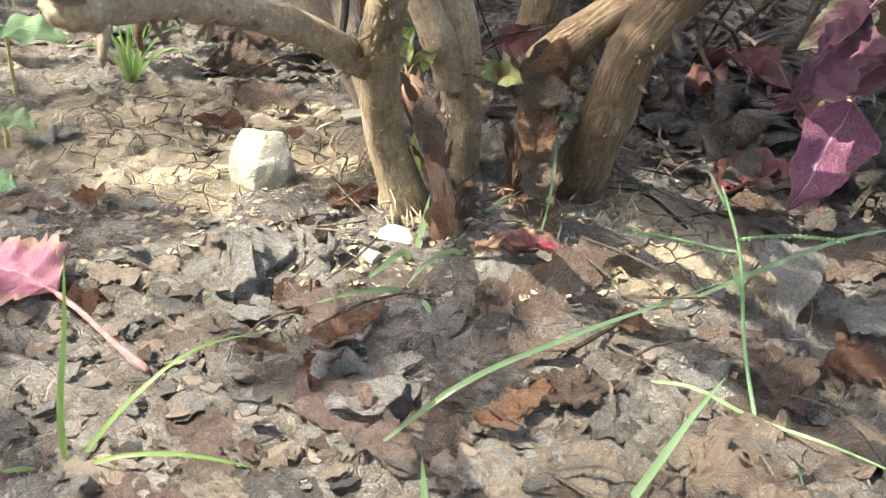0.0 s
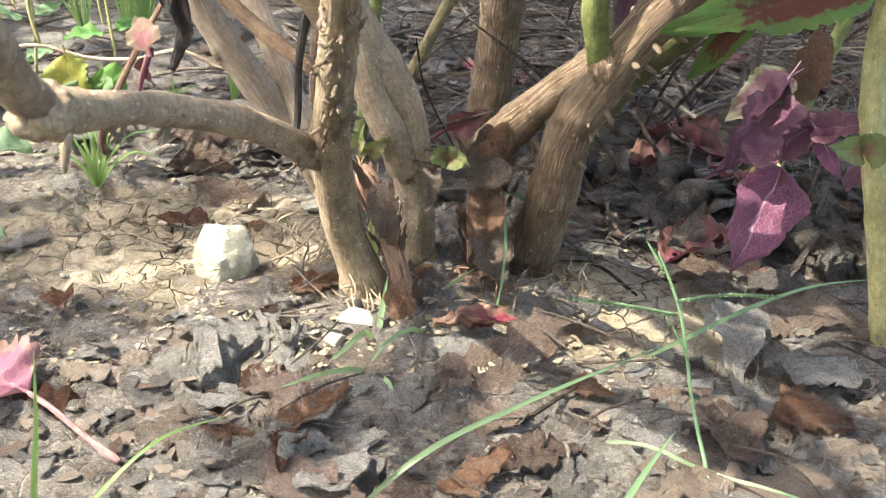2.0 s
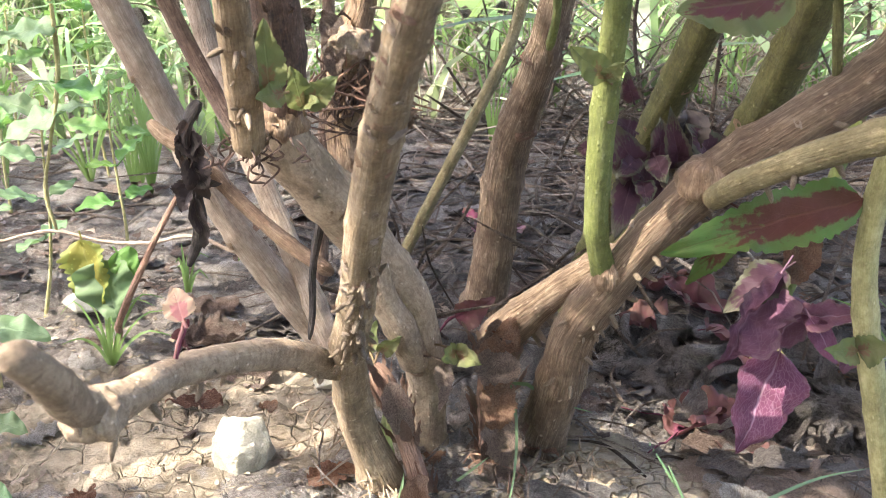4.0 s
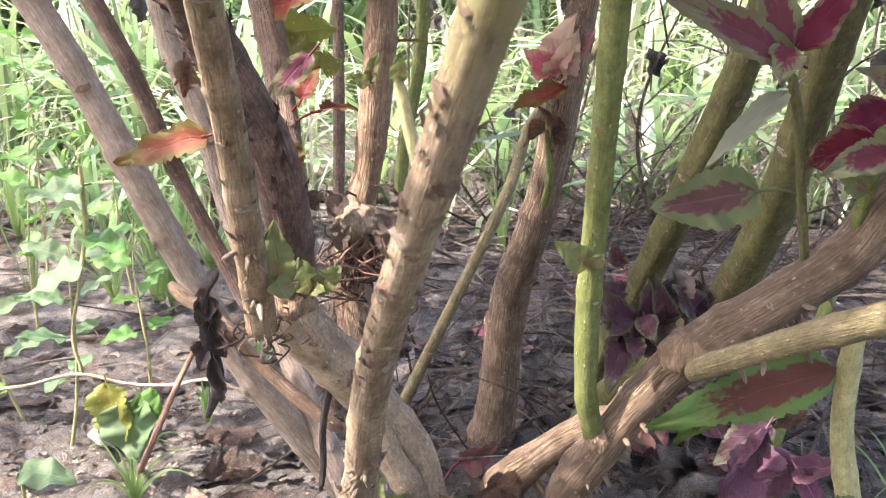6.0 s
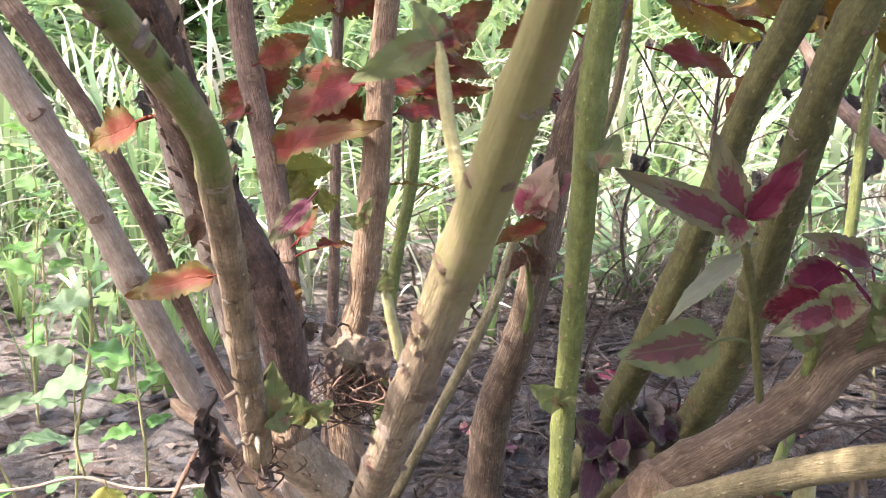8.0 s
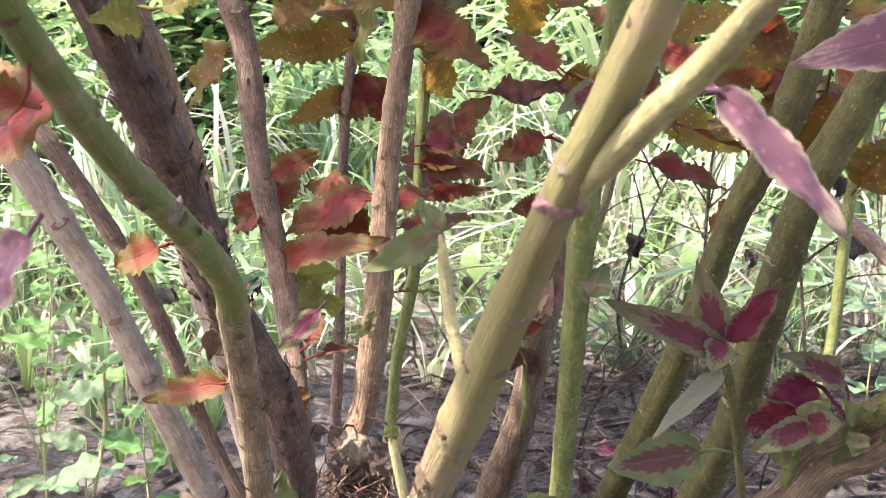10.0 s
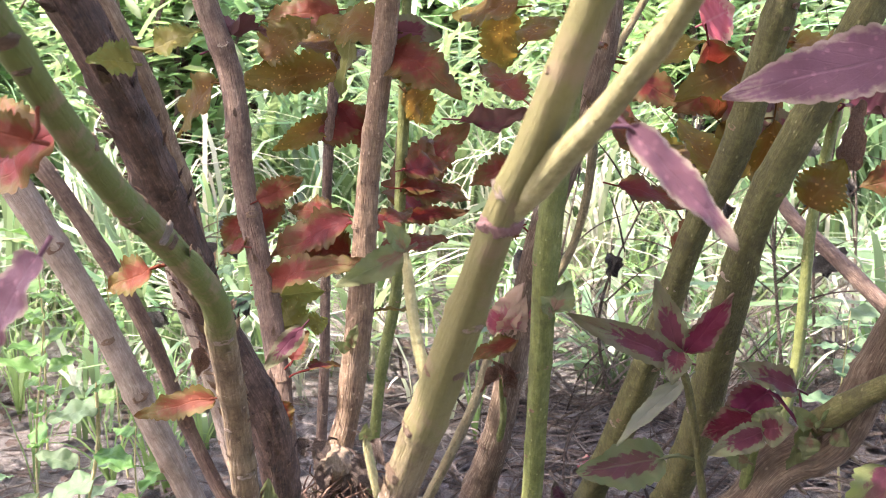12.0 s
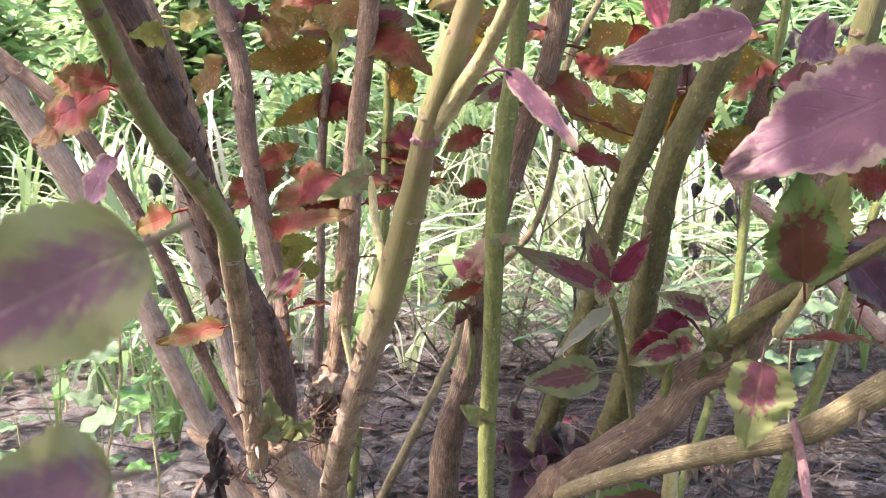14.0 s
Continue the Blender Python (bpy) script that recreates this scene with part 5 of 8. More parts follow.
leaf(st_blacktwig, leaf_black, (-0.120, 0.495, 0.146), (-0.117, 0.490, 0.121), 0.0094, 'f', 0.40)
leaf(st_blacktwig, leaf_black, (-0.122, 0.495, 0.159), (-0.108, 0.490, 0.155), 0.0093, 'f', 0.40)
leaf(st_g2, leaf_darkpurple, (0.114, 0.500, 0.157), (0.101, 0.467, 0.188), 0.0202, 'f', 0.40)
leaf(st_g2, leaf_darkpurple, (0.123, 0.500, 0.164), (0.124, 0.484, 0.189), 0.0175, 'f', 0.40)
leaf(st_g2, leaf_darkpurple, (0.117, 0.500, 0.157), (0.099, 0.500, 0.170), 0.0180, 'f', 0.40)
leaf(st_g2, leaf_darkpurple, (0.111, 0.500, 0.157), (0.101, 0.467, 0.141), 0.0175, 'f', 0.40)
leaf(st_g2, leaf_darkpurple, (0.117, 0.500, 0.154), (0.127, 0.484, 0.152), 0.0178, 'f', 0.40)
leaf(st_g2, leaf_darkpurple, (0.107, 0.500, 0.170), (0.090, 0.500, 0.178), 0.0150, 'f', 0.40)
leaf(st_g2, leaf_darkpurple, (0.135, 0.500, 0.163), (0.125, 0.467, 0.194), 0.0144, 'f', 0.40)
leaf(st_g2, leaf_darkpurple, (0.150, 0.500, 0.170), (0.139, 0.484, 0.188), 0.0175, 'f', 0.40)
leaf(st_g2, leaf_darkpurple, (0.150, 0.500, 0.167), (0.154, 0.500, 0.180), 0.0149, 'f', 0.40)
leaf(st_g2, leaf_darkpurple, (0.138, 0.500, 0.157), (0.129, 0.467, 0.149), 0.0146, 'f', 0.40)
leaf(st_g2, leaf_darkpurple, (0.123, 0.500, 0.150), (0.112, 0.484, 0.167), 0.0207, 'f', 0.40)
leaf(st_g2, leaf_darkpurple, (0.095, 0.500, 0.177), (0.080, 0.500, 0.171), 0.0120, 'f', 0.40)
leaf(st_s4, leaf_drybrown, (-0.037, 0.470, 0.246), (-0.045, 0.462, 0.235), 0.0120, 'f', 0.50)
leaf(st_s4, leaf_drybrown, (-0.019, 0.470, 0.236), (-0.010, 0.462, 0.220), 0.0133, 'f', 0.50)
leaf(st_s4, leaf_drybrown, (-0.038, 0.470, 0.230), (-0.040, 0.462, 0.217), 0.0121, 'f', 0.50)
leaf(st_s4, leaf_drybrown, (-0.050, 0.470, 0.243), (-0.060, 0.462, 0.248), 0.0108, 'f', 0.50)
leaf(st_s4, leaf_drybrown, (-0.023, 0.470, 0.224), (-0.025, 0.462, 0.210), 0.0091, 'f', 0.50)
leaf(st_s4, leaf_drybrown, (-0.010, 0.470, 0.246), (-0.001, 0.462, 0.233), 0.0108, 'f', 0.50)
leaf(st_s5, leaf_green, (0.222, 0.375, 0.286), (0.211, 0.370, 0.298), 0.0099, 'f', 0.15)
leaf(st_s5, leaf_green, (0.226, 0.375, 0.285), (0.229, 0.370, 0.297), 0.0113, 'f', 0.15)
leaf(st_s5, leaf_green, (0.221, 0.375, 0.281), (0.217, 0.370, 0.271), 0.0113, 'f', 0.15)
leaf(st_s5, leaf_green, (0.232, 0.375, 0.283), (0.239, 0.370, 0.278), 0.0100, 'f', 0.15)
leaf(st_g2, leaf_black, (0.137, 0.500, 0.194), (0.134, 0.490, 0.164), 0.0173, 'f', 0.30)
leaf(st_g2, leaf_drybrown, (0.153, 0.510, 0.183), (0.145, 0.500, 0.157), 0.0208, 'f', 0.30)
leaf(st_g2, leaf_drybrown, (0.132, 0.490, 0.166), (0.135, 0.480, 0.152), 0.0166, 'f', 0.40)
leaf(st_g2, leaf_darkpurple, (0.111, 0.485, 0.173), (0.101, 0.473, 0.167), 0.0127, 'f', 0.30)
leaf(st_g2, leaf_darkpurple, (0.109, 0.485, 0.186), (0.098, 0.473, 0.194), 0.0116, 'f', 0.30)
leaf(st_g2, leaf_darkpurple, (0.120, 0.485, 0.173), (0.123, 0.473, 0.164), 0.0132, 'f', 0.30)
leaf(st_g2, leaf_darkpurple, (0.104, 0.485, 0.147), (0.102, 0.473, 0.136), 0.0125, 'f', 0.30)
leaf(st_g2, leaf_darkpurple, (0.114, 0.485, 0.160), (0.116, 0.473, 0.152), 0.0119, 'f', 0.30)
leaf(st_g2, leaf_darkpurple, (0.107, 0.485, 0.202), (0.101, 0.473, 0.216), 0.0106, 'f', 0.30)
leaf(st_c1, leaf_red, (0.145, 0.560, 0.477), (0.111, 0.602, 0.491), 0.0307, 'f', 0.20)
leaf(st_c1, leaf_orange, (0.159, 0.550, 0.470), (0.195, 0.522, 0.485), 0.0329, 'm', 0.20)
leaf(st_thin_d, leaf_red, (0.157, 0.700, 0.443), (0.199, 0.750, 0.427), 0.0231, 'f', 0.20)
leaf(st_g2, leaf_wilt, (0.197, 0.450, 0.449), (0.236, 0.492, 0.428), 0.0319, 'm', 0.20)
leaf(st_g2, leaf_orange, (0.202, 0.440, 0.467), (0.161, 0.412, 0.452), 0.0281, 'f', 0.20)
leaf(st_g2, leaf_red, (0.205, 0.420, 0.473), (0.233, 0.470, 0.494), 0.0219, 'm', 0.20)
leaf(st_g3, leaf_purplegreen, (0.228, 0.430, 0.434), (0.207, 0.472, 0.413), 0.0311, 'f', 0.20)
leaf(st_g3, leaf_red, (0.228, 0.400, 0.465), (0.246, 0.380, 0.470), 0.0221, 'm', 0.20)
leaf(st_g3, leaf_orange, (0.233, 0.400, 0.468), (0.223, 0.450, 0.485), 0.0212, 'f', 0.20)
leaf(st_thin_c, leaf_red, (0.334, 0.660, 0.455), (0.299, 0.702, 0.428), 0.0414, 'm', 0.20)
leaf(st_thin_c, leaf_wilt, (0.337, 0.660, 0.440), (0.376, 0.632, 0.427), 0.0403, 'f', 0.20)
leaf(st_s5, leaf_orange, (0.291, 0.370, 0.447), (0.287, 0.420, 0.468), 0.0216, 'm', 0.20)
leaf(st_s5, leaf_red, (0.285, 0.370, 0.418), (0.273, 0.400, 0.407), 0.0202, 'f', 0.20)
leaf(st_g1, leaf_purplegreen, (0.098, 0.370, 0.443), (0.078, 0.350, 0.434), 0.0130, 'm', 0.20)
leaf(st_g1, leaf_red, (0.101, 0.360, 0.472), (0.123, 0.410, 0.481), 0.0147, 'f', 0.20)
leaf(st_s4, leaf_orange, (0.004, 0.490, 0.491), (-0.046, 0.532, 0.501), 0.0337, 'm', 0.20)
leaf(st_s4, leaf_red, (0.005, 0.490, 0.480), (0.046, 0.462, 0.456), 0.0326, 'f', 0.20)
leaf(st_n3, leaf_wilt, (-0.114, 0.540, 0.484), (-0.090, 0.590, 0.500), 0.0262, 'm', 0.20)
leaf(st_n3, leaf_orange, (-0.113, 0.540, 0.463), (-0.156, 0.582, 0.428), 0.0305, 'f', 0.20)
leaf(st_c1, leaf_red, (0.127, 0.550, 0.452), (0.161, 0.522, 0.416), 0.0295, 'm', 0.20)
leaf(st_thin_a, leaf_purplegreen, (-0.059, 0.720, 0.477), (-0.038, 0.770, 0.495), 0.0214, 'f', 0.20)
leaf(st_g2, leaf_red, (0.179, 0.440, 0.380), (0.165, 0.470, 0.362), 0.0152, 'm', 0.20)
leaf(st_thin_d, leaf_orange, (0.153, 0.740, 0.422), (0.114, 0.712, 0.409), 0.0297, 'f', 0.20)

# ---- nubs, flakes and scars on the stems ----


def on_stem(ob, s, angle):
    """Place, outward way, way along and radius on a stem, at part s of its length."""
    line = STEM_LINE[ob]
    i = min(len(line) - 2, max(1, int(s * (len(line) - 1))))
    along = Vector(line[i + 1][:3] - line[i - 1][:3]).normalized()
    side = along.cross(Vector((0.1, 0.9, 0.2))).normalized()
    out = (side * math.cos(angle) + along.cross(side) * math.sin(angle)).normalized()
    return Vector(line[i][:3]) + out * line[i][3] * 0.97, out, along, line[i][3]


def small_mesh(name, material, arrays):
    me = mesh_of(name, *arrays)
    me.materials.append(material)
    return me


def nub_mesh(seed):
    rng = random.Random(seed)
    bend = Vector((rng.uniform(-0.3, 0.3), rng.uniform(-0.3, 0.3), 0))
    v, f, t, g = tube([(0, 0, -0.15, 0.22), (bend.x * 0.4, bend.y * 0.4, 0.4, 0.19), (bend.x, bend.y, 0.85, 0.13), (bend.x * 1.3, bend.y * 1.3, 1.0, 0.05)], 6, 0.3, 0.1, 0, seed)
    return v, f, t


NUBS = [small_mesh("root_nub", bark_grey, nub_mesh(k)) for k in range(4)]
FLAKES = [small_mesh("bark_flake", material, leaf_sheet(1.0, 0.42, -0.28, 0.35, 3, 0.35, 0.0, k, 0, 2, 8)) for k, material in enumerate((bark_pale, bark_brown, bark_papery, bark_dark))]


def attach(ob, mesh, name, s, angle, size, lean=0.0, flat=False):
    """A small piece on a stem; flat pieces lie along the bark."""
    p, out, along, r = on_stem(ob, s, angle)
    up = (out + along * lean).normalized()
    if flat:
        x = (along + out * lean).normalized()
        z = (out - x * out.dot(x)).normalized()
    else:
        z = up
        x = (along - z * along.dot(z)).normalized()
    turn = Matrix((x, z.cross(x), z)).transposed().to_4x4()
    piece = new(name, mesh)
    piece.parent = ob
    piece.matrix_basis = Matrix.Translation(p - ORIGIN[ob]) @ turn @ Matrix.Diagonal((size, size, size, 1))
    return piece


rng_n = random.Random(8)


def down_angle(ob, s):
    """The angle on the stem that looks most downward."""
    return min((k * math.pi / 8 for k in range(16)), key=lambda a: on_stem(ob, s, a)[1].z)


for ob, count, low, high, size in ((st_s5, 60, 0.10, 0.62, 0.0062), (st_arm_left, 26, 0.05, 0.75, 0.0058), (st_arm_right, 30, 0.05, 0.7, 0.0080), (st_s6, 14, 0.1, 0.9, 0.0085), (st_front, 50, 0.13, 0.24, 0.0052), (st_k1, 12, 0.02, 0.1, 0.006)):
    for k in range(count):
        s = rng_n.uniform(low, high)
        attach(ob, rng_n.choice(NUBS), "root_nub", s, down_angle(ob, s) + rng_n.gauss(0, 0.6), size * rng_n.uniform(0.4, 1.2), rng_n.uniform(-0.3, 0.3))
for ob, count, low, high, size, kinds in ((st_front, 60, 0.18, 0.46, 0.0075, (0, 0, 0, 1)), (st_kd, 240, 0.02, 0.80, 0.009, (2, 3, 3, 3, 1)), (st_papery, 44, 0.1, 1.0, 0.016, (2, 2, 1)), (st_papery2, 30, 0.1, 1.0, 0.014, (2, 2)), (st_mid, 14, 0.7, 1.0, 0.006, (1, 0)), (st_k1, 44, 0.0, 0.35, 0.008, (1, 1, 0)), (st_n3, 14, 0.1, 0.6, 0.007, (1,)), (st_blacktwig, 16, 0.1, 0.9, 0.010, (3,)), (st_s4, 18, 0.2, 0.6, 0.006, (1, 0)), (st_c1, 12, 0.1, 0.8, 0.006, (1, 0))):
    for k in range(count):
        attach(ob, FLAKES[rng_n.choice(kinds)], "bark_flake", rng_n.uniform(low, high), rng_n.uniform(0, 6.3), size * rng_n.uniform(0.4, 1.2), rng_n.uniform(0.08, 0.4), True)


def lump(ob, centre, size, material, label, seed):
    """A knobby swelling on a stem."""
    bm = bmesh.new()
    bmesh.ops.create_icosphere(bm, subdivisions=4, radius=1.0)
    for v in bm.verts:
        q = v.co.normalized()
        v.co = Vector((q.x * size[0], q.y * size[1], q.z * size[2])) * (1 + 0.22 * noise.noise(q * 2.2 + Vector((seed, 0, 0))) + 0.08 * noise.noise(q * 6))
    me = bpy.data.meshes.new("knob")
    bm.to_mesh(me)
    bm.free()
    me.polygons.foreach_set("use_smooth", [True] * len(me.polygons))
    uvl = me.uv_layers.new(name="UVMap")
    for loop in me.loops:
        c = me.vertices[loop.vertex_index].co
        uvl.data[loop.index].uv = (math.atan2(c.y, c.x) * size[0], c.z)
    link("knob", me, material, ob, centre, label)


def scar_mesh(seed):
    """A torn corky scar: a raised ragged lip round a hollow, wider than high."""
    verts, uvs, faces = [], [], []
    for ring, (reach, rise) in enumerate(((1.0, -0.12), (0.8, 0.15), (0.55, 0.13), (0.3, 0.04), (0.0, 0.03))):
        for k in range(12):
            a = k * math.pi / 6
            jag = 1 + 0.4 * noise.noise((math.cos(a) * 1.7 + seed, math.sin(a) * 1.7, ring * 0.6))
            verts.append(Vector((math.cos(a) * reach * jag * 0.42, math.sin(a) * reach * jag * 0.75, rise * jag)))
            uvs.append((verts[-1].x * 0.01, verts[-1].y * 0.01))
    for ring in range(4):
        faces += [(ring * 12 + k, ring * 12 + (k + 1) % 12, ring * 12 + 12 + (k + 1) % 12, ring * 12 + 12 + k) for k in range(12)]
    return verts, faces, uvs


SCARS = [small_mesh("bark_scar", material, scar_mesh(k * 2.7)) for k, material in enumerate((bark_brown, bark_papery, bark_brown, bark_pale))]
for ob, count, low, high, size in ((st_front, 60, 0.20, 0.46, 0.0042), (st_front, 8, 0.46, 0.7, 0.003), (st_s5, 16, 0.1, 0.6, 0.005), (st_mid, 10, 0.1, 0.8, 0.005), (st_l1, 10, 0.2, 0.8, 0.005), (st_g1, 8, 0.0, 0.6, 0.003), (st_k1, 16, 0.05, 0.6, 0.0045), (st_n3, 10, 0.1, 0.8, 0.004), (st_g2, 10, 0.1, 0.8, 0.004), (st_g3, 10, 0.1, 0.8, 0.004)):
    for k in range(count):
        attach(ob, rng_n.choice(SCARS), "bark_scar", rng_n.uniform(low, high), rng_n.uniform(0, 6.3), size * rng_n.uniform(0.5, 1.3), rng_n.uniform(-0.1, 0.1))


def node_scars(ob, low, high):
    """Opposite leaf scars at every ring node of a stem."""
    line = STEM_LINE[ob]
    run = np.concatenate([[0], np.cumsum(np.linalg.norm(np.diff(line[:, :3], axis=0), axis=1))])
    for k, at in enumerate(np.arange(0.03, run[-1], 0.055)):
        s = float(np.searchsorted(run, at)) / len(run)
        if low < s < high:
            r = on_stem(ob, s, 0)[3]
            for half in (0, math.pi):
                attach(ob, rng_n.choice(SCARS), "bark_scar", s, half + (k % 2) * math.pi / 2 + 0.6, r * (rng_n.uniform(0.4, 0.7) if ob.data.materials[0] in (green_olive, green_stem) else rng_n.uniform(0.6, 1.0)), 0.15)


for ob, low, high in ((st_k1, 0.1, 0.9), (st_n3, 0.1, 0.9), (st_s4, 0.3, 0.9), (st_l1, 0.15, 0.9), (st_l2, 0.1, 0.9), (st_l3, 0.1, 0.9), (st_c1, 0.2, 0.9), (st_g1, 0.1, 0.9), (st_g2, 0.2, 0.9), (st_g3, 0.2, 0.9), (st_front, 0.45, 0.9), (st_s5, 0.5, 0.9), (st_thin_a, 0.1, 0.9), (st_thin_b, 0.1, 0.9), (st_thin_c, 0.1, 0.9)):
    node_scars(ob, low, high)


def twig_stub(ob, s, length, radius, seed):
    """A short dead stub hanging from a branch."""
    p, out, along, r = on_stem(ob, s, down_angle(ob, s))
    q = p - out * r * 0.4
    pts = [(*q, radius), (*(q + out * length * 0.5 + along * 0.1 * length), radius * 0.8), (*(q + out * length), radius * 0.35)]
    v, f, t, g = tube(pts, 8, 0.003, 0.2, 0.1, seed)
    link("stub", mesh_of("stub", v - np.array(pts[0][:3]), f, t), bark_grey, ob, pts[0][:3])


twig_stub(st_arm_left, 0.66, 0.014, 0.0020, 3)
twig_stub(st_k1, 0.03, 0.014, 0.002, 5)
twig_stub(st_s6, 0.5, 0.016, 0.0018, 6)
lump(st_s4, (-0.0345, 0.478, 0.229), (0.0125, 0.011, 0.010), bark_grey, "knobby brown swelling", 2.0)
lump(st_mid, (-0.060, 0.424, 0.205), (0.013, 0.012, 0.010), bark_brown, "rough swollen branching head", 5.0)
lump(st_s5, (0.128, 0.408, 0.183), (0.013, 0.012, 0.011), bark_brown, "swollen fork", 7.0)
lump(st_g1, (0.088, 0.411, 0.137), (0.0062, 0.0062, 0.0075), bark_brown, "brown ring at the shoot's foot", 9.0)
lump(st_front, (0.0602, 0.1150, 0.4250), (0.0052, 0.0052, 0.0036), pink_skin, "rosy-brown ring at the fork", 3.0)
lump(st_arm_left, (-0.078, 0.228, 0.168), (0.009, 0.008, 0.008), bark_grey, "knob on the branch", 4.0)


def rootlets(ob, centre, count, length, seed, material):
    """Fine hair roots hanging in a tangle."""
    rng = random.Random(seed)
    pieces = []
    for k in range(count):
        p = Vector(centre) + Vector((rng.gauss(0, 0.009), rng.gauss(0, 0.006), rng.gauss(0, 0.004)))
        long = length * rng.uniform(0.4, 1.2)
        pts = [(*p, 0.00032), (*(p + Vector((rng.gauss(0, 0.4), rng.gauss(0, 0.4), -0.4)) * long), 0.00028), (*(p + Vector((rng.gauss(0, 0.6), rng.gauss(0, 0.4), -0.9)) * long), 0.00016)]
        v, f, t, g = tube(pts, 4, long / 4, 0, 0, k)
        pieces.append(([Vector(q) - Vector(centre) for q in v], f, t))
    verts, faces, uvs = [], [], []
    for v, f, t in pieces:
        base = len(verts)
        verts += v
        faces += [tuple(base + i for i in face) for face in f]
        uvs += t
    link("root_tangle", mesh_of("root_tangle", verts, faces, uvs), material, ob, centre, "tangle of fine dry hair roots")


rootlets(st_s4, (-0.036, 0.482, 0.212), 60, 0.026, 1, bark_dark)
rootlets(st_k1, (-0.064, 0.402, 0.200), 40, 0.010, 7, bark_dark)
rootlets(st_s4, (-0.028, 0.474, 0.222), 40, 0.022, 8, bark_papery)
rootlets(st_front, (-0.020, 0.420, 0.014), 40, 0.022, 3, bark_grey)
rootlets(st_papery, (0.042, 0.445, 0.016), 40, 0.022, 4, bark_papery)
rootlets(st_s5, (0.085, 0.455, 0.014), 40, 0.022, 5, bark_grey)
rootlets(st_mid, (-0.052, 0.475, 0.030), 14, 0.03, 6, bark_grey)


# ---- crown: the leafy top over the stems, which casts the dappled shade ----


def merged(pieces):
    """One mesh's arrays from many pieces of verts, faces and uvs."""
    verts, faces, uvs = [], [], []
    for v, f, t in pieces:
        base = len(verts)
        verts += v
        faces += [tuple(base + i for i in face) for face in f]
        uvs += t
    return verts, faces, uvs


def stuff(name, pieces, material, label, category):
    ob = new(name, mesh_of(name, *merged(pieces)))
    ob.data.materials.append(material)
    return tagged(ob, label, category, kind="stuff")


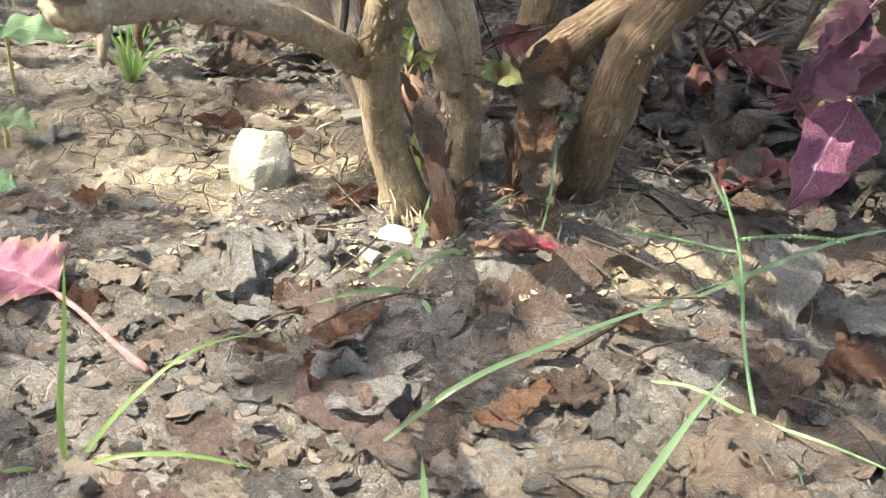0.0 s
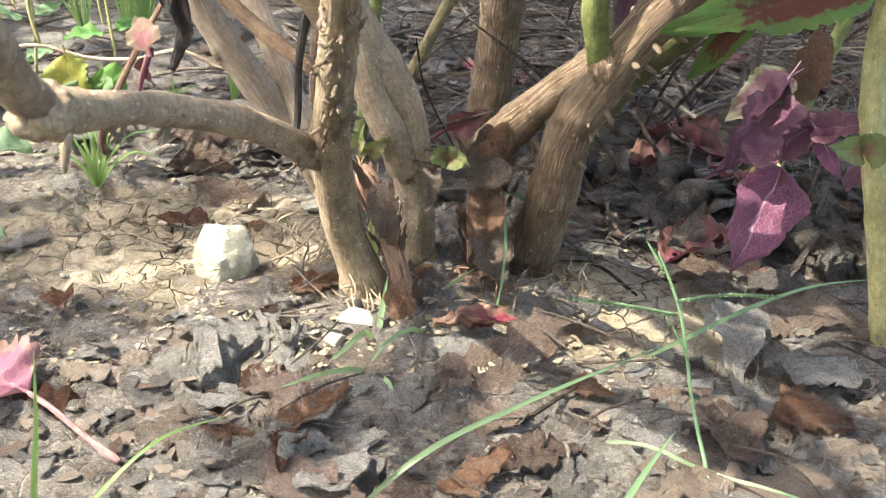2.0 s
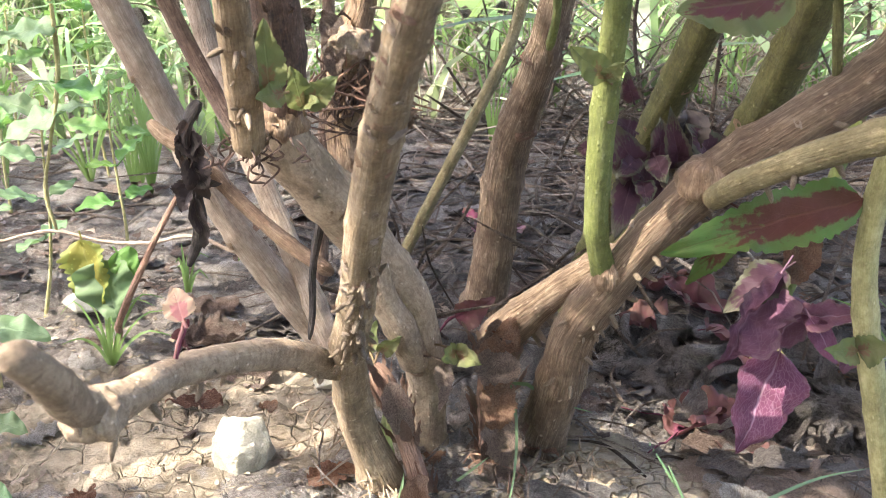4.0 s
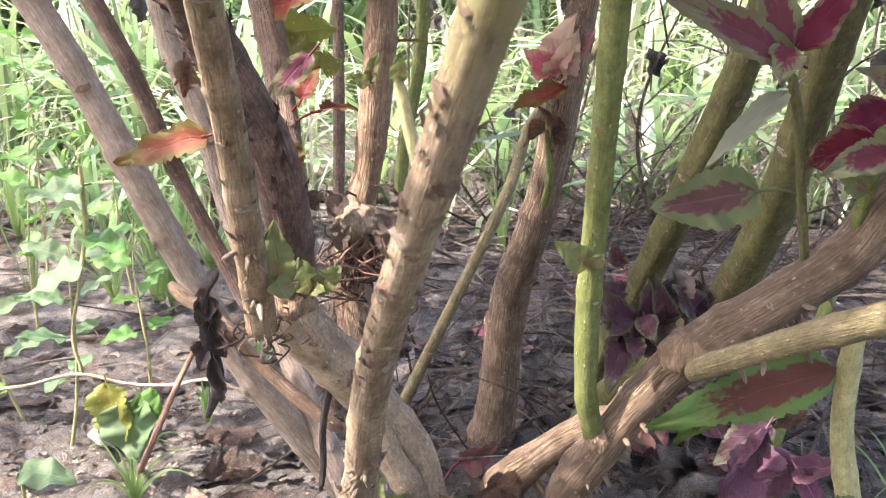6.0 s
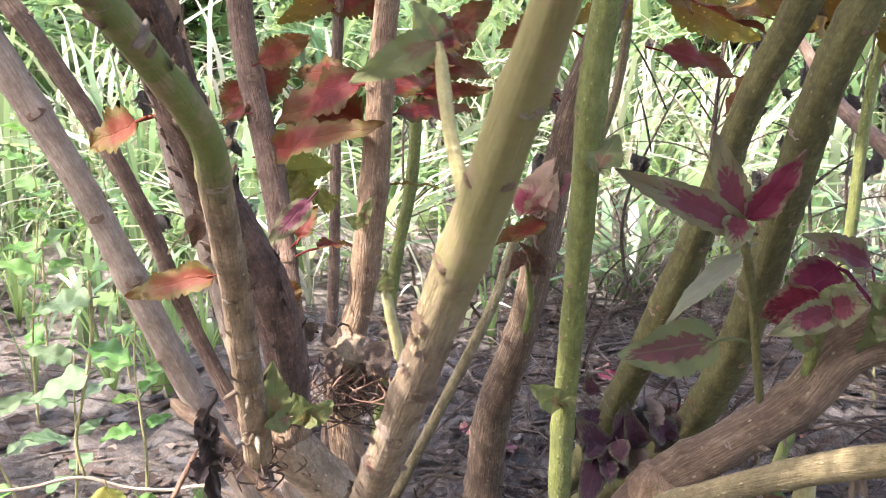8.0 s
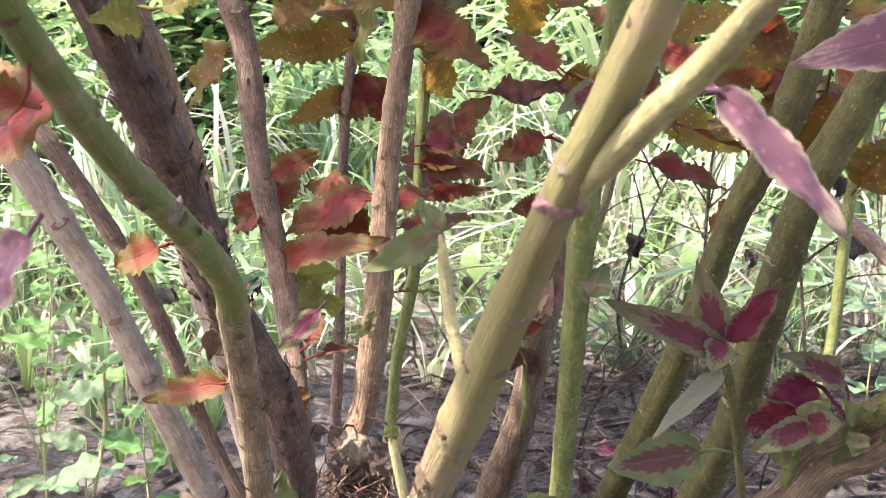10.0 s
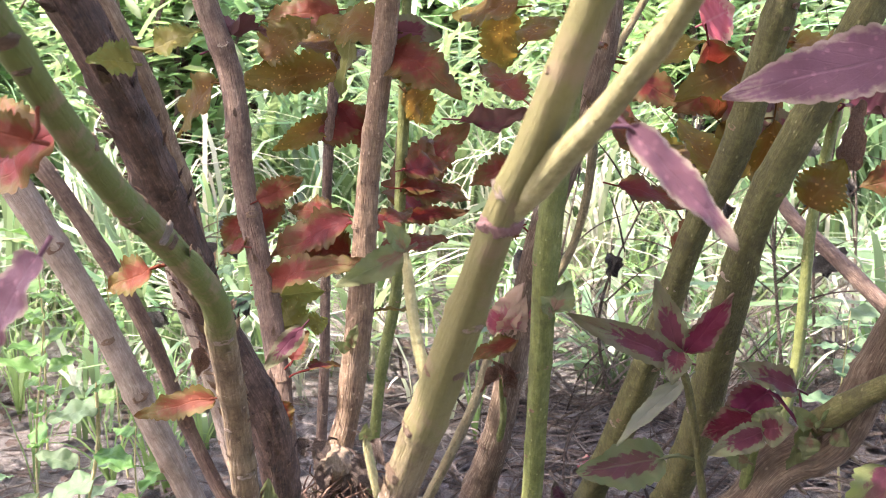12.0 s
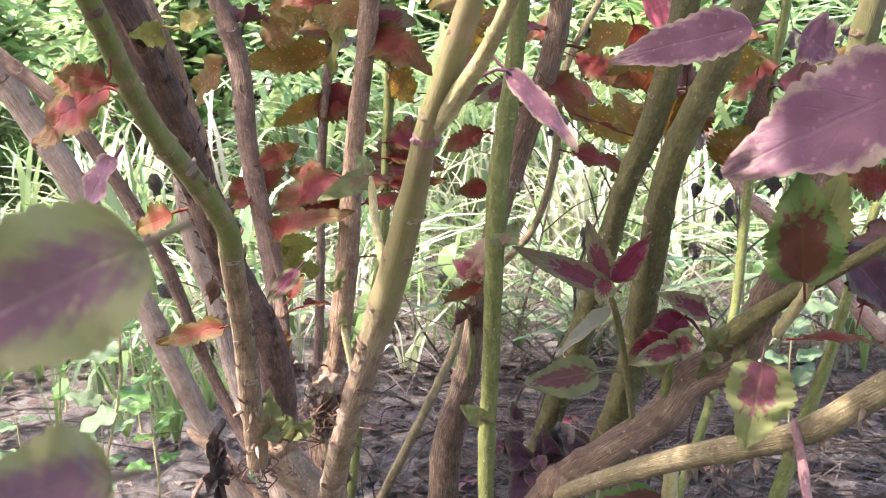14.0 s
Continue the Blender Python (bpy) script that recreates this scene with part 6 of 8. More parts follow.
def build_crown():
    """Sprigs of leaves out of view, with gaps between them where sun should fall."""
    rng = random.Random(5)
    # Places kept clear of leaves so that the sun reaches them.
    gaps = ((-0.115, 0.47, 0.04), (-0.03, 0.41, 0.02), (0.12, 0.27, 0.045), (0.21, 0.28, 0.06), (0.105, 0.455, 0.065), (0.06, 0.445, 0.025), (0.39, 0.35, 0.04), (0.345, 0.165, 0.05), (0.344, 0.374, 0.02), (0.10, 0.355, 0.02), (-0.26, 0.66, 0.05), (-0.10, 0.36, 0.02), (0.17, 0.33, 0.03), (-0.12, 0.30, 0.02), (0.24, 0.30, 0.03), (0.215, 0.468, 0.015), (0.118, 0.537, 0.015), (-0.022, 0.578, 0.020), (-0.040, 0.578, 0.015), (0.172, 0.616, 0.014), (0.237, 0.564, 0.014), (0.190, 0.550, 0.012), (0.128, 0.457, 0.022))
    sprigs = []
    while len(sprigs) < 210:
        x, y, z = rng.uniform(-1.3, 0.85), rng.uniform(-1.6, 1.2), rng.uniform(0.78, 1.15)
        falls = Vector((x, y)) - z * Vector((SUN_TO.x, SUN_TO.y)) / SUN_TO.z
        if all((falls - Vector(g[:2])).length > g[2] + 0.078 for g in gaps):
            sprigs.append((x, y, z))
    # A few unseen sprigs added to shade the near litter.
    while len(sprigs) < 213:
        fall = Vector((rng.uniform(-0.28, 0.30), rng.uniform(0.16, 0.36)))
        if (fall - Vector((0.12, 0.27))).length > 0.06 and (fall - Vector((-0.03, 0.41))).length > 0.05:
            z = rng.uniform(0.8, 1.1)
            sprigs.insert(rng.randrange(len(sprigs)), (fall.x + z * SUN_TO.x / SUN_TO.z, fall.y + z * SUN_TO.y / SUN_TO.z, z))
    # more unseen tops, added to shade the straw and the ground behind the stems
    shady = 0
    while shady < 55:
        x, y, z = rng.uniform(-0.6, 0.25), rng.uniform(0.35, 1.15), rng.uniform(0.8, 1.15)
        falls = Vector((x, y)) - z * Vector((SUN_TO.x, SUN_TO.y)) / SUN_TO.z
        if all((falls - Vector(g[:2])).length > g[2] + 0.085 for g in gaps):
            sprigs.insert(rng.randrange(len(sprigs)), (x, y, z))
            shady += 1
    # Unseen sprigs added up-sun of these places only to keep them shaded.
    for x, y, z in ((0.04, 0.18, 0.36), (0.055, 0.14, 0.404), (0.02, 0.21, 0.30), (-0.12, 0.445, 0.276), (-0.05, 0.50, 0.362), (0.005, 0.48, 0.35), (0.172, 0.07, 0.433), (0.182, 0.065, 0.428), (0.231, 0.25, 0.375), (0.267, 0.33, 0.313), (0.036, -0.13, 0.421), (-0.215, 0.45, 0.0), (-0.225, 0.495, 0.0), (-0.20, 0.475, 0.0), (0.21, 0.40, 0.265), (0.202, 0.39, 0.241), (0.156, 0.20, 0.462)):
        for k in range(4):
            up = (rng.uniform(0.8, 1.1) - z) / SUN_TO.z
            sprigs.insert(rng.randrange(len(sprigs)), (x + SUN_TO.x * up + rng.gauss(0, 0.012), y + SUN_TO.y * up + rng.gauss(0, 0.012), z + SUN_TO.z * up))
    pieces = []
    hubs = [(0.13, 0.02, 0.76), (-0.08, -0.10, 0.68), (-0.15, 0.20, 0.74), (-0.14, 0.53, 0.74), (0.02, 0.46, 0.74), (0.34, 0.36, 0.66), (0.16, 0.52, 0.74), (0.28, 0.31, 0.74), (-0.38, 0.48, 0.70)]
    for k, (x, y, z) in enumerate(sprigs):
        hub = min(hubs, key=lambda h: (h[0] - x) ** 2 + (h[1] - y) ** 2)
        mid = ((x + hub[0]) / 2, (y + hub[1]) / 2, max(z, hub[2]) - 0.03)
        v, f, t, g = tube([(*hub, 0.003), (*mid, 0.0022), (x, y, z, 0.0012)], 5, 0.09, 0.05, 0.0, k)
        pieces.append(([Vector(q) for q in v], f, t))
    stuff("crown_twigs", pieces, bark_brown, "thin brown twigs of the coleus tops", "foliage")
    for material, some, label in ((leaf_red, sprigs[:175], "red leafy tops of the coleus"), (leaf_greenpurple, sprigs[175:], "green leafy tops of the coleus")):
        pieces = []
        for x, y, z in some:
            for k in range(10):
                length = rng.uniform(0.045, 0.08)
                v, f, t = leaf_sheet(length, length * 0.64, 0.2, 0.2, 5, 0.1, 0, k, 0, 2, 8)
                a = rng.uniform(0, 6.3)
                at = Vector((x + 0.04 * math.cos(a), y + 0.04 * math.sin(a), z + rng.uniform(-0.08, 0.08)))
                middle = at.xy + 0.5 * length * Vector((math.cos(a), math.sin(a)))
                falls = middle - at.z * Vector((SUN_TO.x, SUN_TO.y)) / SUN_TO.z
                if any((falls - Vector(g[:2])).length < g[2] + 0.018 for g in gaps):
                    continue
                m = Matrix.Translation(at) @ Euler((rng.uniform(-0.4, 0.4), rng.uniform(-0.4, 0.4), a)).to_matrix().to_4x4()
                pieces.append(([m @ q for q in v], f, t))
        stuff("foliage_crown", pieces, material, label, "foliage")


build_crown()

# ---- fallen leaves and stones ----


def settle(x, y):
    m = matted(x, y)
    return ground_height(x, y) + crust(x, y) * (1 - 0.75 * m) + wrinkles(x, y) * m


def bed(x, y):
    """The smoothed top of the mat, on which leaves lie."""
    m = matted(x, y)
    return ground_height(x, y) + 0.0022 + 0.55 * (crust(x, y) * (1 - 0.75 * m) + wrinkles(x, y) * m)


def fallen(name, material, foot, tip, width, label, category="dead leaf", crumple=0.11, fold=0.3, bend=0.0, lift=0.005, seed=0.0, petiole=0.0, group="", roll=0.0):
    """A dead leaf on the ground from foot to tip (plan places)."""
    a, b = Vector((*foot, settle(*foot) + lift)), Vector((*tip, settle(*tip) + lift))
    length = (b - a).length
    verts, faces, uvs = leaf_sheet(length, width, bend, fold, 8, 0.2, crumple, seed + foot[0] * 91 + foot[1] * 57, petiole, 8, 40)
    turn = leaf_pose(a, b, Vector((roll, -0.25, 1)))
    laid = []
    for v in verts:
        q = turn @ v
        rise = q.z - (b - a).z * min(1.2, max(-0.2, v.x / length))
        laid.append(Vector((q.x, q.y, bed(a.x + q.x, a.y + q.y) + 0.45 * lift + 0.75 * rise + 0.0008 * (1 - 2.2 * abs(noise.noise(((v.x - 0.8 * abs(v.y)) * 240, v.y * 130, seed)))) - a.z)))
    ob = link(name, mesh_of(name, laid, faces, uvs), material, None, a)
    return tagged(ob, label, category, group)


LYING = "leaves lying under the bush"
fallen("rolled_leaf", leaf_crimson, (0.054, 0.396), (0.018, 0.389), 0.013, "rolled crimson wilted leaf on the soil", crumple=0.20, fold=1.2, bend=0.0, lift=0.014, group=LYING)
fallen("lobed_leaf", dead_brown, (0.025, 0.348), (0.095, 0.411), 0.030, "large brown lobed dead leaf lying flat", crumple=0.10, fold=0.05, bend=0.0, lift=0.006, group=LYING)
fallen("pinkish_leaf", dead_purple, (-0.042, 0.292), (0.024, 0.243), 0.018, "long pinkish-brown folded dead leaf", crumple=0.07, fold=0.5, bend=0.0, lift=0.007, group=LYING)
fallen("orange_leaf", dead_rust, (-0.126, 0.525), (-0.158, 0.520), 0.014, "small orange-brown curled dead leaf", crumple=0.14, group=LYING)
fallen("brown_leaf", dead_brown, (-0.130, 0.612), (-0.172, 0.600), 0.034, "brown curled dead leaf beside a grass tuft", crumple=0.17, fold=0.8, lift=0.014, group=LYING)
fallen("brown_leaf", dead_brown, (-0.146, 0.668), (-0.190, 0.648), 0.036, "reddish-brown arched dead leaf with its stalk", crumple=0.16, fold=-0.7, lift=0.022, petiole=0.035, group=LYING)
fallen("brown_leaf", dead_brown, (-0.100, 0.560), (-0.150, 0.575), 0.026, "flat brown dead leaf", crumple=0.16, lift=0.008, group=LYING)
fallen("grey_leaf", dead_grey, (0.163, 0.430), (0.154, 0.360), 0.030, "pale grey crumpled dead leaf", crumple=0.09, fold=0.9, lift=0.010, group=LYING)
fallen("grey_leaf", dead_grey, (0.054, 0.424), (0.108, 0.431), 0.018, "flat grey dead leaf pressed to the soil", crumple=0.14, fold=0.2, lift=0.005, group=LYING)
fallen("rust_leaf", dead_brown, (0.175, 0.446), (0.226, 0.422), 0.044, "broad rust-brown dead leaf", crumple=0.10, fold=-0.3, lift=0.012, group=LYING)
fallen("rust_leaf", dead_rust, (0.162, 0.338), (0.200, 0.340), 0.026, "crumpled rust-brown dead leaf", crumple=0.14, lift=0.010, group=LYING)
fallen("dark_leaf", dead_brown, (0.142, 0.350), (0.146, 0.304), 0.024, "dark purple-brown dead leaf", crumple=0.10, lift=0.010, group=LYING)
fallen("rust_leaf", dead_rust, (-0.040, 0.312), (-0.020, 0.350), 0.018, "curled rust-brown dead leaf", crumple=0.11, fold=0.9, lift=0.008, group=LYING)
fallen("rust_leaf", dead_rust, (-0.030, 0.308), (-0.036, 0.284), 0.014, "upright curled rust-brown leaf tip", crumple=0.14, fold=1.0, lift=0.014, group=LYING)
fallen("rust_leaf", dead_rust, (-0.058, 0.434), (-0.030, 0.450), 0.018, "rust-red scrap of dead leaf by the stem", crumple=0.14, lift=0.008, group=LYING)
fallen("rust_leaf", dead_rust, (-0.168, 0.404), (-0.172, 0.432), 0.014, "rust-brown dead leaf standing on edge", crumple=0.11, fold=0.9, lift=0.010, group=LYING)
fallen("rust_leaf", dead_brown, (0.034, 0.322), (0.062, 0.326), 0.020, "brown curled dead leaf", crumple=0.14, lift=0.008, group=LYING)
fallen("rust_leaf", dead_rust, (0.080, 0.353), (0.100, 0.350), 0.014, "small rust-brown dead leaf", crumple=0.14, lift=0.008, group=LYING)
fallen("rust_leaf", dead_rust, (0.028, 0.278), (0.052, 0.302), 0.016, "torn rust-brown dead leaf", crumple=0.14, lift=0.010, group=LYING)
fallen("rust_leaf", dead_brown, (0.042, 0.292), (0.078, 0.311), 0.018, "narrow brown dead leaf", crumple=0.12, fold=0.8, lift=0.008, group=LYING)
fallen("rust_leaf", dead_rust, (0.058, 0.47), (0.075, 0.452), 0.014, "small orange dead leaf", crumple=0.14, lift=0.008, group=LYING)
# Tan leaf; sunlight that the stems block is put into its pale colour.
fallen("tan_leaf", dead_pale, (0.100, 0.262), (0.182, 0.298), 0.046, "large flat pale tan dead leaf with a crack", crumple=0.11, fold=0.0, lift=0.006, group=LYING)
fallen("grey_leaf", dead_grey, (-0.005, 0.285), (-0.045, 0.325), 0.036, "matted grey dead leaf", crumple=0.22, fold=0.1, lift=0.007, group=LYING)
fallen("grey_leaf", dead_grey, (-0.085, 0.352), (-0.045, 0.392), 0.034, "crumpled grey-brown dead leaf", crumple=0.28, fold=0.2, lift=0.008, group=LYING)
fallen("grey_leaf", dead_grey, (0.205, 0.37), (0.16, 0.385), 0.03, "twisted grey dead leaf", crumple=0.24, fold=0.5, lift=0.008, group=LYING)
fallen("wilted_leaf", leaf_wilt, (0.150, 0.508), (0.190, 0.500), 0.040, "wilted rosy leaf resting on the litter", crumple=0.09, fold=0.6, lift=0.014, petiole=0.035, group=LYING)
fallen("curled_strip", dead_brown, (0.145, 0.478), (0.205, 0.468), 0.020, "long dark curled dead leaf", crumple=0.07, fold=1.2, lift=0.008, group=LYING)
fallen("crimson_leaf", leaf_wilt, (0.225, 0.90), (0.29, 0.93), 0.035, "bright rosy fallen leaf on straw", crumple=0.1, lift=0.02, group=LYING)
fallen("crimson_leaf", leaf_pink, (0.02, 0.86), (0.05, 0.87), 0.03, "small bright red fallen leaf", crumple=0.11, lift=0.02, group=LYING)
fallen("crimson_leaf", leaf_pink, (0.17, 1.02), (0.21, 1.04), 0.03, "small bright red fallen leaf on straw", crumple=0.11, lift=0.02, group=LYING)
fallen("crimson_leaf", leaf_wilt, (0.285, 0.86), (0.36, 0.87), 0.03, "long rosy fallen leaf", crumple=0.06, lift=0.02, group=LYING)


fallen("wilted_leaf", leaf_wilt, (0.143, 0.488), (0.176, 0.528), 0.030, "wilted rosy leaf with a long tan stalk", crumple=0.08, fold=0.8, lift=0.012, petiole=0.030, group=LYING)
fallen("wilted_leaf", leaf_wilt, (0.160, 0.502), (0.192, 0.466), 0.038, "crumpled pink and tan wilted leaf", crumple=0.12, fold=0.4, lift=0.014, group=LYING)
fallen("grey_leaf", dead_tan, (0.152, 0.482), (0.190, 0.535), 0.036, "dry tan leaf folded under a purple one", crumple=0.12, fold=0.8, lift=0.016, group=LYING)
fallen("curled_strip", dead_dark, (0.150, 0.462), (0.215, 0.455), 0.022, "long dark dead leaf rolled on the soil", crumple=0.07, fold=0.9, lift=0.008, group=LYING)
for x, y, turn, size in ((0.127, 0.585, 0.3, 0.07), (0.160, 0.569, 2.0, 0.065), (0.234, 0.523, 0.9, 0.075), (0.250, 0.495, 2.6, 0.07), (0.257, 0.566, 4.0, 0.07), (0.152, 0.552, 5.1, 0.06), (0.212, 0.482, 3.3, 0.06), (0.285, 0.53, 1.2, 0.07), (0.19, 0.60, 0.2, 0.07), (0.10, 0.62, 2.2, 0.06), (0.06, 0.56, 1.0, 0.05), (0.02, 0.58, 4.4, 0.06)):
    d = Vector((math.cos(turn), math.sin(turn))) * size / 2
    fallen("matted_leaf", dead_dark, (x - d.x, y - d.y), (x + d.x, y + d.y), size * 0.8, "dark matted lump of decayed leaf", crumple=0.34, fold=-0.15, lift=0.008, seed=turn, group=LYING)
fallen("wilted_leaf", leaf_wilt, (0.205, 0.655), (0.155, 0.720), 0.034, "rolled brown wilted leaf with rosy underside", crumple=0.13, fold=1.3, lift=0.016, group=LYING)
fallen("wilted_leaf", leaf_wilt, (0.165, 0.630), (0.128, 0.640), 0.032, "curled brown wilted leaf with a rosy stalk", crumple=0.15, fold=1.1, lift=0.014, petiole=0.045, group=LYING)
fallen("wilted_leaf", leaf_wilt, (0.200, 0.612), (0.202, 0.545), 0.034, "twisted brown wilted leaf", crumple=0.15, fold=1.2, lift=0.016, group=LYING)
fallen("crimson_leaf", leaf_rosydusk, (0.035, 0.80), (0.075, 0.84), 0.04, "bright magenta fallen leaf behind the stems", crumple=0.10, fold=0.5, lift=0.016, group=LYING)


def rosy_leaf():
    """The rosy leaf with its long stalk, tipped up beside the grass."""
    ob = fallen("fallen_rosy_leaf", leaf_rosydusk, (-0.150, 0.330), (-0.200, 0.350), 0.042, "fallen rosy leaf with tan edge and long stalk", "dead leaf", 0.07, 0.5, -0.10, 0.010)
    pts = [(-0.150, 0.330, 0.012, 0.0013), (-0.135, 0.318, 0.013, 0.0013), (-0.115, 0.303, 0.010, 0.0014), (-0.098, 0.291, 0.008, 0.0019)]
    v, f, t, g = tube(pts, 8, 0.003, 0.03, 0.0, 4)
    link("stalk", mesh_of("stalk", v - np.array(pts[0][:3]), f, t), pink_skin, ob, pts[0][:3], "rosy leaf stalk")


rosy_leaf()


WORDS = {dead_dark: "dark decayed leaf matted into the litter", dead_grey: "crumpled grey dead leaf in the litter", dead_brown: "curled brown dead leaf in the litter", dead_purple: "dull purple-brown dead leaf in the litter", dead_rust: "rust-coloured dead leaf in the litter", dead_tan: "pale tan brittle dead leaf in the litter", dead_pale: "pale pinkish brittle dead leaf in the litter"}


def draped(x, y, turn, length, width, seed, curl):
    """A dead leaf pressed onto the mat: ragged edge, folds that fan out from its midrib, edges here and there turned up."""
    verts, uvs = [], []
    rows, cols = 34, 7
    c, s = math.cos(turn), math.sin(turn)
    level = bed(x, y)
    for i in range(rows + 1):
        u = i / rows
        half = width * 0.5 * (math.sin(math.pi * min(1, u**0.8 * 0.97 + 0.015)) ** 0.6)
        for j in range(-cols, cols + 1):
            v = j / cols
            ragged = 1 + (0.6 * noise.noise((u * 7 + seed, v * 2, seed)) + 0.5 * noise.noise((u * 21 + seed, v, 3))) * abs(v) ** 2
            px = (u - 0.5) * length * (1 + 0.12 * noise.noise((v * 3 + seed, seed, 1)))
            py = half * v * ragged + 0.10 * length * noise.noise((u * 2.2 + seed, 5, 2))
            X, Y = x + c * px - s * py, y + s * px + c * py
            fan = px - abs(py) * 0.9
            fold = 0.0024 * (1 - 2.2 * abs(noise.noise((fan * 150 + seed, py * 60, seed)))) + 0.0014 * (1 - 2 * abs(noise.noise((fan * 380, py * 200 + seed, 4)))) + 0.0011 * (1 - 2.2 * abs(noise.noise((px * 70 + seed, py * 520, 6))))
            edge = max(abs(v), abs(2 * u - 1)) ** 4
            up = edge * (curl * (0.5 + noise.noise((u * 3 + seed, v * 1.5 + seed, 8))) - 0.0030)
            verts.append(Vector((X - x, Y - y, bed(X, Y) - level + fold * (0.6 + 0.4 * abs(v)) + up)))
            uvs.append((u, v))
    w = 2 * cols + 1
    faces = [(i * w + j, (i + 1) * w + j, (i + 1) * w + j + 1, i * w + j + 1) for i in range(rows) for j in range(w - 1)]
    return verts, faces, uvs, level


def scatter_leaves():
    rng = random.Random(3)
    made = 0
    while made < 300:
        x, y = rng.uniform(-0.30, 0.34), 0.2 + 0.55 * rng.random() ** 1.25
        bare = x < -0.03 and 0.41 < y < 0.60
        if (bare and rng.random() < 0.88) or (0.055 < x < 0.15 and 0.395 < y < 0.49 and rng.random() < 0.95) or math.hypot(x + 0.1, y - 0.475) < 0.035:
            continue
        material = rng.choice([dead_grey] * 10 + [dead_dark] + [dead_brown] * 2 + [dead_purple] + [dead_rust] + [dead_tan] * 4 + [dead_pale] * 2)
        length = rng.uniform(0.016, 0.046)
        if material is dead_rust:
            length *= 0.6
        v, f, t, level = draped(x, y, rng.uniform(0, 6.3), length, length * rng.uniform(0.4, 0.85), made * 1.9, max(0.0, rng.uniform(-0.006, 0.007)))
        ob = new("dead_leaf", mesh_of("dead_leaf", v, f, t))
        ob.data.materials.append(material)
        ob.location = (x, y, level)
        tagged(ob, WORDS[material], "dead leaf", "leaf litter")
        made += 1


scatter_leaves()


def litter(name, count, box, sizes, material, label, seed, skip=0.0):
    """Crumbs of dead leaf, too many to tell apart."""
    rng = random.Random(seed)
    pieces = []
    for k in range(count):
        x, y = rng.uniform(box[0], box[1]), box[2] + (box[3] - box[2]) * rng.random() ** 1.3
        if skip and ((x < -0.03 and 0.41 < y < 0.60) or (0.055 < x < 0.15 and 0.395 < y < 0.48)) and rng.random() < skip:
            continue
        size = rng.uniform(*sizes)
        m = Matrix.Translation((x, y, settle(x, y) + size * 0.02)) @ Euler((rng.gauss(0, 0.16), rng.gauss(0, 0.16), rng.uniform(0, 6.3))).to_matrix().to_4x4()
        v, f, t = leaf_sheet(size, size * rng.uniform(0.4, 0.9), rng.uniform(-0.12, 0.12), rng.uniform(-0.15, 0.2), 3, 0.3, 0.10, k * 1.7, 0, 2, 5)
        pieces.append(([m @ q for q in v], f, t))
    stuff(name, pieces, material, label, "leaf litter")


litter("leaf_crumbs", 2800, (-0.34, 0.40, 0.18, 0.85), (0.003, 0.016), dead_grey, "grey crumbled leaf litter over the soil", 21, 0.86)
litter("leaf_crumbs", 1700, (-0.34, 0.40, 0.18, 0.85), (0.003, 0.013), dead_pale, "pale tan leaf crumbs over the soil", 22, 0.66)
litter("soil_crumbs", 3000, (-0.34, 0.12, 0.36, 0.66), (0.002, 0.007), soil, "crumbs of dry soil", 26)
litter("leaf_crumbs", 1300, (0.11, 0.40, 0.50, 0.85), (0.008, 0.024), dead_dark, "dark decayed leaf crumbs", 27)
litter("leaf_crumbs", 800, (-0.34, 0.40, 0.18, 0.85), (0.005, 0.016), dead_brown, "brown leaf crumbs over the soil", 23, 0.92)
litter("leaf_crumbs", 2600, (-0.12, 0.75, 0.62, 1.35), (0.010, 0.034), dead_dark, "dark decayed litter under the straw", 28)
litter("leaf_crumbs", 1300, (-1.0, 0.9, 0.72, 1.7), (0.012, 0.036), dead_brown, "grey leaf litter farther off", 24)
litter("leaf_crumbs", 1200, (-1.0, 0.9, 0.72, 1.6), (0.010, 0.030), dead_grey, "pale leaf litter farther off", 25)


def stone(x, y, size, squash, seed, label, corners=None):
    """A faceted stone with slightly worn edges."""
    rng = random.Random(seed)
    bm = bmesh.new()
    for k in range(corners or 13):
        d = Vector((rng.gauss(0, 1), rng.gauss(0, 1), rng.gauss(0, 1))).normalized()
        bm.verts.new(Vector((d.x * size, d.y * size * 0.9, d.z * size * squash)))
    bmesh.ops.convex_hull(bm, input=bm.verts)
    bmesh.ops.delete(bm, geom=[v for v in bm.verts if not v.link_faces], context="VERTS")
    bmesh.ops.bevel(bm, geom=list(bm.edges), offset=size * 0.07, segments=2, affect="EDGES", profile=0.6)
    me = bpy.data.meshes.new("stone")
    bm.to_mesh(me)
    bm.free()
    me.materials.append(stone_pale)
    ob = new("stone", me)
    low = min(v.co.z for v in me.vertices)
    ob.location = (x, y, settle(x, y) - low - size * 0.18)
    return tagged(ob, label, "stone", "stones on the soil")


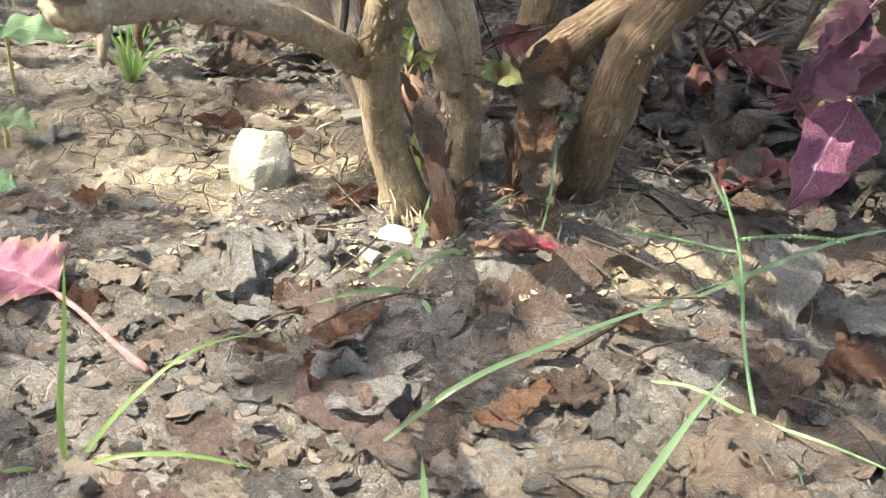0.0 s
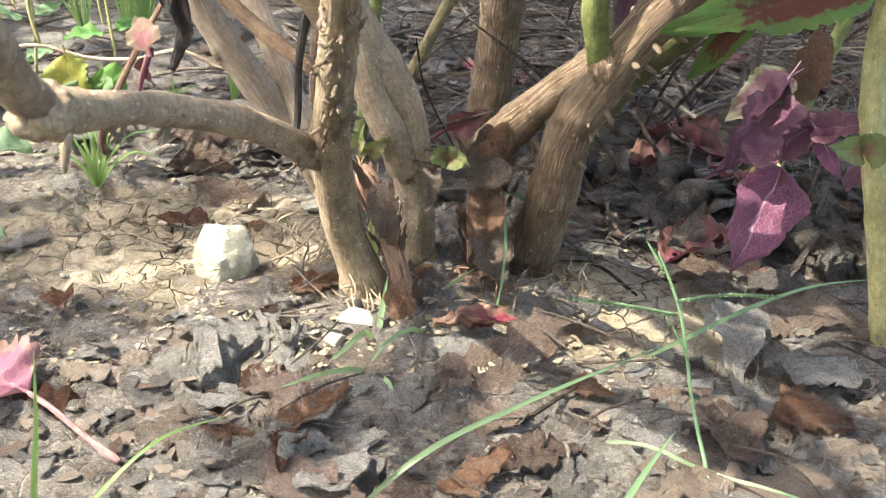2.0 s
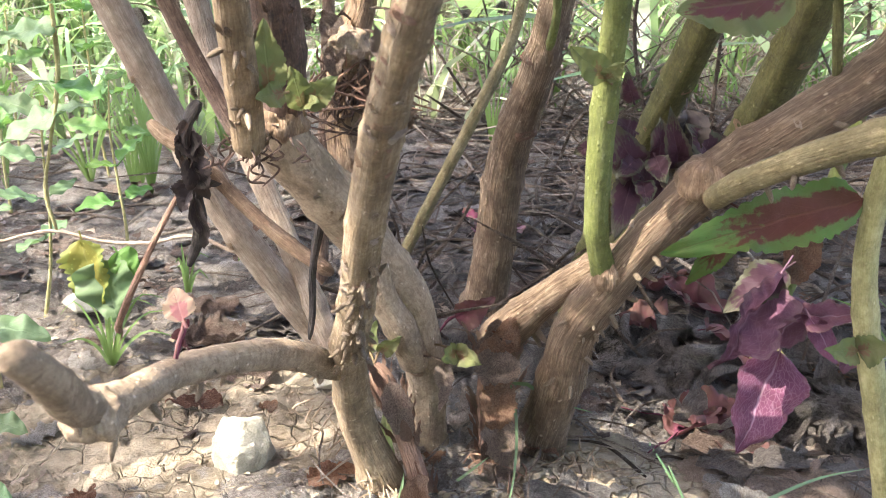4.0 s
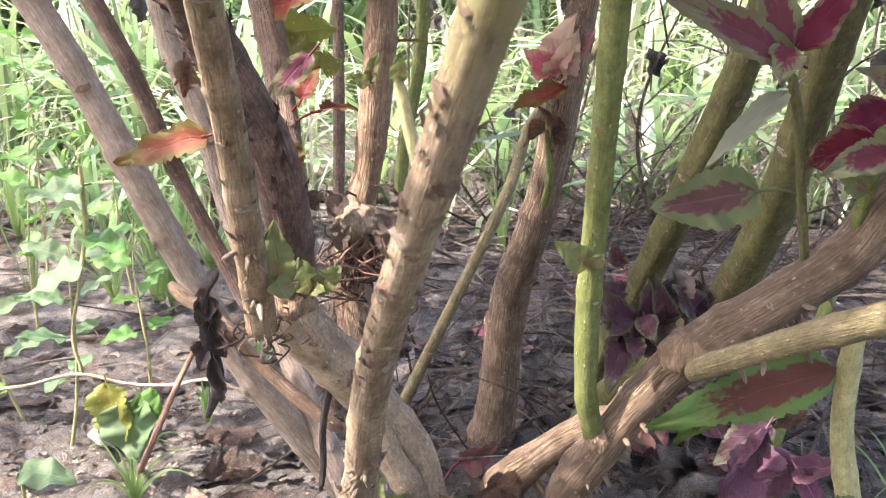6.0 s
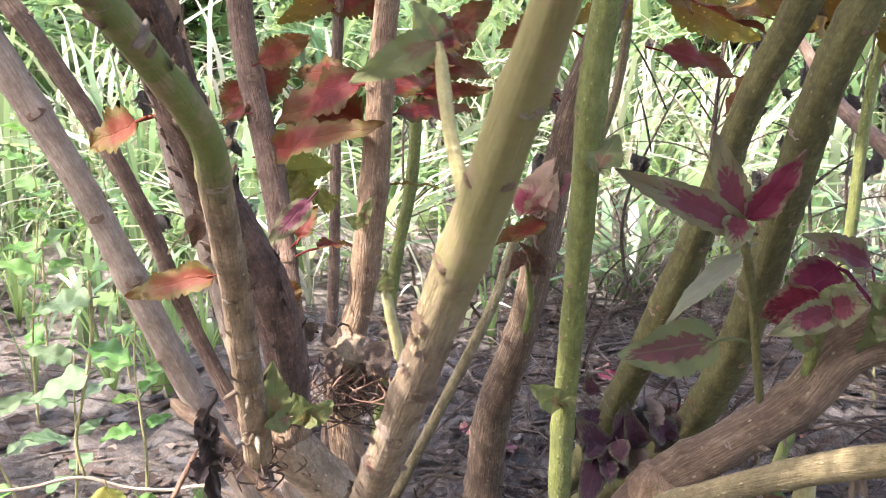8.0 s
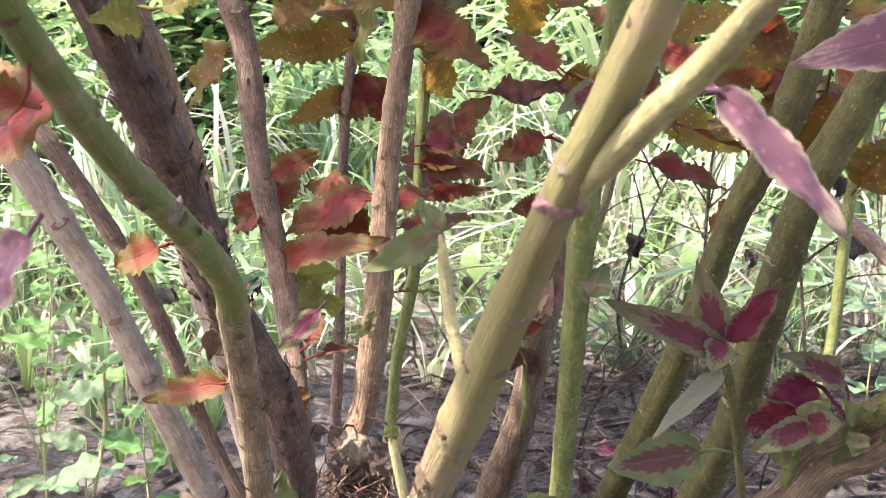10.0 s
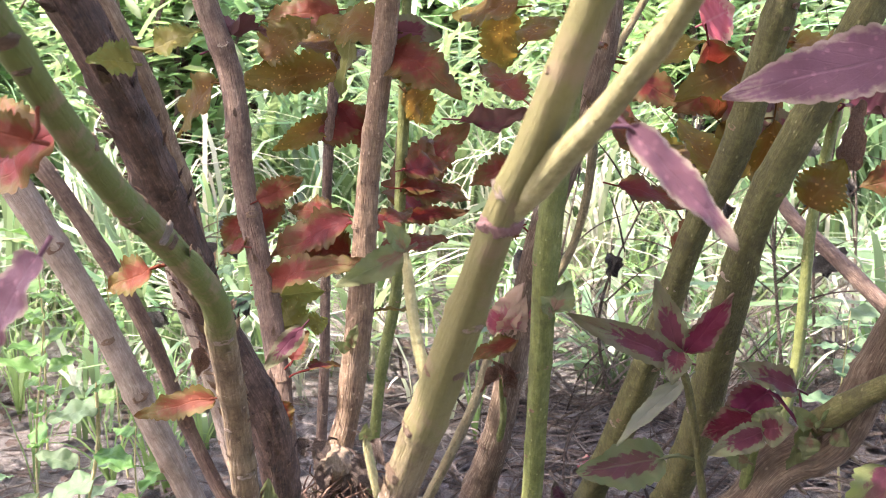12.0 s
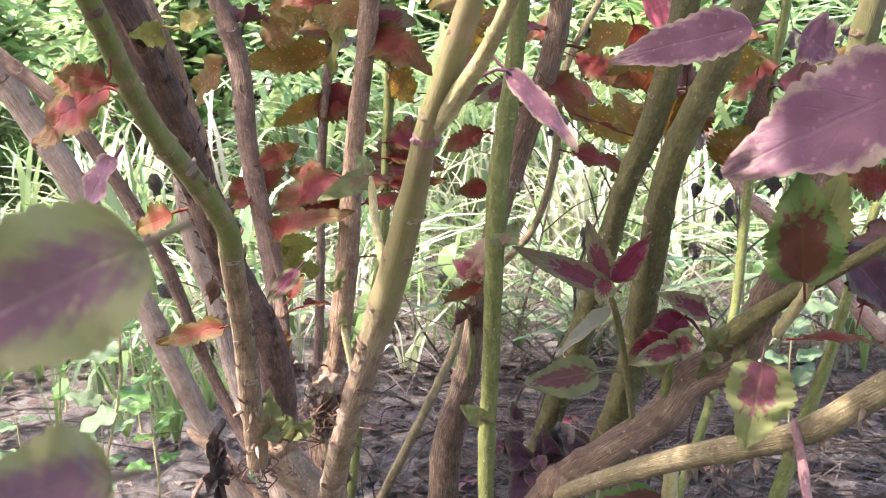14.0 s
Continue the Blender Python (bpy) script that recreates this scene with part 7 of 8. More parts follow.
def main_stone():
    """The pale block: a broad flat face to the light and a grey one beside it."""
    bm = bmesh.new()
    for p in ((-1.0, -0.55, -0.9), (-1.05, -0.35, 0.35), (-0.7, 0.1, 0.95), (0.15, -0.35, 1.0), (0.0, -0.95, 0.1), (-0.1, -0.95, -0.85), (0.7, -0.6, -0.8), (0.95, -0.3, 0.25), (0.6, 0.2, 0.85), (0.95, 0.5, -0.7), (0.4, 0.9, 0.3), (-0.6, 0.8, 0.3), (-0.8, 0.7, -0.8), (0.5, 0.9, -0.8)):
        bm.verts.new(Vector(p) * 0.0163)
    bmesh.ops.convex_hull(bm, input=bm.verts)
    bmesh.ops.bevel(bm, geom=list(bm.edges), offset=0.0011, segments=2, affect="EDGES", profile=0.6)
    bmesh.ops.subdivide_edges(bm, edges=[e for e in bm.edges if e.calc_length() > 0.004], cuts=5, use_grid_fill=True)
    for v in bm.verts:
        v.co += v.co.normalized() * (0.0011 * noise.noise(v.co * 130) + 0.0006 * noise.noise(v.co * 420))
    me = bpy.data.meshes.new("stone")
    bm.to_mesh(me)
    bm.free()
    me.materials.append(stone_pale)
    ob = new("stone", me)
    ob.location = (-0.097, 0.463, settle(-0.097, 0.463) + 0.0125)
    tagged(ob, "pale angular limestone lump on the sunny soil", "stone", "stones on the soil")


main_stone()
stone(-0.022, 0.407, 0.012, 0.45, 5, "small flat pale stone at the stem's foot")
stone(-0.030, 0.389, 0.008, 0.6, 6, "pale pebble beside a stem")
stone(-0.150, 0.532, 0.009, 0.4, 7, "flat grey stone chip")
stone(-0.062, 0.545, 0.012, 0.5, 8, "half-buried pale round stone")
stone(-0.255, 0.665, 0.022, 0.3, 9, "flat white stone lying in the sun", 20)

# ---- grass and weeds ----


def blade(points, width, cols=1, keel=0.25):
    """A grass blade along points, as a keeled strip that tapers to its tip."""
    c = spline([(*p, 0) for p in points], 0.006)[:, :3]
    if len(c) > 40:
        c = c[:: len(c) // 40 + 1]
    tangent = np.gradient(c, axis=0)
    verts, uvs = [], []
    for i, (p, d) in enumerate(zip(c, tangent)):
        u = i / (len(c) - 1)
        d = d / (np.linalg.norm(d) + 1e-9)
        side = np.cross(d, (0.2, -0.9, 0.45))
        side /= np.linalg.norm(side) + 1e-9
        up = np.cross(side, d)
        half = width / 2 * min(1, 0.5 + 3 * u) * (1 - u**2.5) + 0.0001
        for v in (-1, 0, 1):
            verts.append(Vector(p + side * half * v - up * keel * half * (1 - abs(v))))
            uvs.append((u, v))
    faces = [(i * 3 + j, i * 3 + j + 1, i * 3 + j + 4, i * 3 + j + 3) for i in range(len(c) - 1) for j in range(2)]
    return verts, faces, uvs


def grass_thing(name, blades, material, label, category="grass"):
    """A grass plant; every blade is a part."""
    foot = Vector(blades[0][0][0])
    ob = tagged(new(name), label, category, "grass plants")
    ob.location = foot
    ORIGIN[ob] = foot
    for points, width in blades:
        v, f, t = blade(points, width)
        a = Vector(points[0])
        link("blade", mesh_of("blade", [q - a for q in v], f, t), material, ob, a)
    return ob


grass_thing("grass_tuft", [
    ([(-0.108, 0.240, 0.0), (-0.106, 0.239, 0.03), (-0.100, 0.237, 0.06), (-0.095, 0.235, 0.091)], 0.0022),
    ([(-0.107, 0.240, 0.0), (-0.100, 0.245, 0.012), (-0.088, 0.255, 0.026), (-0.072, 0.27, 0.036), (-0.052, 0.285, 0.036)], 0.0014),
    ([(-0.107, 0.239, 0.002), (-0.095, 0.240, 0.010), (-0.075, 0.243, 0.013), (-0.050, 0.247, 0.008), (-0.036, 0.25, 0.002)], 0.0015),
    ([(-0.109, 0.239, 0.002), (-0.120, 0.234, 0.008), (-0.135, 0.228, 0.006)], 0.0018),
], grass_fresh, "bright green grass tuft rising from the litter")
grass_thing("arching_grass", [
    ([(-0.005, 0.262, 0.012), (0.017, 0.270, 0.031), (0.055, 0.300, 0.036), (0.095, 0.331, 0.037), (0.115, 0.347, 0.037)], 0.0020),
    ([(0.108, 0.342, 0.034), (0.135, 0.358, 0.040), (0.160, 0.374, 0.044), (0.189, 0.390, 0.046), (0.215, 0.40, 0.045)], 0.0020),
], grass_dull, "long arching bluish grass blades over the litter")


def seed_stalk():
    foot = Vector((0.127, 0.270, 0.0))
    ob = tagged(new("seed_grass"), "slender grass stalk with spreading yellowish seed spikes", "grass", "grass plants")
    ob.location = foot
    ORIGIN[ob] = foot
    stalk = [(0.128, 0.262, -0.004, 0.0010), (0.127, 0.285, 0.008, 0.0009), (0.124, 0.320, 0.025, 0.0008), (0.116, 0.335, 0.063, 0.0007), (0.107, 0.340, 0.083, 0.0006)]
    v, f, t, g = tube(stalk, 6, 0.004, 0.0, 0.0, 1)
    link("stalk", mesh_of("stalk", v - np.array(stalk[0][:3]), f, t), grass_dull, ob, stalk[0][:3])
    for ends in (((0.116, 0.335, 0.058), (0.095, 0.332, 0.063), (0.074, 0.330, 0.066)), ((0.115, 0.335, 0.064), (0.134, 0.338, 0.066), (0.155, 0.340, 0.065)), ((0.110, 0.338, 0.075), (0.104, 0.342, 0.084), (0.100, 0.345, 0.090)), ((0.121, 0.326, 0.043), (0.116, 0.330, 0.052), (0.112, 0.333, 0.058))):
        core = spline([(*p, 0.0006) for p in ends], 0.002)
        pieces = []
        for k, p in enumerate(core):
            for s in (-1, 1):
                a = p[:3]
                b = a + np.array([0.0016 * (core[-1] - core[0])[0] / 0.04, 0.0004 * s, 0.0007 * s]) * 0.9
                tv, tf, tt, tg = tube([(*a, 0.00025), (*((a + b) / 2), 0.00036), (*b, 0.00012)], 4, 0.002, 0, 0, k)
                pieces.append(([Vector(q) for q in tv], tf, tt))
        tv, tf, tt, tg = tube([tuple(q) for q in core[::3]], 5, 0.003, 0, 0, 2)
        pieces.append(([Vector(q) for q in tv], tf, tt))
        mv, mf, mt = merged(pieces)
        a = Vector(ends[0])
        link("seed_spike", mesh_of("seed_spike", [q - a for q in mv], mf, mt), grass_dull, ob, a)


seed_stalk()
grass_thing("leaning_grass", [([(0.070, 0.238, 0.002), (0.085, 0.257, 0.015), (0.100, 0.278, 0.025), (0.112, 0.293, 0.032)], 0.0034), ([(0.012, 0.232, 0.0), (0.012, 0.236, 0.012), (0.010, 0.240, 0.026)], 0.003)], grass_dull, "pale green grass blade leaning over the soil")
grass_thing("creeping_grass", [([(0.083, 0.32, 0.006), (0.105, 0.31, 0.013), (0.125, 0.297, 0.012), (0.150, 0.28, 0.016), (0.185, 0.262, 0.014)], 0.0013), ([(0.14, 0.285, 0.006), (0.137, 0.270, 0.012), (0.138, 0.255, 0.008)], 0.0013)], grass_dull, "thin creeping green grass runner")
grass_thing("grass_sprout", [
    ([(-0.010, 0.395, 0.004), (-0.008, 0.405, 0.018), (-0.006, 0.412, 0.032)], 0.003),
    ([(-0.010, 0.395, 0.004), (-0.014, 0.388, 0.014), (-0.022, 0.376, 0.012), (-0.034, 0.362, 0.006)], 0.0026),
    ([(-0.006, 0.368, 0.003), (-0.018, 0.358, 0.012), (-0.032, 0.352, 0.012), (-0.050, 0.348, 0.006)], 0.0024),
    ([(0.018, 0.394, 0.006), (0.008, 0.386, 0.018), (-0.004, 0.374, 0.016), (-0.012, 0.366, 0.006)], 0.0022),
    ([(-0.006, 0.366, 0.003), (0.000, 0.352, 0.010), (0.006, 0.340, 0.004)], 0.0026),
], grass_dull, "thin grass blades at the stems' foot")
grass_thing("grass_strand", [
    ([(0.046, 0.448, 0.062), (0.056, 0.456, 0.058), (0.068, 0.455, 0.050), (0.090, 0.450, 0.045)], 0.0018),
    ([(0.047, 0.440, 0.066), (0.050, 0.436, 0.048), (0.050, 0.430, 0.033), (0.046, 0.416, 0.012), (0.040, 0.402, 0.004)], 0.0014),
    ([(0.012, 0.425, 0.012), (0.025, 0.43, 0.020), (0.036, 0.436, 0.026)], 0.0016),
], grass_dull, "pale strands of grass hanging on a stem")


def tuft(x, y, count, height, spread, seed, label="small green grass tuft"):
    rng = random.Random(seed)
    blades = []
    for k in range(count):
        a, lean, h = rng.uniform(0, 6.3), rng.uniform(0.2, 1.0) * spread, height * rng.uniform(0.5, 1.0)
        d = Vector((math.cos(a), math.sin(a), 0))
        z = ground_height(x, y)
        blades.append(([(x, y, z), tuple(Vector((x, y, z)) + d * lean * 0.25 + Vector((0, 0, h * 0.5))), tuple(Vector((x, y, z)) + d * lean * 0.65 + Vector((0, 0, h * 0.85))), tuple(Vector((x, y, z)) + d * lean + Vector((0, 0, h * rng.uniform(0.6, 1.0))))], rng.uniform(0.0014, 0.0026)))
    return grass_thing("grass_tuft", blades, grass_fresh, label)


tuft(-0.212, 0.580, 12, 0.060, 0.05, 1, "green grass tuft among brown leaves")
tuft(-0.190, 0.690, 7, 0.060, 0.02, 2)
tuft(-0.165, 0.760, 6, 0.07, 0.03, 3)
tuft(0.30, 0.55, 7, 0.07, 0.06, 4)
for k in range(26):
    rng_t = random.Random(100 + k)
    tuft(rng_t.uniform(-0.95, -0.25), rng_t.uniform(0.85, 1.5), rng_t.randint(8, 16), rng_t.uniform(0.08, 0.2), 0.09, 200 + k, "green grass tuft on bare soil")
for k in range(14):
    rng_t = random.Random(300 + k)
    tuft(rng_t.uniform(0.0, 0.8), rng_t.uniform(1.15, 1.6), rng_t.randint(8, 14), rng_t.uniform(0.10, 0.22), 0.08, 400 + k, "green grass tuft among straw")


def weed(x, y, height, lean, pairs, size, material, seed, label):
    """A small upright weed with paired leaves."""
    rng = random.Random(seed)
    foot = Vector((x, y, ground_height(x, y)))
    ob = tagged(new("weed"), label, "weed", "weeds")
    ob.location = foot
    ORIGIN[ob] = foot
    pts = [(foot.x + lean[0] * u + 0.004 * math.sin(5 * u + seed), foot.y + lean[1] * u, foot.z - 0.004 + height * u, 0.0014 * (1.15 - u * 0.7)) for u in (0, 0.25, 0.5, 0.75, 1)]
    v, f, t, g = tube(pts, 7, 0.006, 0.03, 0.05, seed)
    stalk = link("stem", mesh_of("stem", v - np.array(foot), f, t), green_pale, ob, foot)
    for k in range(pairs):
        u = 0.3 + 0.7 * (k + 0.5) / pairs
        p = Vector((foot.x + lean[0] * u, foot.y + lean[1] * u, foot.z + height * u))
        turn = rng.uniform(0, 3.14)
        for s in (0, math.pi):
            d = Vector((math.cos(turn + s), math.sin(turn + s), rng.uniform(-0.1, 0.5))).normalized()
            long = size * rng.uniform(0.6, 1.1)
            leaf(stalk, material, tuple(p + d * 0.006), tuple(p + d * (0.006 + long)), long * rng.uniform(0.45, 0.62), "u", 0.15, 0.006)


for k, (x, y, h, lx, ly, pairs, size, mat) in enumerate([
    (-0.290, 0.66, 0.17, 0.02, 0.01, 4, 0.036, leaf_bluegreen), (-0.255, 0.74, 0.16, 0.00, 0.02, 4, 0.034, leaf_weed), (-0.345, 0.70, 0.14, -0.03, 0.0, 3, 0.042, leaf_bluegreen),
    (-0.420, 0.90, 0.24, 0.02, 0.0, 5, 0.045, leaf_weed), (-0.36, 1.02, 0.28, -0.02, 0.0, 5, 0.05, leaf_weed), (-0.50, 1.12, 0.30, 0.0, 0.0, 6, 0.06, leaf_weed), (-0.45, 0.70, 0.26, -0.02, 0.0, 4, 0.055, leaf_weed), (-0.62, 1.0, 0.34, 0.02, 0.0, 6, 0.06, leaf_weed), (-0.30, 1.25, 0.3, 0.0, 0.0, 6, 0.05, leaf_bluegreen), (0.45, 0.95, 0.22, 0.0, 0.0, 5, 0.045, leaf_bluegreen)]):
    weed(x, y, h, (lx, ly), pairs, size, mat, 50 + k, "upright green weed with paired leaves")


def creeper():
    """A pale creeping stem with a few round leaves, lying on the litter."""
    foot = Vector((-0.149, 0.580, 0.092))
    pts = [(-0.120, 0.575, 0.085, 0.0013), (-0.149, 0.580, 0.095, 0.0013), (-0.180, 0.592, 0.086, 0.0013), (-0.217, 0.600, 0.084, 0.0013), (-0.245, 0.602, 0.090, 0.0013), (-0.290, 0.600, 0.082, 0.0013), (-0.36, 0.59, 0.08, 0.0012)]
    ob = tagged(new("creeping_weed"), "pale creeping weed stem with round spotted leaves", "weed", "weeds")
    ob.location = foot
    ORIGIN[ob] = foot
    v, f, t, g = tube(pts, 8, 0.005, 0.05, 0.08, 3)
    stalk = link("stem", mesh_of("stem", v - np.array(pts[0][:3]), f, t), bark_pale, ob, pts[0][:3])
    up = [(-0.245, 0.602, 0.090, 0.0013), (-0.250, 0.604, 0.112, 0.0013), (-0.244, 0.610, 0.15, 0.0012), (-0.238, 0.62, 0.19, 0.0017), (-0.236, 0.62, 0.24, 0.0012)]
    v, f, t, g = tube(up, 7, 0.005, 0.05, 0.08, 5)
    shoot = link("stem", mesh_of("stem", v - np.array(up[0][:3]), f, t), green_pale, ob, up[0][:3])
    leaf(stalk, leaf_olive, (-0.228, 0.597, 0.086), (-0.216, 0.585, 0.040), 0.034, "f", 0.1, 0.006)
    leaf(stalk, leaf_bluegreen, (-0.215, 0.595, 0.072), (-0.205, 0.580, 0.036), 0.040, "f", 0.1, 0.006)
    leaf(stalk, leaf_weed, (-0.205, 0.596, 0.078), (-0.190, 0.590, 0.062), 0.020, "f", 0.1, 0.006)
    leaf(stalk, leaf_weed, (-0.300, 0.600, 0.080), (-0.335, 0.585, 0.060), 0.030, "u", 0.1, 0.006)
    leaf(shoot, leaf_bluegreen, (-0.240, 0.615, 0.165), (-0.275, 0.600, 0.150), 0.026, "u", 0.1, 0.006)
    leaf(shoot, leaf_weed, (-0.238, 0.618, 0.185), (-0.205, 0.605, 0.178), 0.024, "u", 0.1, 0.006)
    leaf(shoot, leaf_bluegreen, (-0.236, 0.62, 0.22), (-0.272, 0.61, 0.215), 0.026, "u", 0.1, 0.006)
    leaf(shoot, leaf_weed, (-0.236, 0.62, 0.235), (-0.210, 0.615, 0.255), 0.022, "u", 0.1, 0.006)


creeper()


def low_leaf(foot, tip, width, label):
    """A single broad weed leaf on its own short stalk."""
    ob = tagged(new("weed_seedling"), label, "weed", "weeds")
    base = Vector((foot[0], foot[1], ground_height(foot[0], foot[1])))
    ob.location = base
    ORIGIN[ob] = base
    v, f, t, g = tube([(base.x, base.y, base.z - 0.004, 0.0014), (*((Vector(foot) + base) / 2), 0.0013), (*foot, 0.001)], 6, 0.004, 0, 0, 1)
    stalk = link("stem", mesh_of("stem", v - np.array(base), f, t), green_pale, ob, base)
    leaf(stalk, leaf_bluegreen, foot, tip, width, "u", 0.1, 0.004)


low_leaf((-0.272, 0.548, 0.045), (-0.232, 0.538, 0.045), 0.024, "broad bluish-green leaf low over the soil")
low_leaf((-0.243, 0.478, 0.020), (-0.221, 0.470, 0.018), 0.015, "small green seedling leaf")
low_leaf((-0.222, 0.42, 0.012), (-0.207, 0.415, 0.012), 0.013, "small dull green seedling leaf")

# ---- straw, meadow and bushes behind ----


def sticks(name, count, box, lengths, radius, material, label, seed, flat=1.0):
    """Dry stalks lying and leaning in a tangle."""
    rng = random.Random(seed)
    pieces = []
    for k in range(count):
        x, y = rng.uniform(box[0], box[1]), rng.uniform(box[2], box[3])
        a, long = rng.uniform(0, 6.3), rng.uniform(*lengths)
        rise = rng.uniform(0, 0.12) if rng.random() < flat else rng.uniform(0.4, 1.1)
        d = Vector((math.cos(a), math.sin(a), rise)).normalized()
        z = ground_height(x, y) + rng.uniform(0.001, 0.014)
        r = radius * rng.uniform(0.5, 1.3)
        sag = Vector((rng.uniform(-0.15, 0.15), rng.uniform(-0.15, 0.15), 0.08)) * long
        p = Vector((x, y, z))
        v, f, t, g = tube([(*p, r), (*(p + d * long * 0.5 + sag), r), (*(p + d * long), r * 0.5)], 4, long / 5, 0, 0, k)
        pieces.append(([Vector(q) for q in v], f, t))
    return stuff(name, pieces, material, label, "straw")


sticks("dry_straw", 520, (-0.12, 0.62, 0.68, 1.35), (0.04, 0.20), 0.0012, straw, "tangled pale dry straw on the soil", 31)
sticks("dry_straw", 340, (-1.0, -0.1, 0.70, 1.5), (0.03, 0.16), 0.0012, straw, "scattered pale straw on bare soil", 32)
sticks("dry_straw", 310, (-0.06, 0.4, 0.25, 0.68), (0.01, 0.05), 0.0006, straw, "thin bits of straw in the litter", 33)
sticks("standing_straw", 320, (-0.05, 0.75, 1.2, 1.75), (0.10, 0.32), 0.0013, straw, "dry standing stalks at the meadow's edge", 35, 0.25)


def twigs(count, box, lengths, radius, label, seed, flat):
    """Dead twigs, each a thing of its own."""
    rng = random.Random(seed)
    for k in range(count):
        x, y = rng.uniform(box[0], box[1]), rng.uniform(box[2], box[3])
        a, long = rng.uniform(0, 6.3), rng.uniform(*lengths)
        rise = rng.uniform(0, 0.1) if rng.random() < flat else rng.uniform(0.4, 1.3)
        d = Vector((math.cos(a), math.sin(a), rise)).normalized()
        p = Vector((x, y, ground_height(x, y) + 0.004))
        r = radius * rng.uniform(0.5, 1.3)
        bow = Vector((rng.uniform(-0.2, 0.2), rng.uniform(-0.2, 0.2), 0.1)) * long
        v, f, t, g = tube([(*p, r), (*(p + d * long * 0.5 + bow), r * 0.9), (*(p + d * long), r * 0.4)], 6, long / 8, 0.15, 0.1, k)
        tagged(link("dead_twig", mesh_of("dead_twig", v - np.array(p), f, t), twig_skin, None, p), label, "twig", "dead twigs")


twigs(130, (-0.05, 0.6, 0.72, 1.3), (0.06, 0.22), 0.0017, "dark dead twig in the straw", 34, 0.7)
twigs(34, (-0.06, 0.24, 0.56, 0.84), (0.07, 0.24), 0.0014, "dry standing twig between the stems", 37, 0.0)
twigs(34, (-0.02, 0.35, 0.25, 0.7), (0.02, 0.08), 0.0010, "thin dead twig in the leaf litter", 36, 1.0)


def stalk(points, radius, label):
    """A dead stalk fallen against the bush."""
    p = Vector(points[0])
    v, f, t, g = tube([(*q, radius * (1.1 - 0.5 * k / len(points))) for k, q in enumerate(points)], 8, 0.006, 0.15, 0.12, 3)
    tagged(link("dead_stalk", mesh_of("dead_stalk", v - np.array(p), f, t), bark_papery, None, p), label, "twig", "dead twigs")


stalk([(-0.222, 0.625, 0.003), (-0.168, 0.520, 0.087), (-0.158, 0.545, 0.112), (-0.148, 0.560, 0.132)], 0.0021, "brown dead stalk leaning on the low branches")


def dead_weed(x, y, height, seed):
    """A dry branching weed with withered leaves still hanging on it."""
    rng = random.Random(seed)
    foot = Vector((x, y, ground_height(x, y) - 0.003))
    ob = tagged(new("dry_weed"), "dark dry branching weed with curled withered leaves", "weed", "dry weeds")
    ob.location = foot
    ORIGIN[ob] = foot
    top = foot + Vector((rng.gauss(0, 0.12), rng.gauss(0, 0.06), 1)) * height
    mid = foot.lerp(top, 0.5) + Vector((rng.gauss(0, 0.02), 0, 0))
    main = [(*foot, 0.0026), (*mid, 0.0020), (*top, 0.0009)]
    v, f, t, g = tube(main, 6, 0.012, 0.15, 0.15, seed)
    link("stem", mesh_of("stem", v - np.array(foot), f, t), twig_skin, ob, foot)
    for k in range(rng.randint(5, 8)):
        u = rng.uniform(0.3, 0.95)
        a = foot.lerp(mid, u * 2) if u < 0.5 else mid.lerp(top, u * 2 - 1)
        long = height * rng.uniform(0.2, 0.45)
        b = a + Vector((rng.uniform(-1, 1), rng.uniform(-0.6, 0.6), rng.uniform(0.1, 0.8))).normalized() * long
        bow = a.lerp(b, 0.5) + Vector((0, 0, 0.08 * long))
        v, f, t, g = tube([(*a, 0.0014), (*bow, 0.0011), (*b, 0.0006)], 5, 0.012, 0.15, 0.1, k)
        twig = link("branch", mesh_of("branch", v - np.array(a), f, t), twig_skin, ob, a)
        for s in range(rng.randint(0, 2)):
            p = a.lerp(b, rng.uniform(0.5, 1.0))
            d = Vector((rng.gauss(0, 0.4), rng.gauss(0, 0.3), -1)).normalized() * rng.uniform(0.018, 0.035)
            lv, lf, lt = leaf_sheet(d.length, d.length * 0.7, 0.2, 1.2, 5, 0.3, 0.25, k + s * 3.1, 0, 3, 12)
            turn = leaf_pose(p, p + d, FACE["f"])
            link("leaf", mesh_of("leaf", [turn @ q for q in lv], lf, lt), dead_dark, twig, p)


for k, (x, y, h) in enumerate(((0.24, 1.15, 0.34), (0.33, 1.25, 0.42), (0.47, 1.20, 0.38), (0.56, 1.35, 0.46), (0.12, 1.30, 0.36), (0.40, 1.50, 0.50), (-0.06, 1.40, 0.40), (-0.34, 1.30, 0.38), (0.66, 1.15, 0.40), (0.70, 1.60, 0.5))):
    dead_weed(x, y, h, 600 + k)


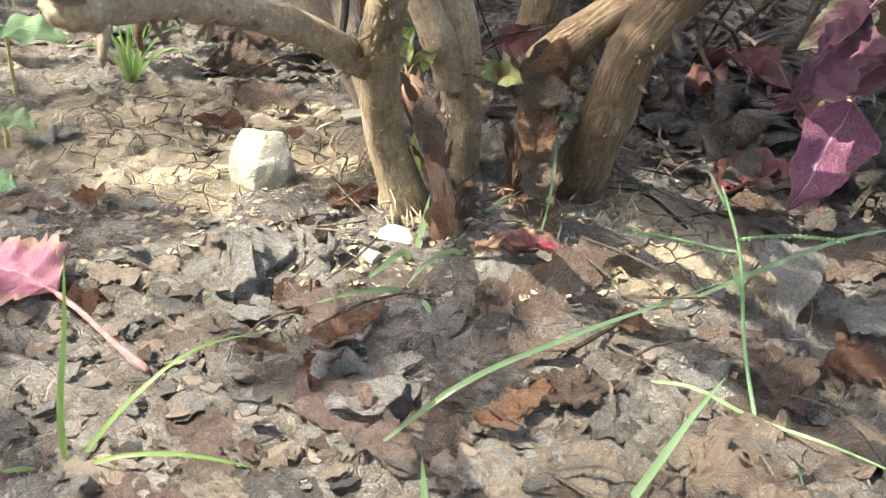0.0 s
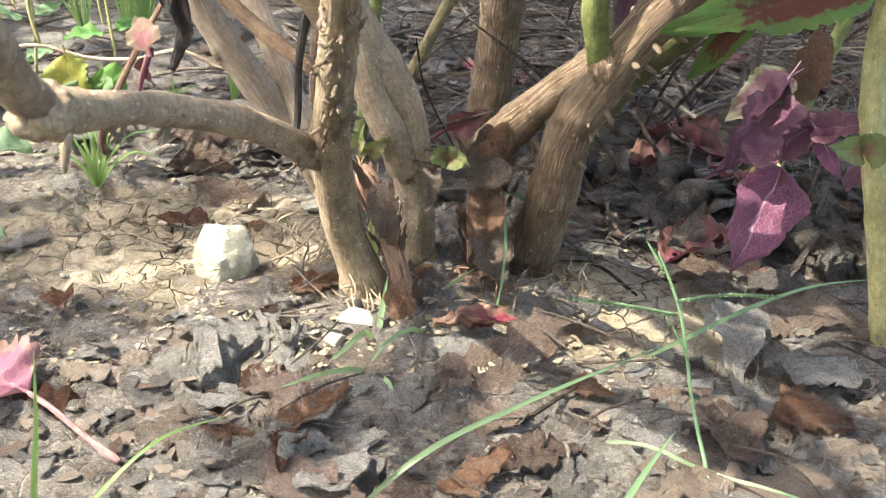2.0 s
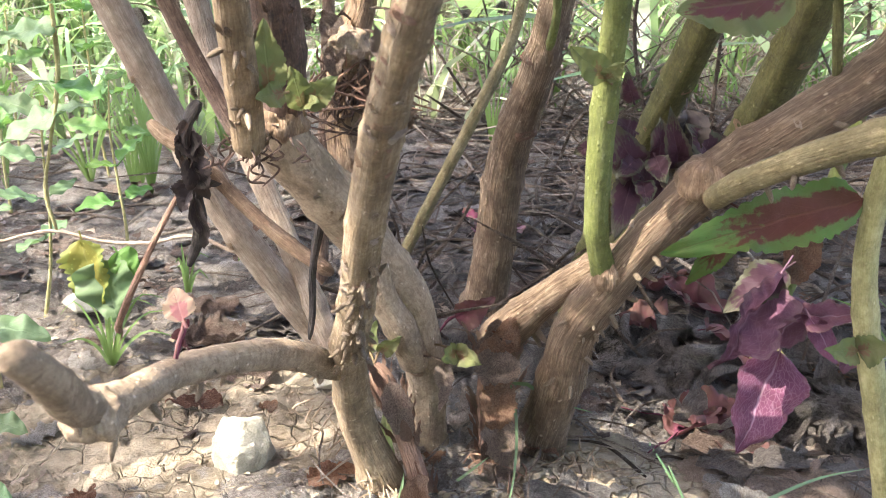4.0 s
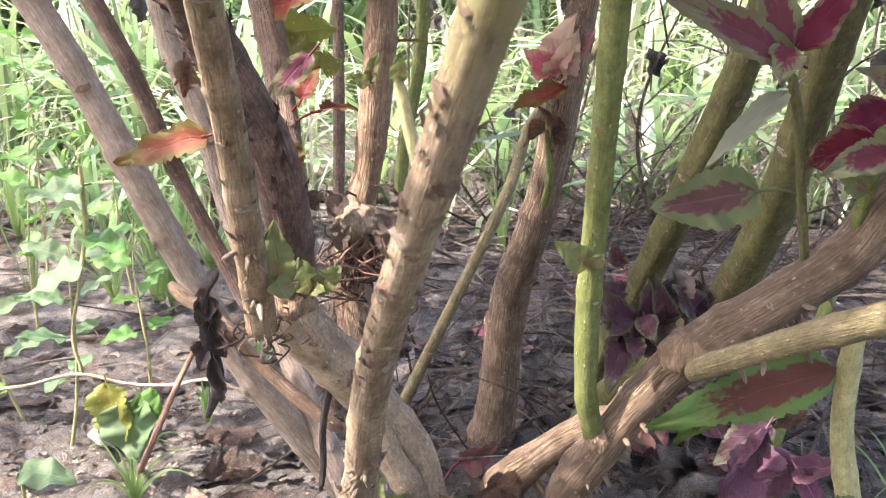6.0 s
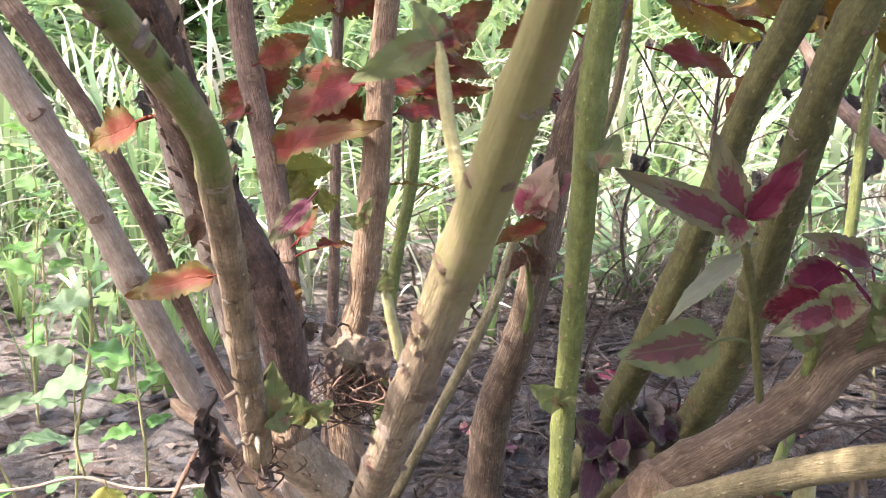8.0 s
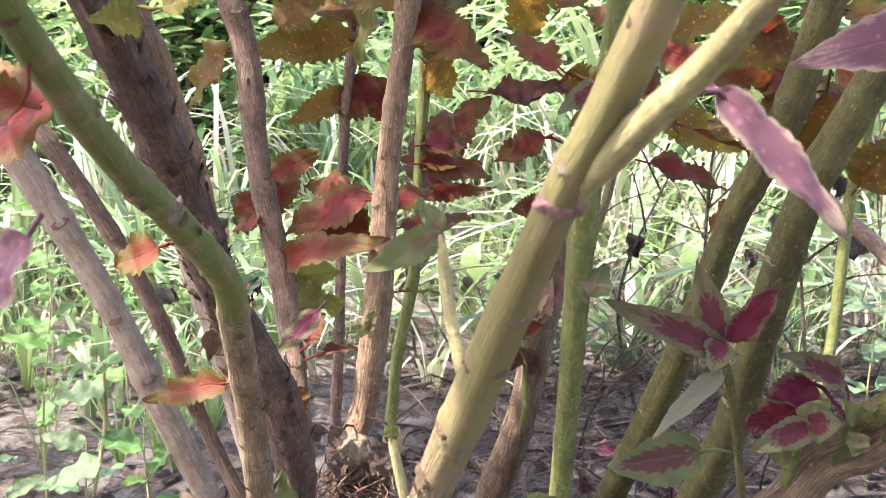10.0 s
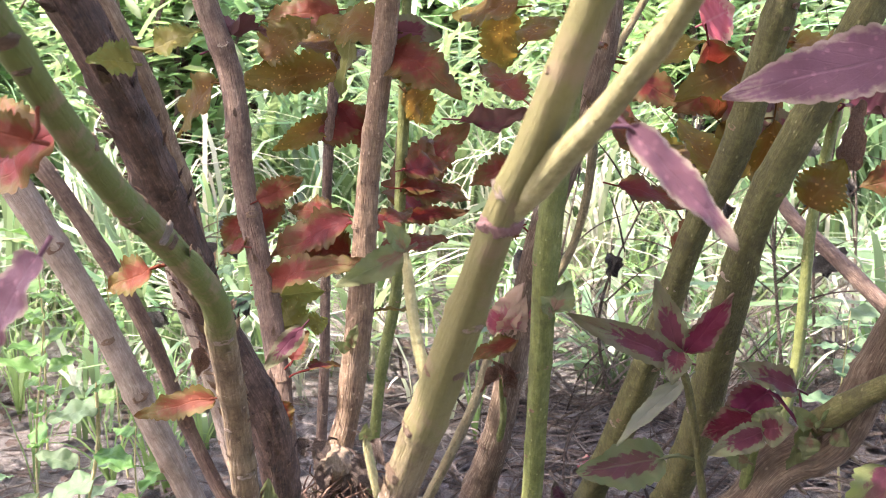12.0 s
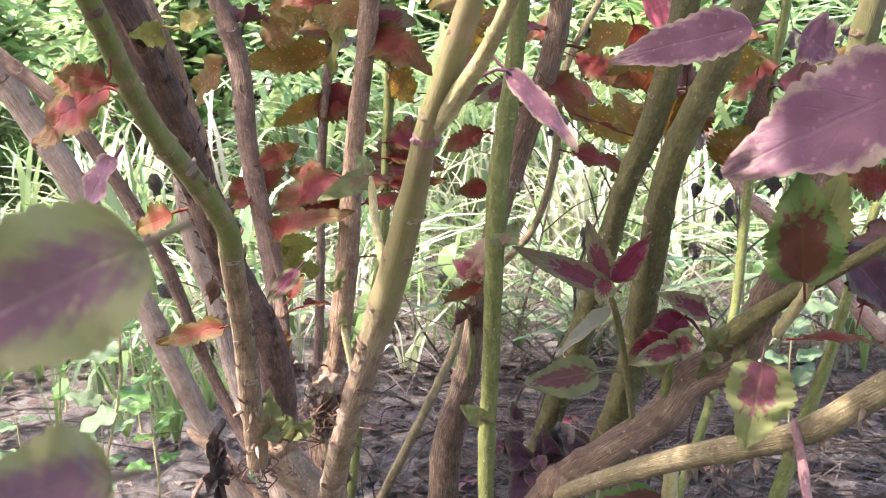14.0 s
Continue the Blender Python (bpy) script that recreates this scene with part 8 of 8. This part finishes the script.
def meadow(name, count, box, heights, width, material, label, seed, droop=0.5, tufts=9):
    """Grass in tufts: the blades of a tuft fan out from one root, arch and cross."""
    rng = random.Random(seed)
    pieces = []
    x = y = 0.0
    for k in range(count):
        if k % tufts == 0:
            x, y = rng.uniform(box[0], box[1]), box[2] + (box[3] - box[2]) * rng.random() ** 1.2
            tall = rng.uniform(0.6, 1.0)
        z, h, a = ground_height(x, y), tall * rng.uniform(*heights), rng.uniform(0, 6.3)
        d = Vector((math.cos(a), math.sin(a), 0)) * h * rng.uniform(0.1, droop)
        p = Vector((x + rng.gauss(0, 0.02), y + rng.gauss(0, 0.02), z - 0.003))
        twist = rng.uniform(-0.8, 0.8)
        flat = Vector((-d.y, d.x, 0)).normalized()
        half = width * rng.uniform(0.5, 1.2) * 0.5
        sink = rng.uniform(0.25, 0.62)
        verts, uvs = [], []
        for u in (0, 0.3, 0.55, 0.75, 0.9, 1.0):
            c = p + d * u * u + Vector((0, 0, h * (u - sink * u**3)))
            side = (flat + Vector((0, 0, twist * u))).normalized() * half * (1 - u**3) * min(1, 0.6 + u)
            verts += [c - side, c + side]
            uvs += [(u, -1), (u, 1)]
        pieces.append((verts, [(2 * i, 2 * i + 1, 2 * i + 3, 2 * i + 2) for i in range(5)], uvs))
    return stuff(name, pieces, material, label, "grass")


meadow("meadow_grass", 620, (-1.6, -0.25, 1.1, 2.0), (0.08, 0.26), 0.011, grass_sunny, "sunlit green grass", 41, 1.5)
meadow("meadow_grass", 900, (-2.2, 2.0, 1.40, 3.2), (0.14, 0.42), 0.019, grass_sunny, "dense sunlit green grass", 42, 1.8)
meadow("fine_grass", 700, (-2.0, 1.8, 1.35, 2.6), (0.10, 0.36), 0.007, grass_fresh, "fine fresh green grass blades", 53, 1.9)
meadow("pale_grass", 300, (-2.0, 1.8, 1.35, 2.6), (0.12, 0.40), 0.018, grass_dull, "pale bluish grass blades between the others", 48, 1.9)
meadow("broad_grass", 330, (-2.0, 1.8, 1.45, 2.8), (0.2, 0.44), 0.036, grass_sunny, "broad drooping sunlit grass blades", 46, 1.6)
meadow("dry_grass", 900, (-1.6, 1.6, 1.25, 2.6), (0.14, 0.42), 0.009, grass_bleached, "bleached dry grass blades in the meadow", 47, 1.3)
meadow("reed_grass", 130, (-0.9, -0.1, 1.5, 2.0), (0.35, 0.80), 0.015, grass_dull, "tall pale reed grass", 43, 0.6)
meadow("dry_grass", 260, (-0.9, 0.7, 1.9, 2.6), (0.35, 0.85), 0.013, grass_bleached, "tall bleached grass blades", 54, 0.9)
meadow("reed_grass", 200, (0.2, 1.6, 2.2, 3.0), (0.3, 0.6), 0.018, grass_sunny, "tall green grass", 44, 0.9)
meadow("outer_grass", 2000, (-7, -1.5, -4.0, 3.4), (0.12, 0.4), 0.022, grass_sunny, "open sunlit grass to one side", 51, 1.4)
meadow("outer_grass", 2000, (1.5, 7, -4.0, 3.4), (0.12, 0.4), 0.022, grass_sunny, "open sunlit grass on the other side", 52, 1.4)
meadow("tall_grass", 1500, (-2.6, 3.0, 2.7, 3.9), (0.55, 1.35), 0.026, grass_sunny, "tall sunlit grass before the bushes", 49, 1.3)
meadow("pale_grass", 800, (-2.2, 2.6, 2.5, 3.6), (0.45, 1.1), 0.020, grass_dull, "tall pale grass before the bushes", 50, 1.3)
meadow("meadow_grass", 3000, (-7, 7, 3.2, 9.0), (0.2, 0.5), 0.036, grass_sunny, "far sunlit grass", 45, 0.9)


def bush(x, y, height, spread, count, seed, size=0.08, skin=None, broad=0.13):
    """A leafy bush: forked branches and many narrow leaves."""
    rng = random.Random(seed)
    foot = Vector((x, y, ground_height(x, y)))
    ob = tagged(new("bush"), "green bush with narrow pointed leaves in the sun", "bush", "bushes behind the meadow")
    ob.location = foot
    ORIGIN[ob] = foot
    sprays = []
    for k in range(16):
        a, out = rng.uniform(0, 6.3), spread * rng.uniform(0.3, 1.0)
        top = foot + Vector((math.cos(a) * out, math.sin(a) * out * 0.6, height * rng.uniform(0.6, 1.0)))
        mid = foot.lerp(top, 0.5) + Vector((rng.uniform(-0.1, 0.1), rng.uniform(-0.1, 0.1), 0.1))
        pts = [(*foot, 0.012), (*mid, 0.008), (*top, 0.003)]
        v, f, t, g = tube(pts, 6, 0.06, 0.03, 0, k)
        link("branch", mesh_of("branch", v - np.array(foot), f, t), bark_dark, ob, foot)
        sprays.append((foot, mid, top))
    pieces = []
    for k in range(count):
        f0, mid, top = rng.choice(sprays)
        u = rng.random() ** 0.7
        p = f0.lerp(mid, u * 2) if u < 0.5 else mid.lerp(top, u * 2 - 1)
        p = p + Vector((rng.gauss(0, 0.14), rng.gauss(0, 0.12), rng.gauss(0, 0.12))) * spread
        p.z = max(p.z, foot.z + 0.05)
        length = size * rng.uniform(0.6, 1.2)
        d = Vector((rng.gauss(0, 1), rng.gauss(0, 1), rng.uniform(-0.5, 0.9))).normalized()
        turn = leaf_pose((0, 0, 0), d, Vector((rng.uniform(-0.5, 0.5), -0.4, 1)))
        half = length * broad
        verts = [p + turn @ Vector(q) for q in ((0, 0, 0), (length * 0.3, half, half * 0.4), (length * 0.35, 0, -half * 0.2), (length * 0.3, -half, half * 0.4), (length * 0.7, half * 0.8, half * 0.1), (length * 0.72, 0, -half * 0.5), (length * 0.7, -half * 0.8, half * 0.1), (length, 0, -half))]
        pieces.append((verts, [(0, 2, 1), (0, 3, 2), (1, 2, 5, 4), (2, 3, 6, 5), (4, 5, 7), (5, 6, 7)], [(0, 0), (0.3, 1), (0.35, 0), (0.3, -1), (0.7, 1), (0.7, 0), (0.7, -1), (1, 0)]))
    mv, mf, mt = merged(pieces)
    link("crown", mesh_of("crown", [q - foot for q in mv], mf, mt), skin or bush_skin, ob, foot)


for k in range(17):
    rng_b = random.Random(700 + k)
    bush(-3.6 + 0.46 * k + rng_b.uniform(-0.1, 0.1), rng_b.uniform(3.5, 4.5), rng_b.uniform(1.0, 1.8), 0.6, 2300, 800 + k, 0.14)
for k in range(9):
    rng_b = random.Random(900 + k)
    bush(-4.5 + 1.1 * k, rng_b.uniform(5.2, 6.5), rng_b.uniform(2.0, 2.8), 1.2, 1500, 950 + k, 0.2)

# leafy shrubs at the meadow's edge
for k, (x, y) in enumerate(((-0.74, 2.45), (-1.30, 2.5), (0.75, 2.9))):
    bush(x, y, 0.95, 0.30, 1500, 1100 + k, 0.085, bush_near, 0.15)

# unseen bushes added to close the place behind the walk and dim its light
for k in range(6):
    bush(-2.0 + 0.8 * k, -1.9 - 0.3 * (k % 2), 1.3, 0.7, 1000, 1200 + k, 0.14)
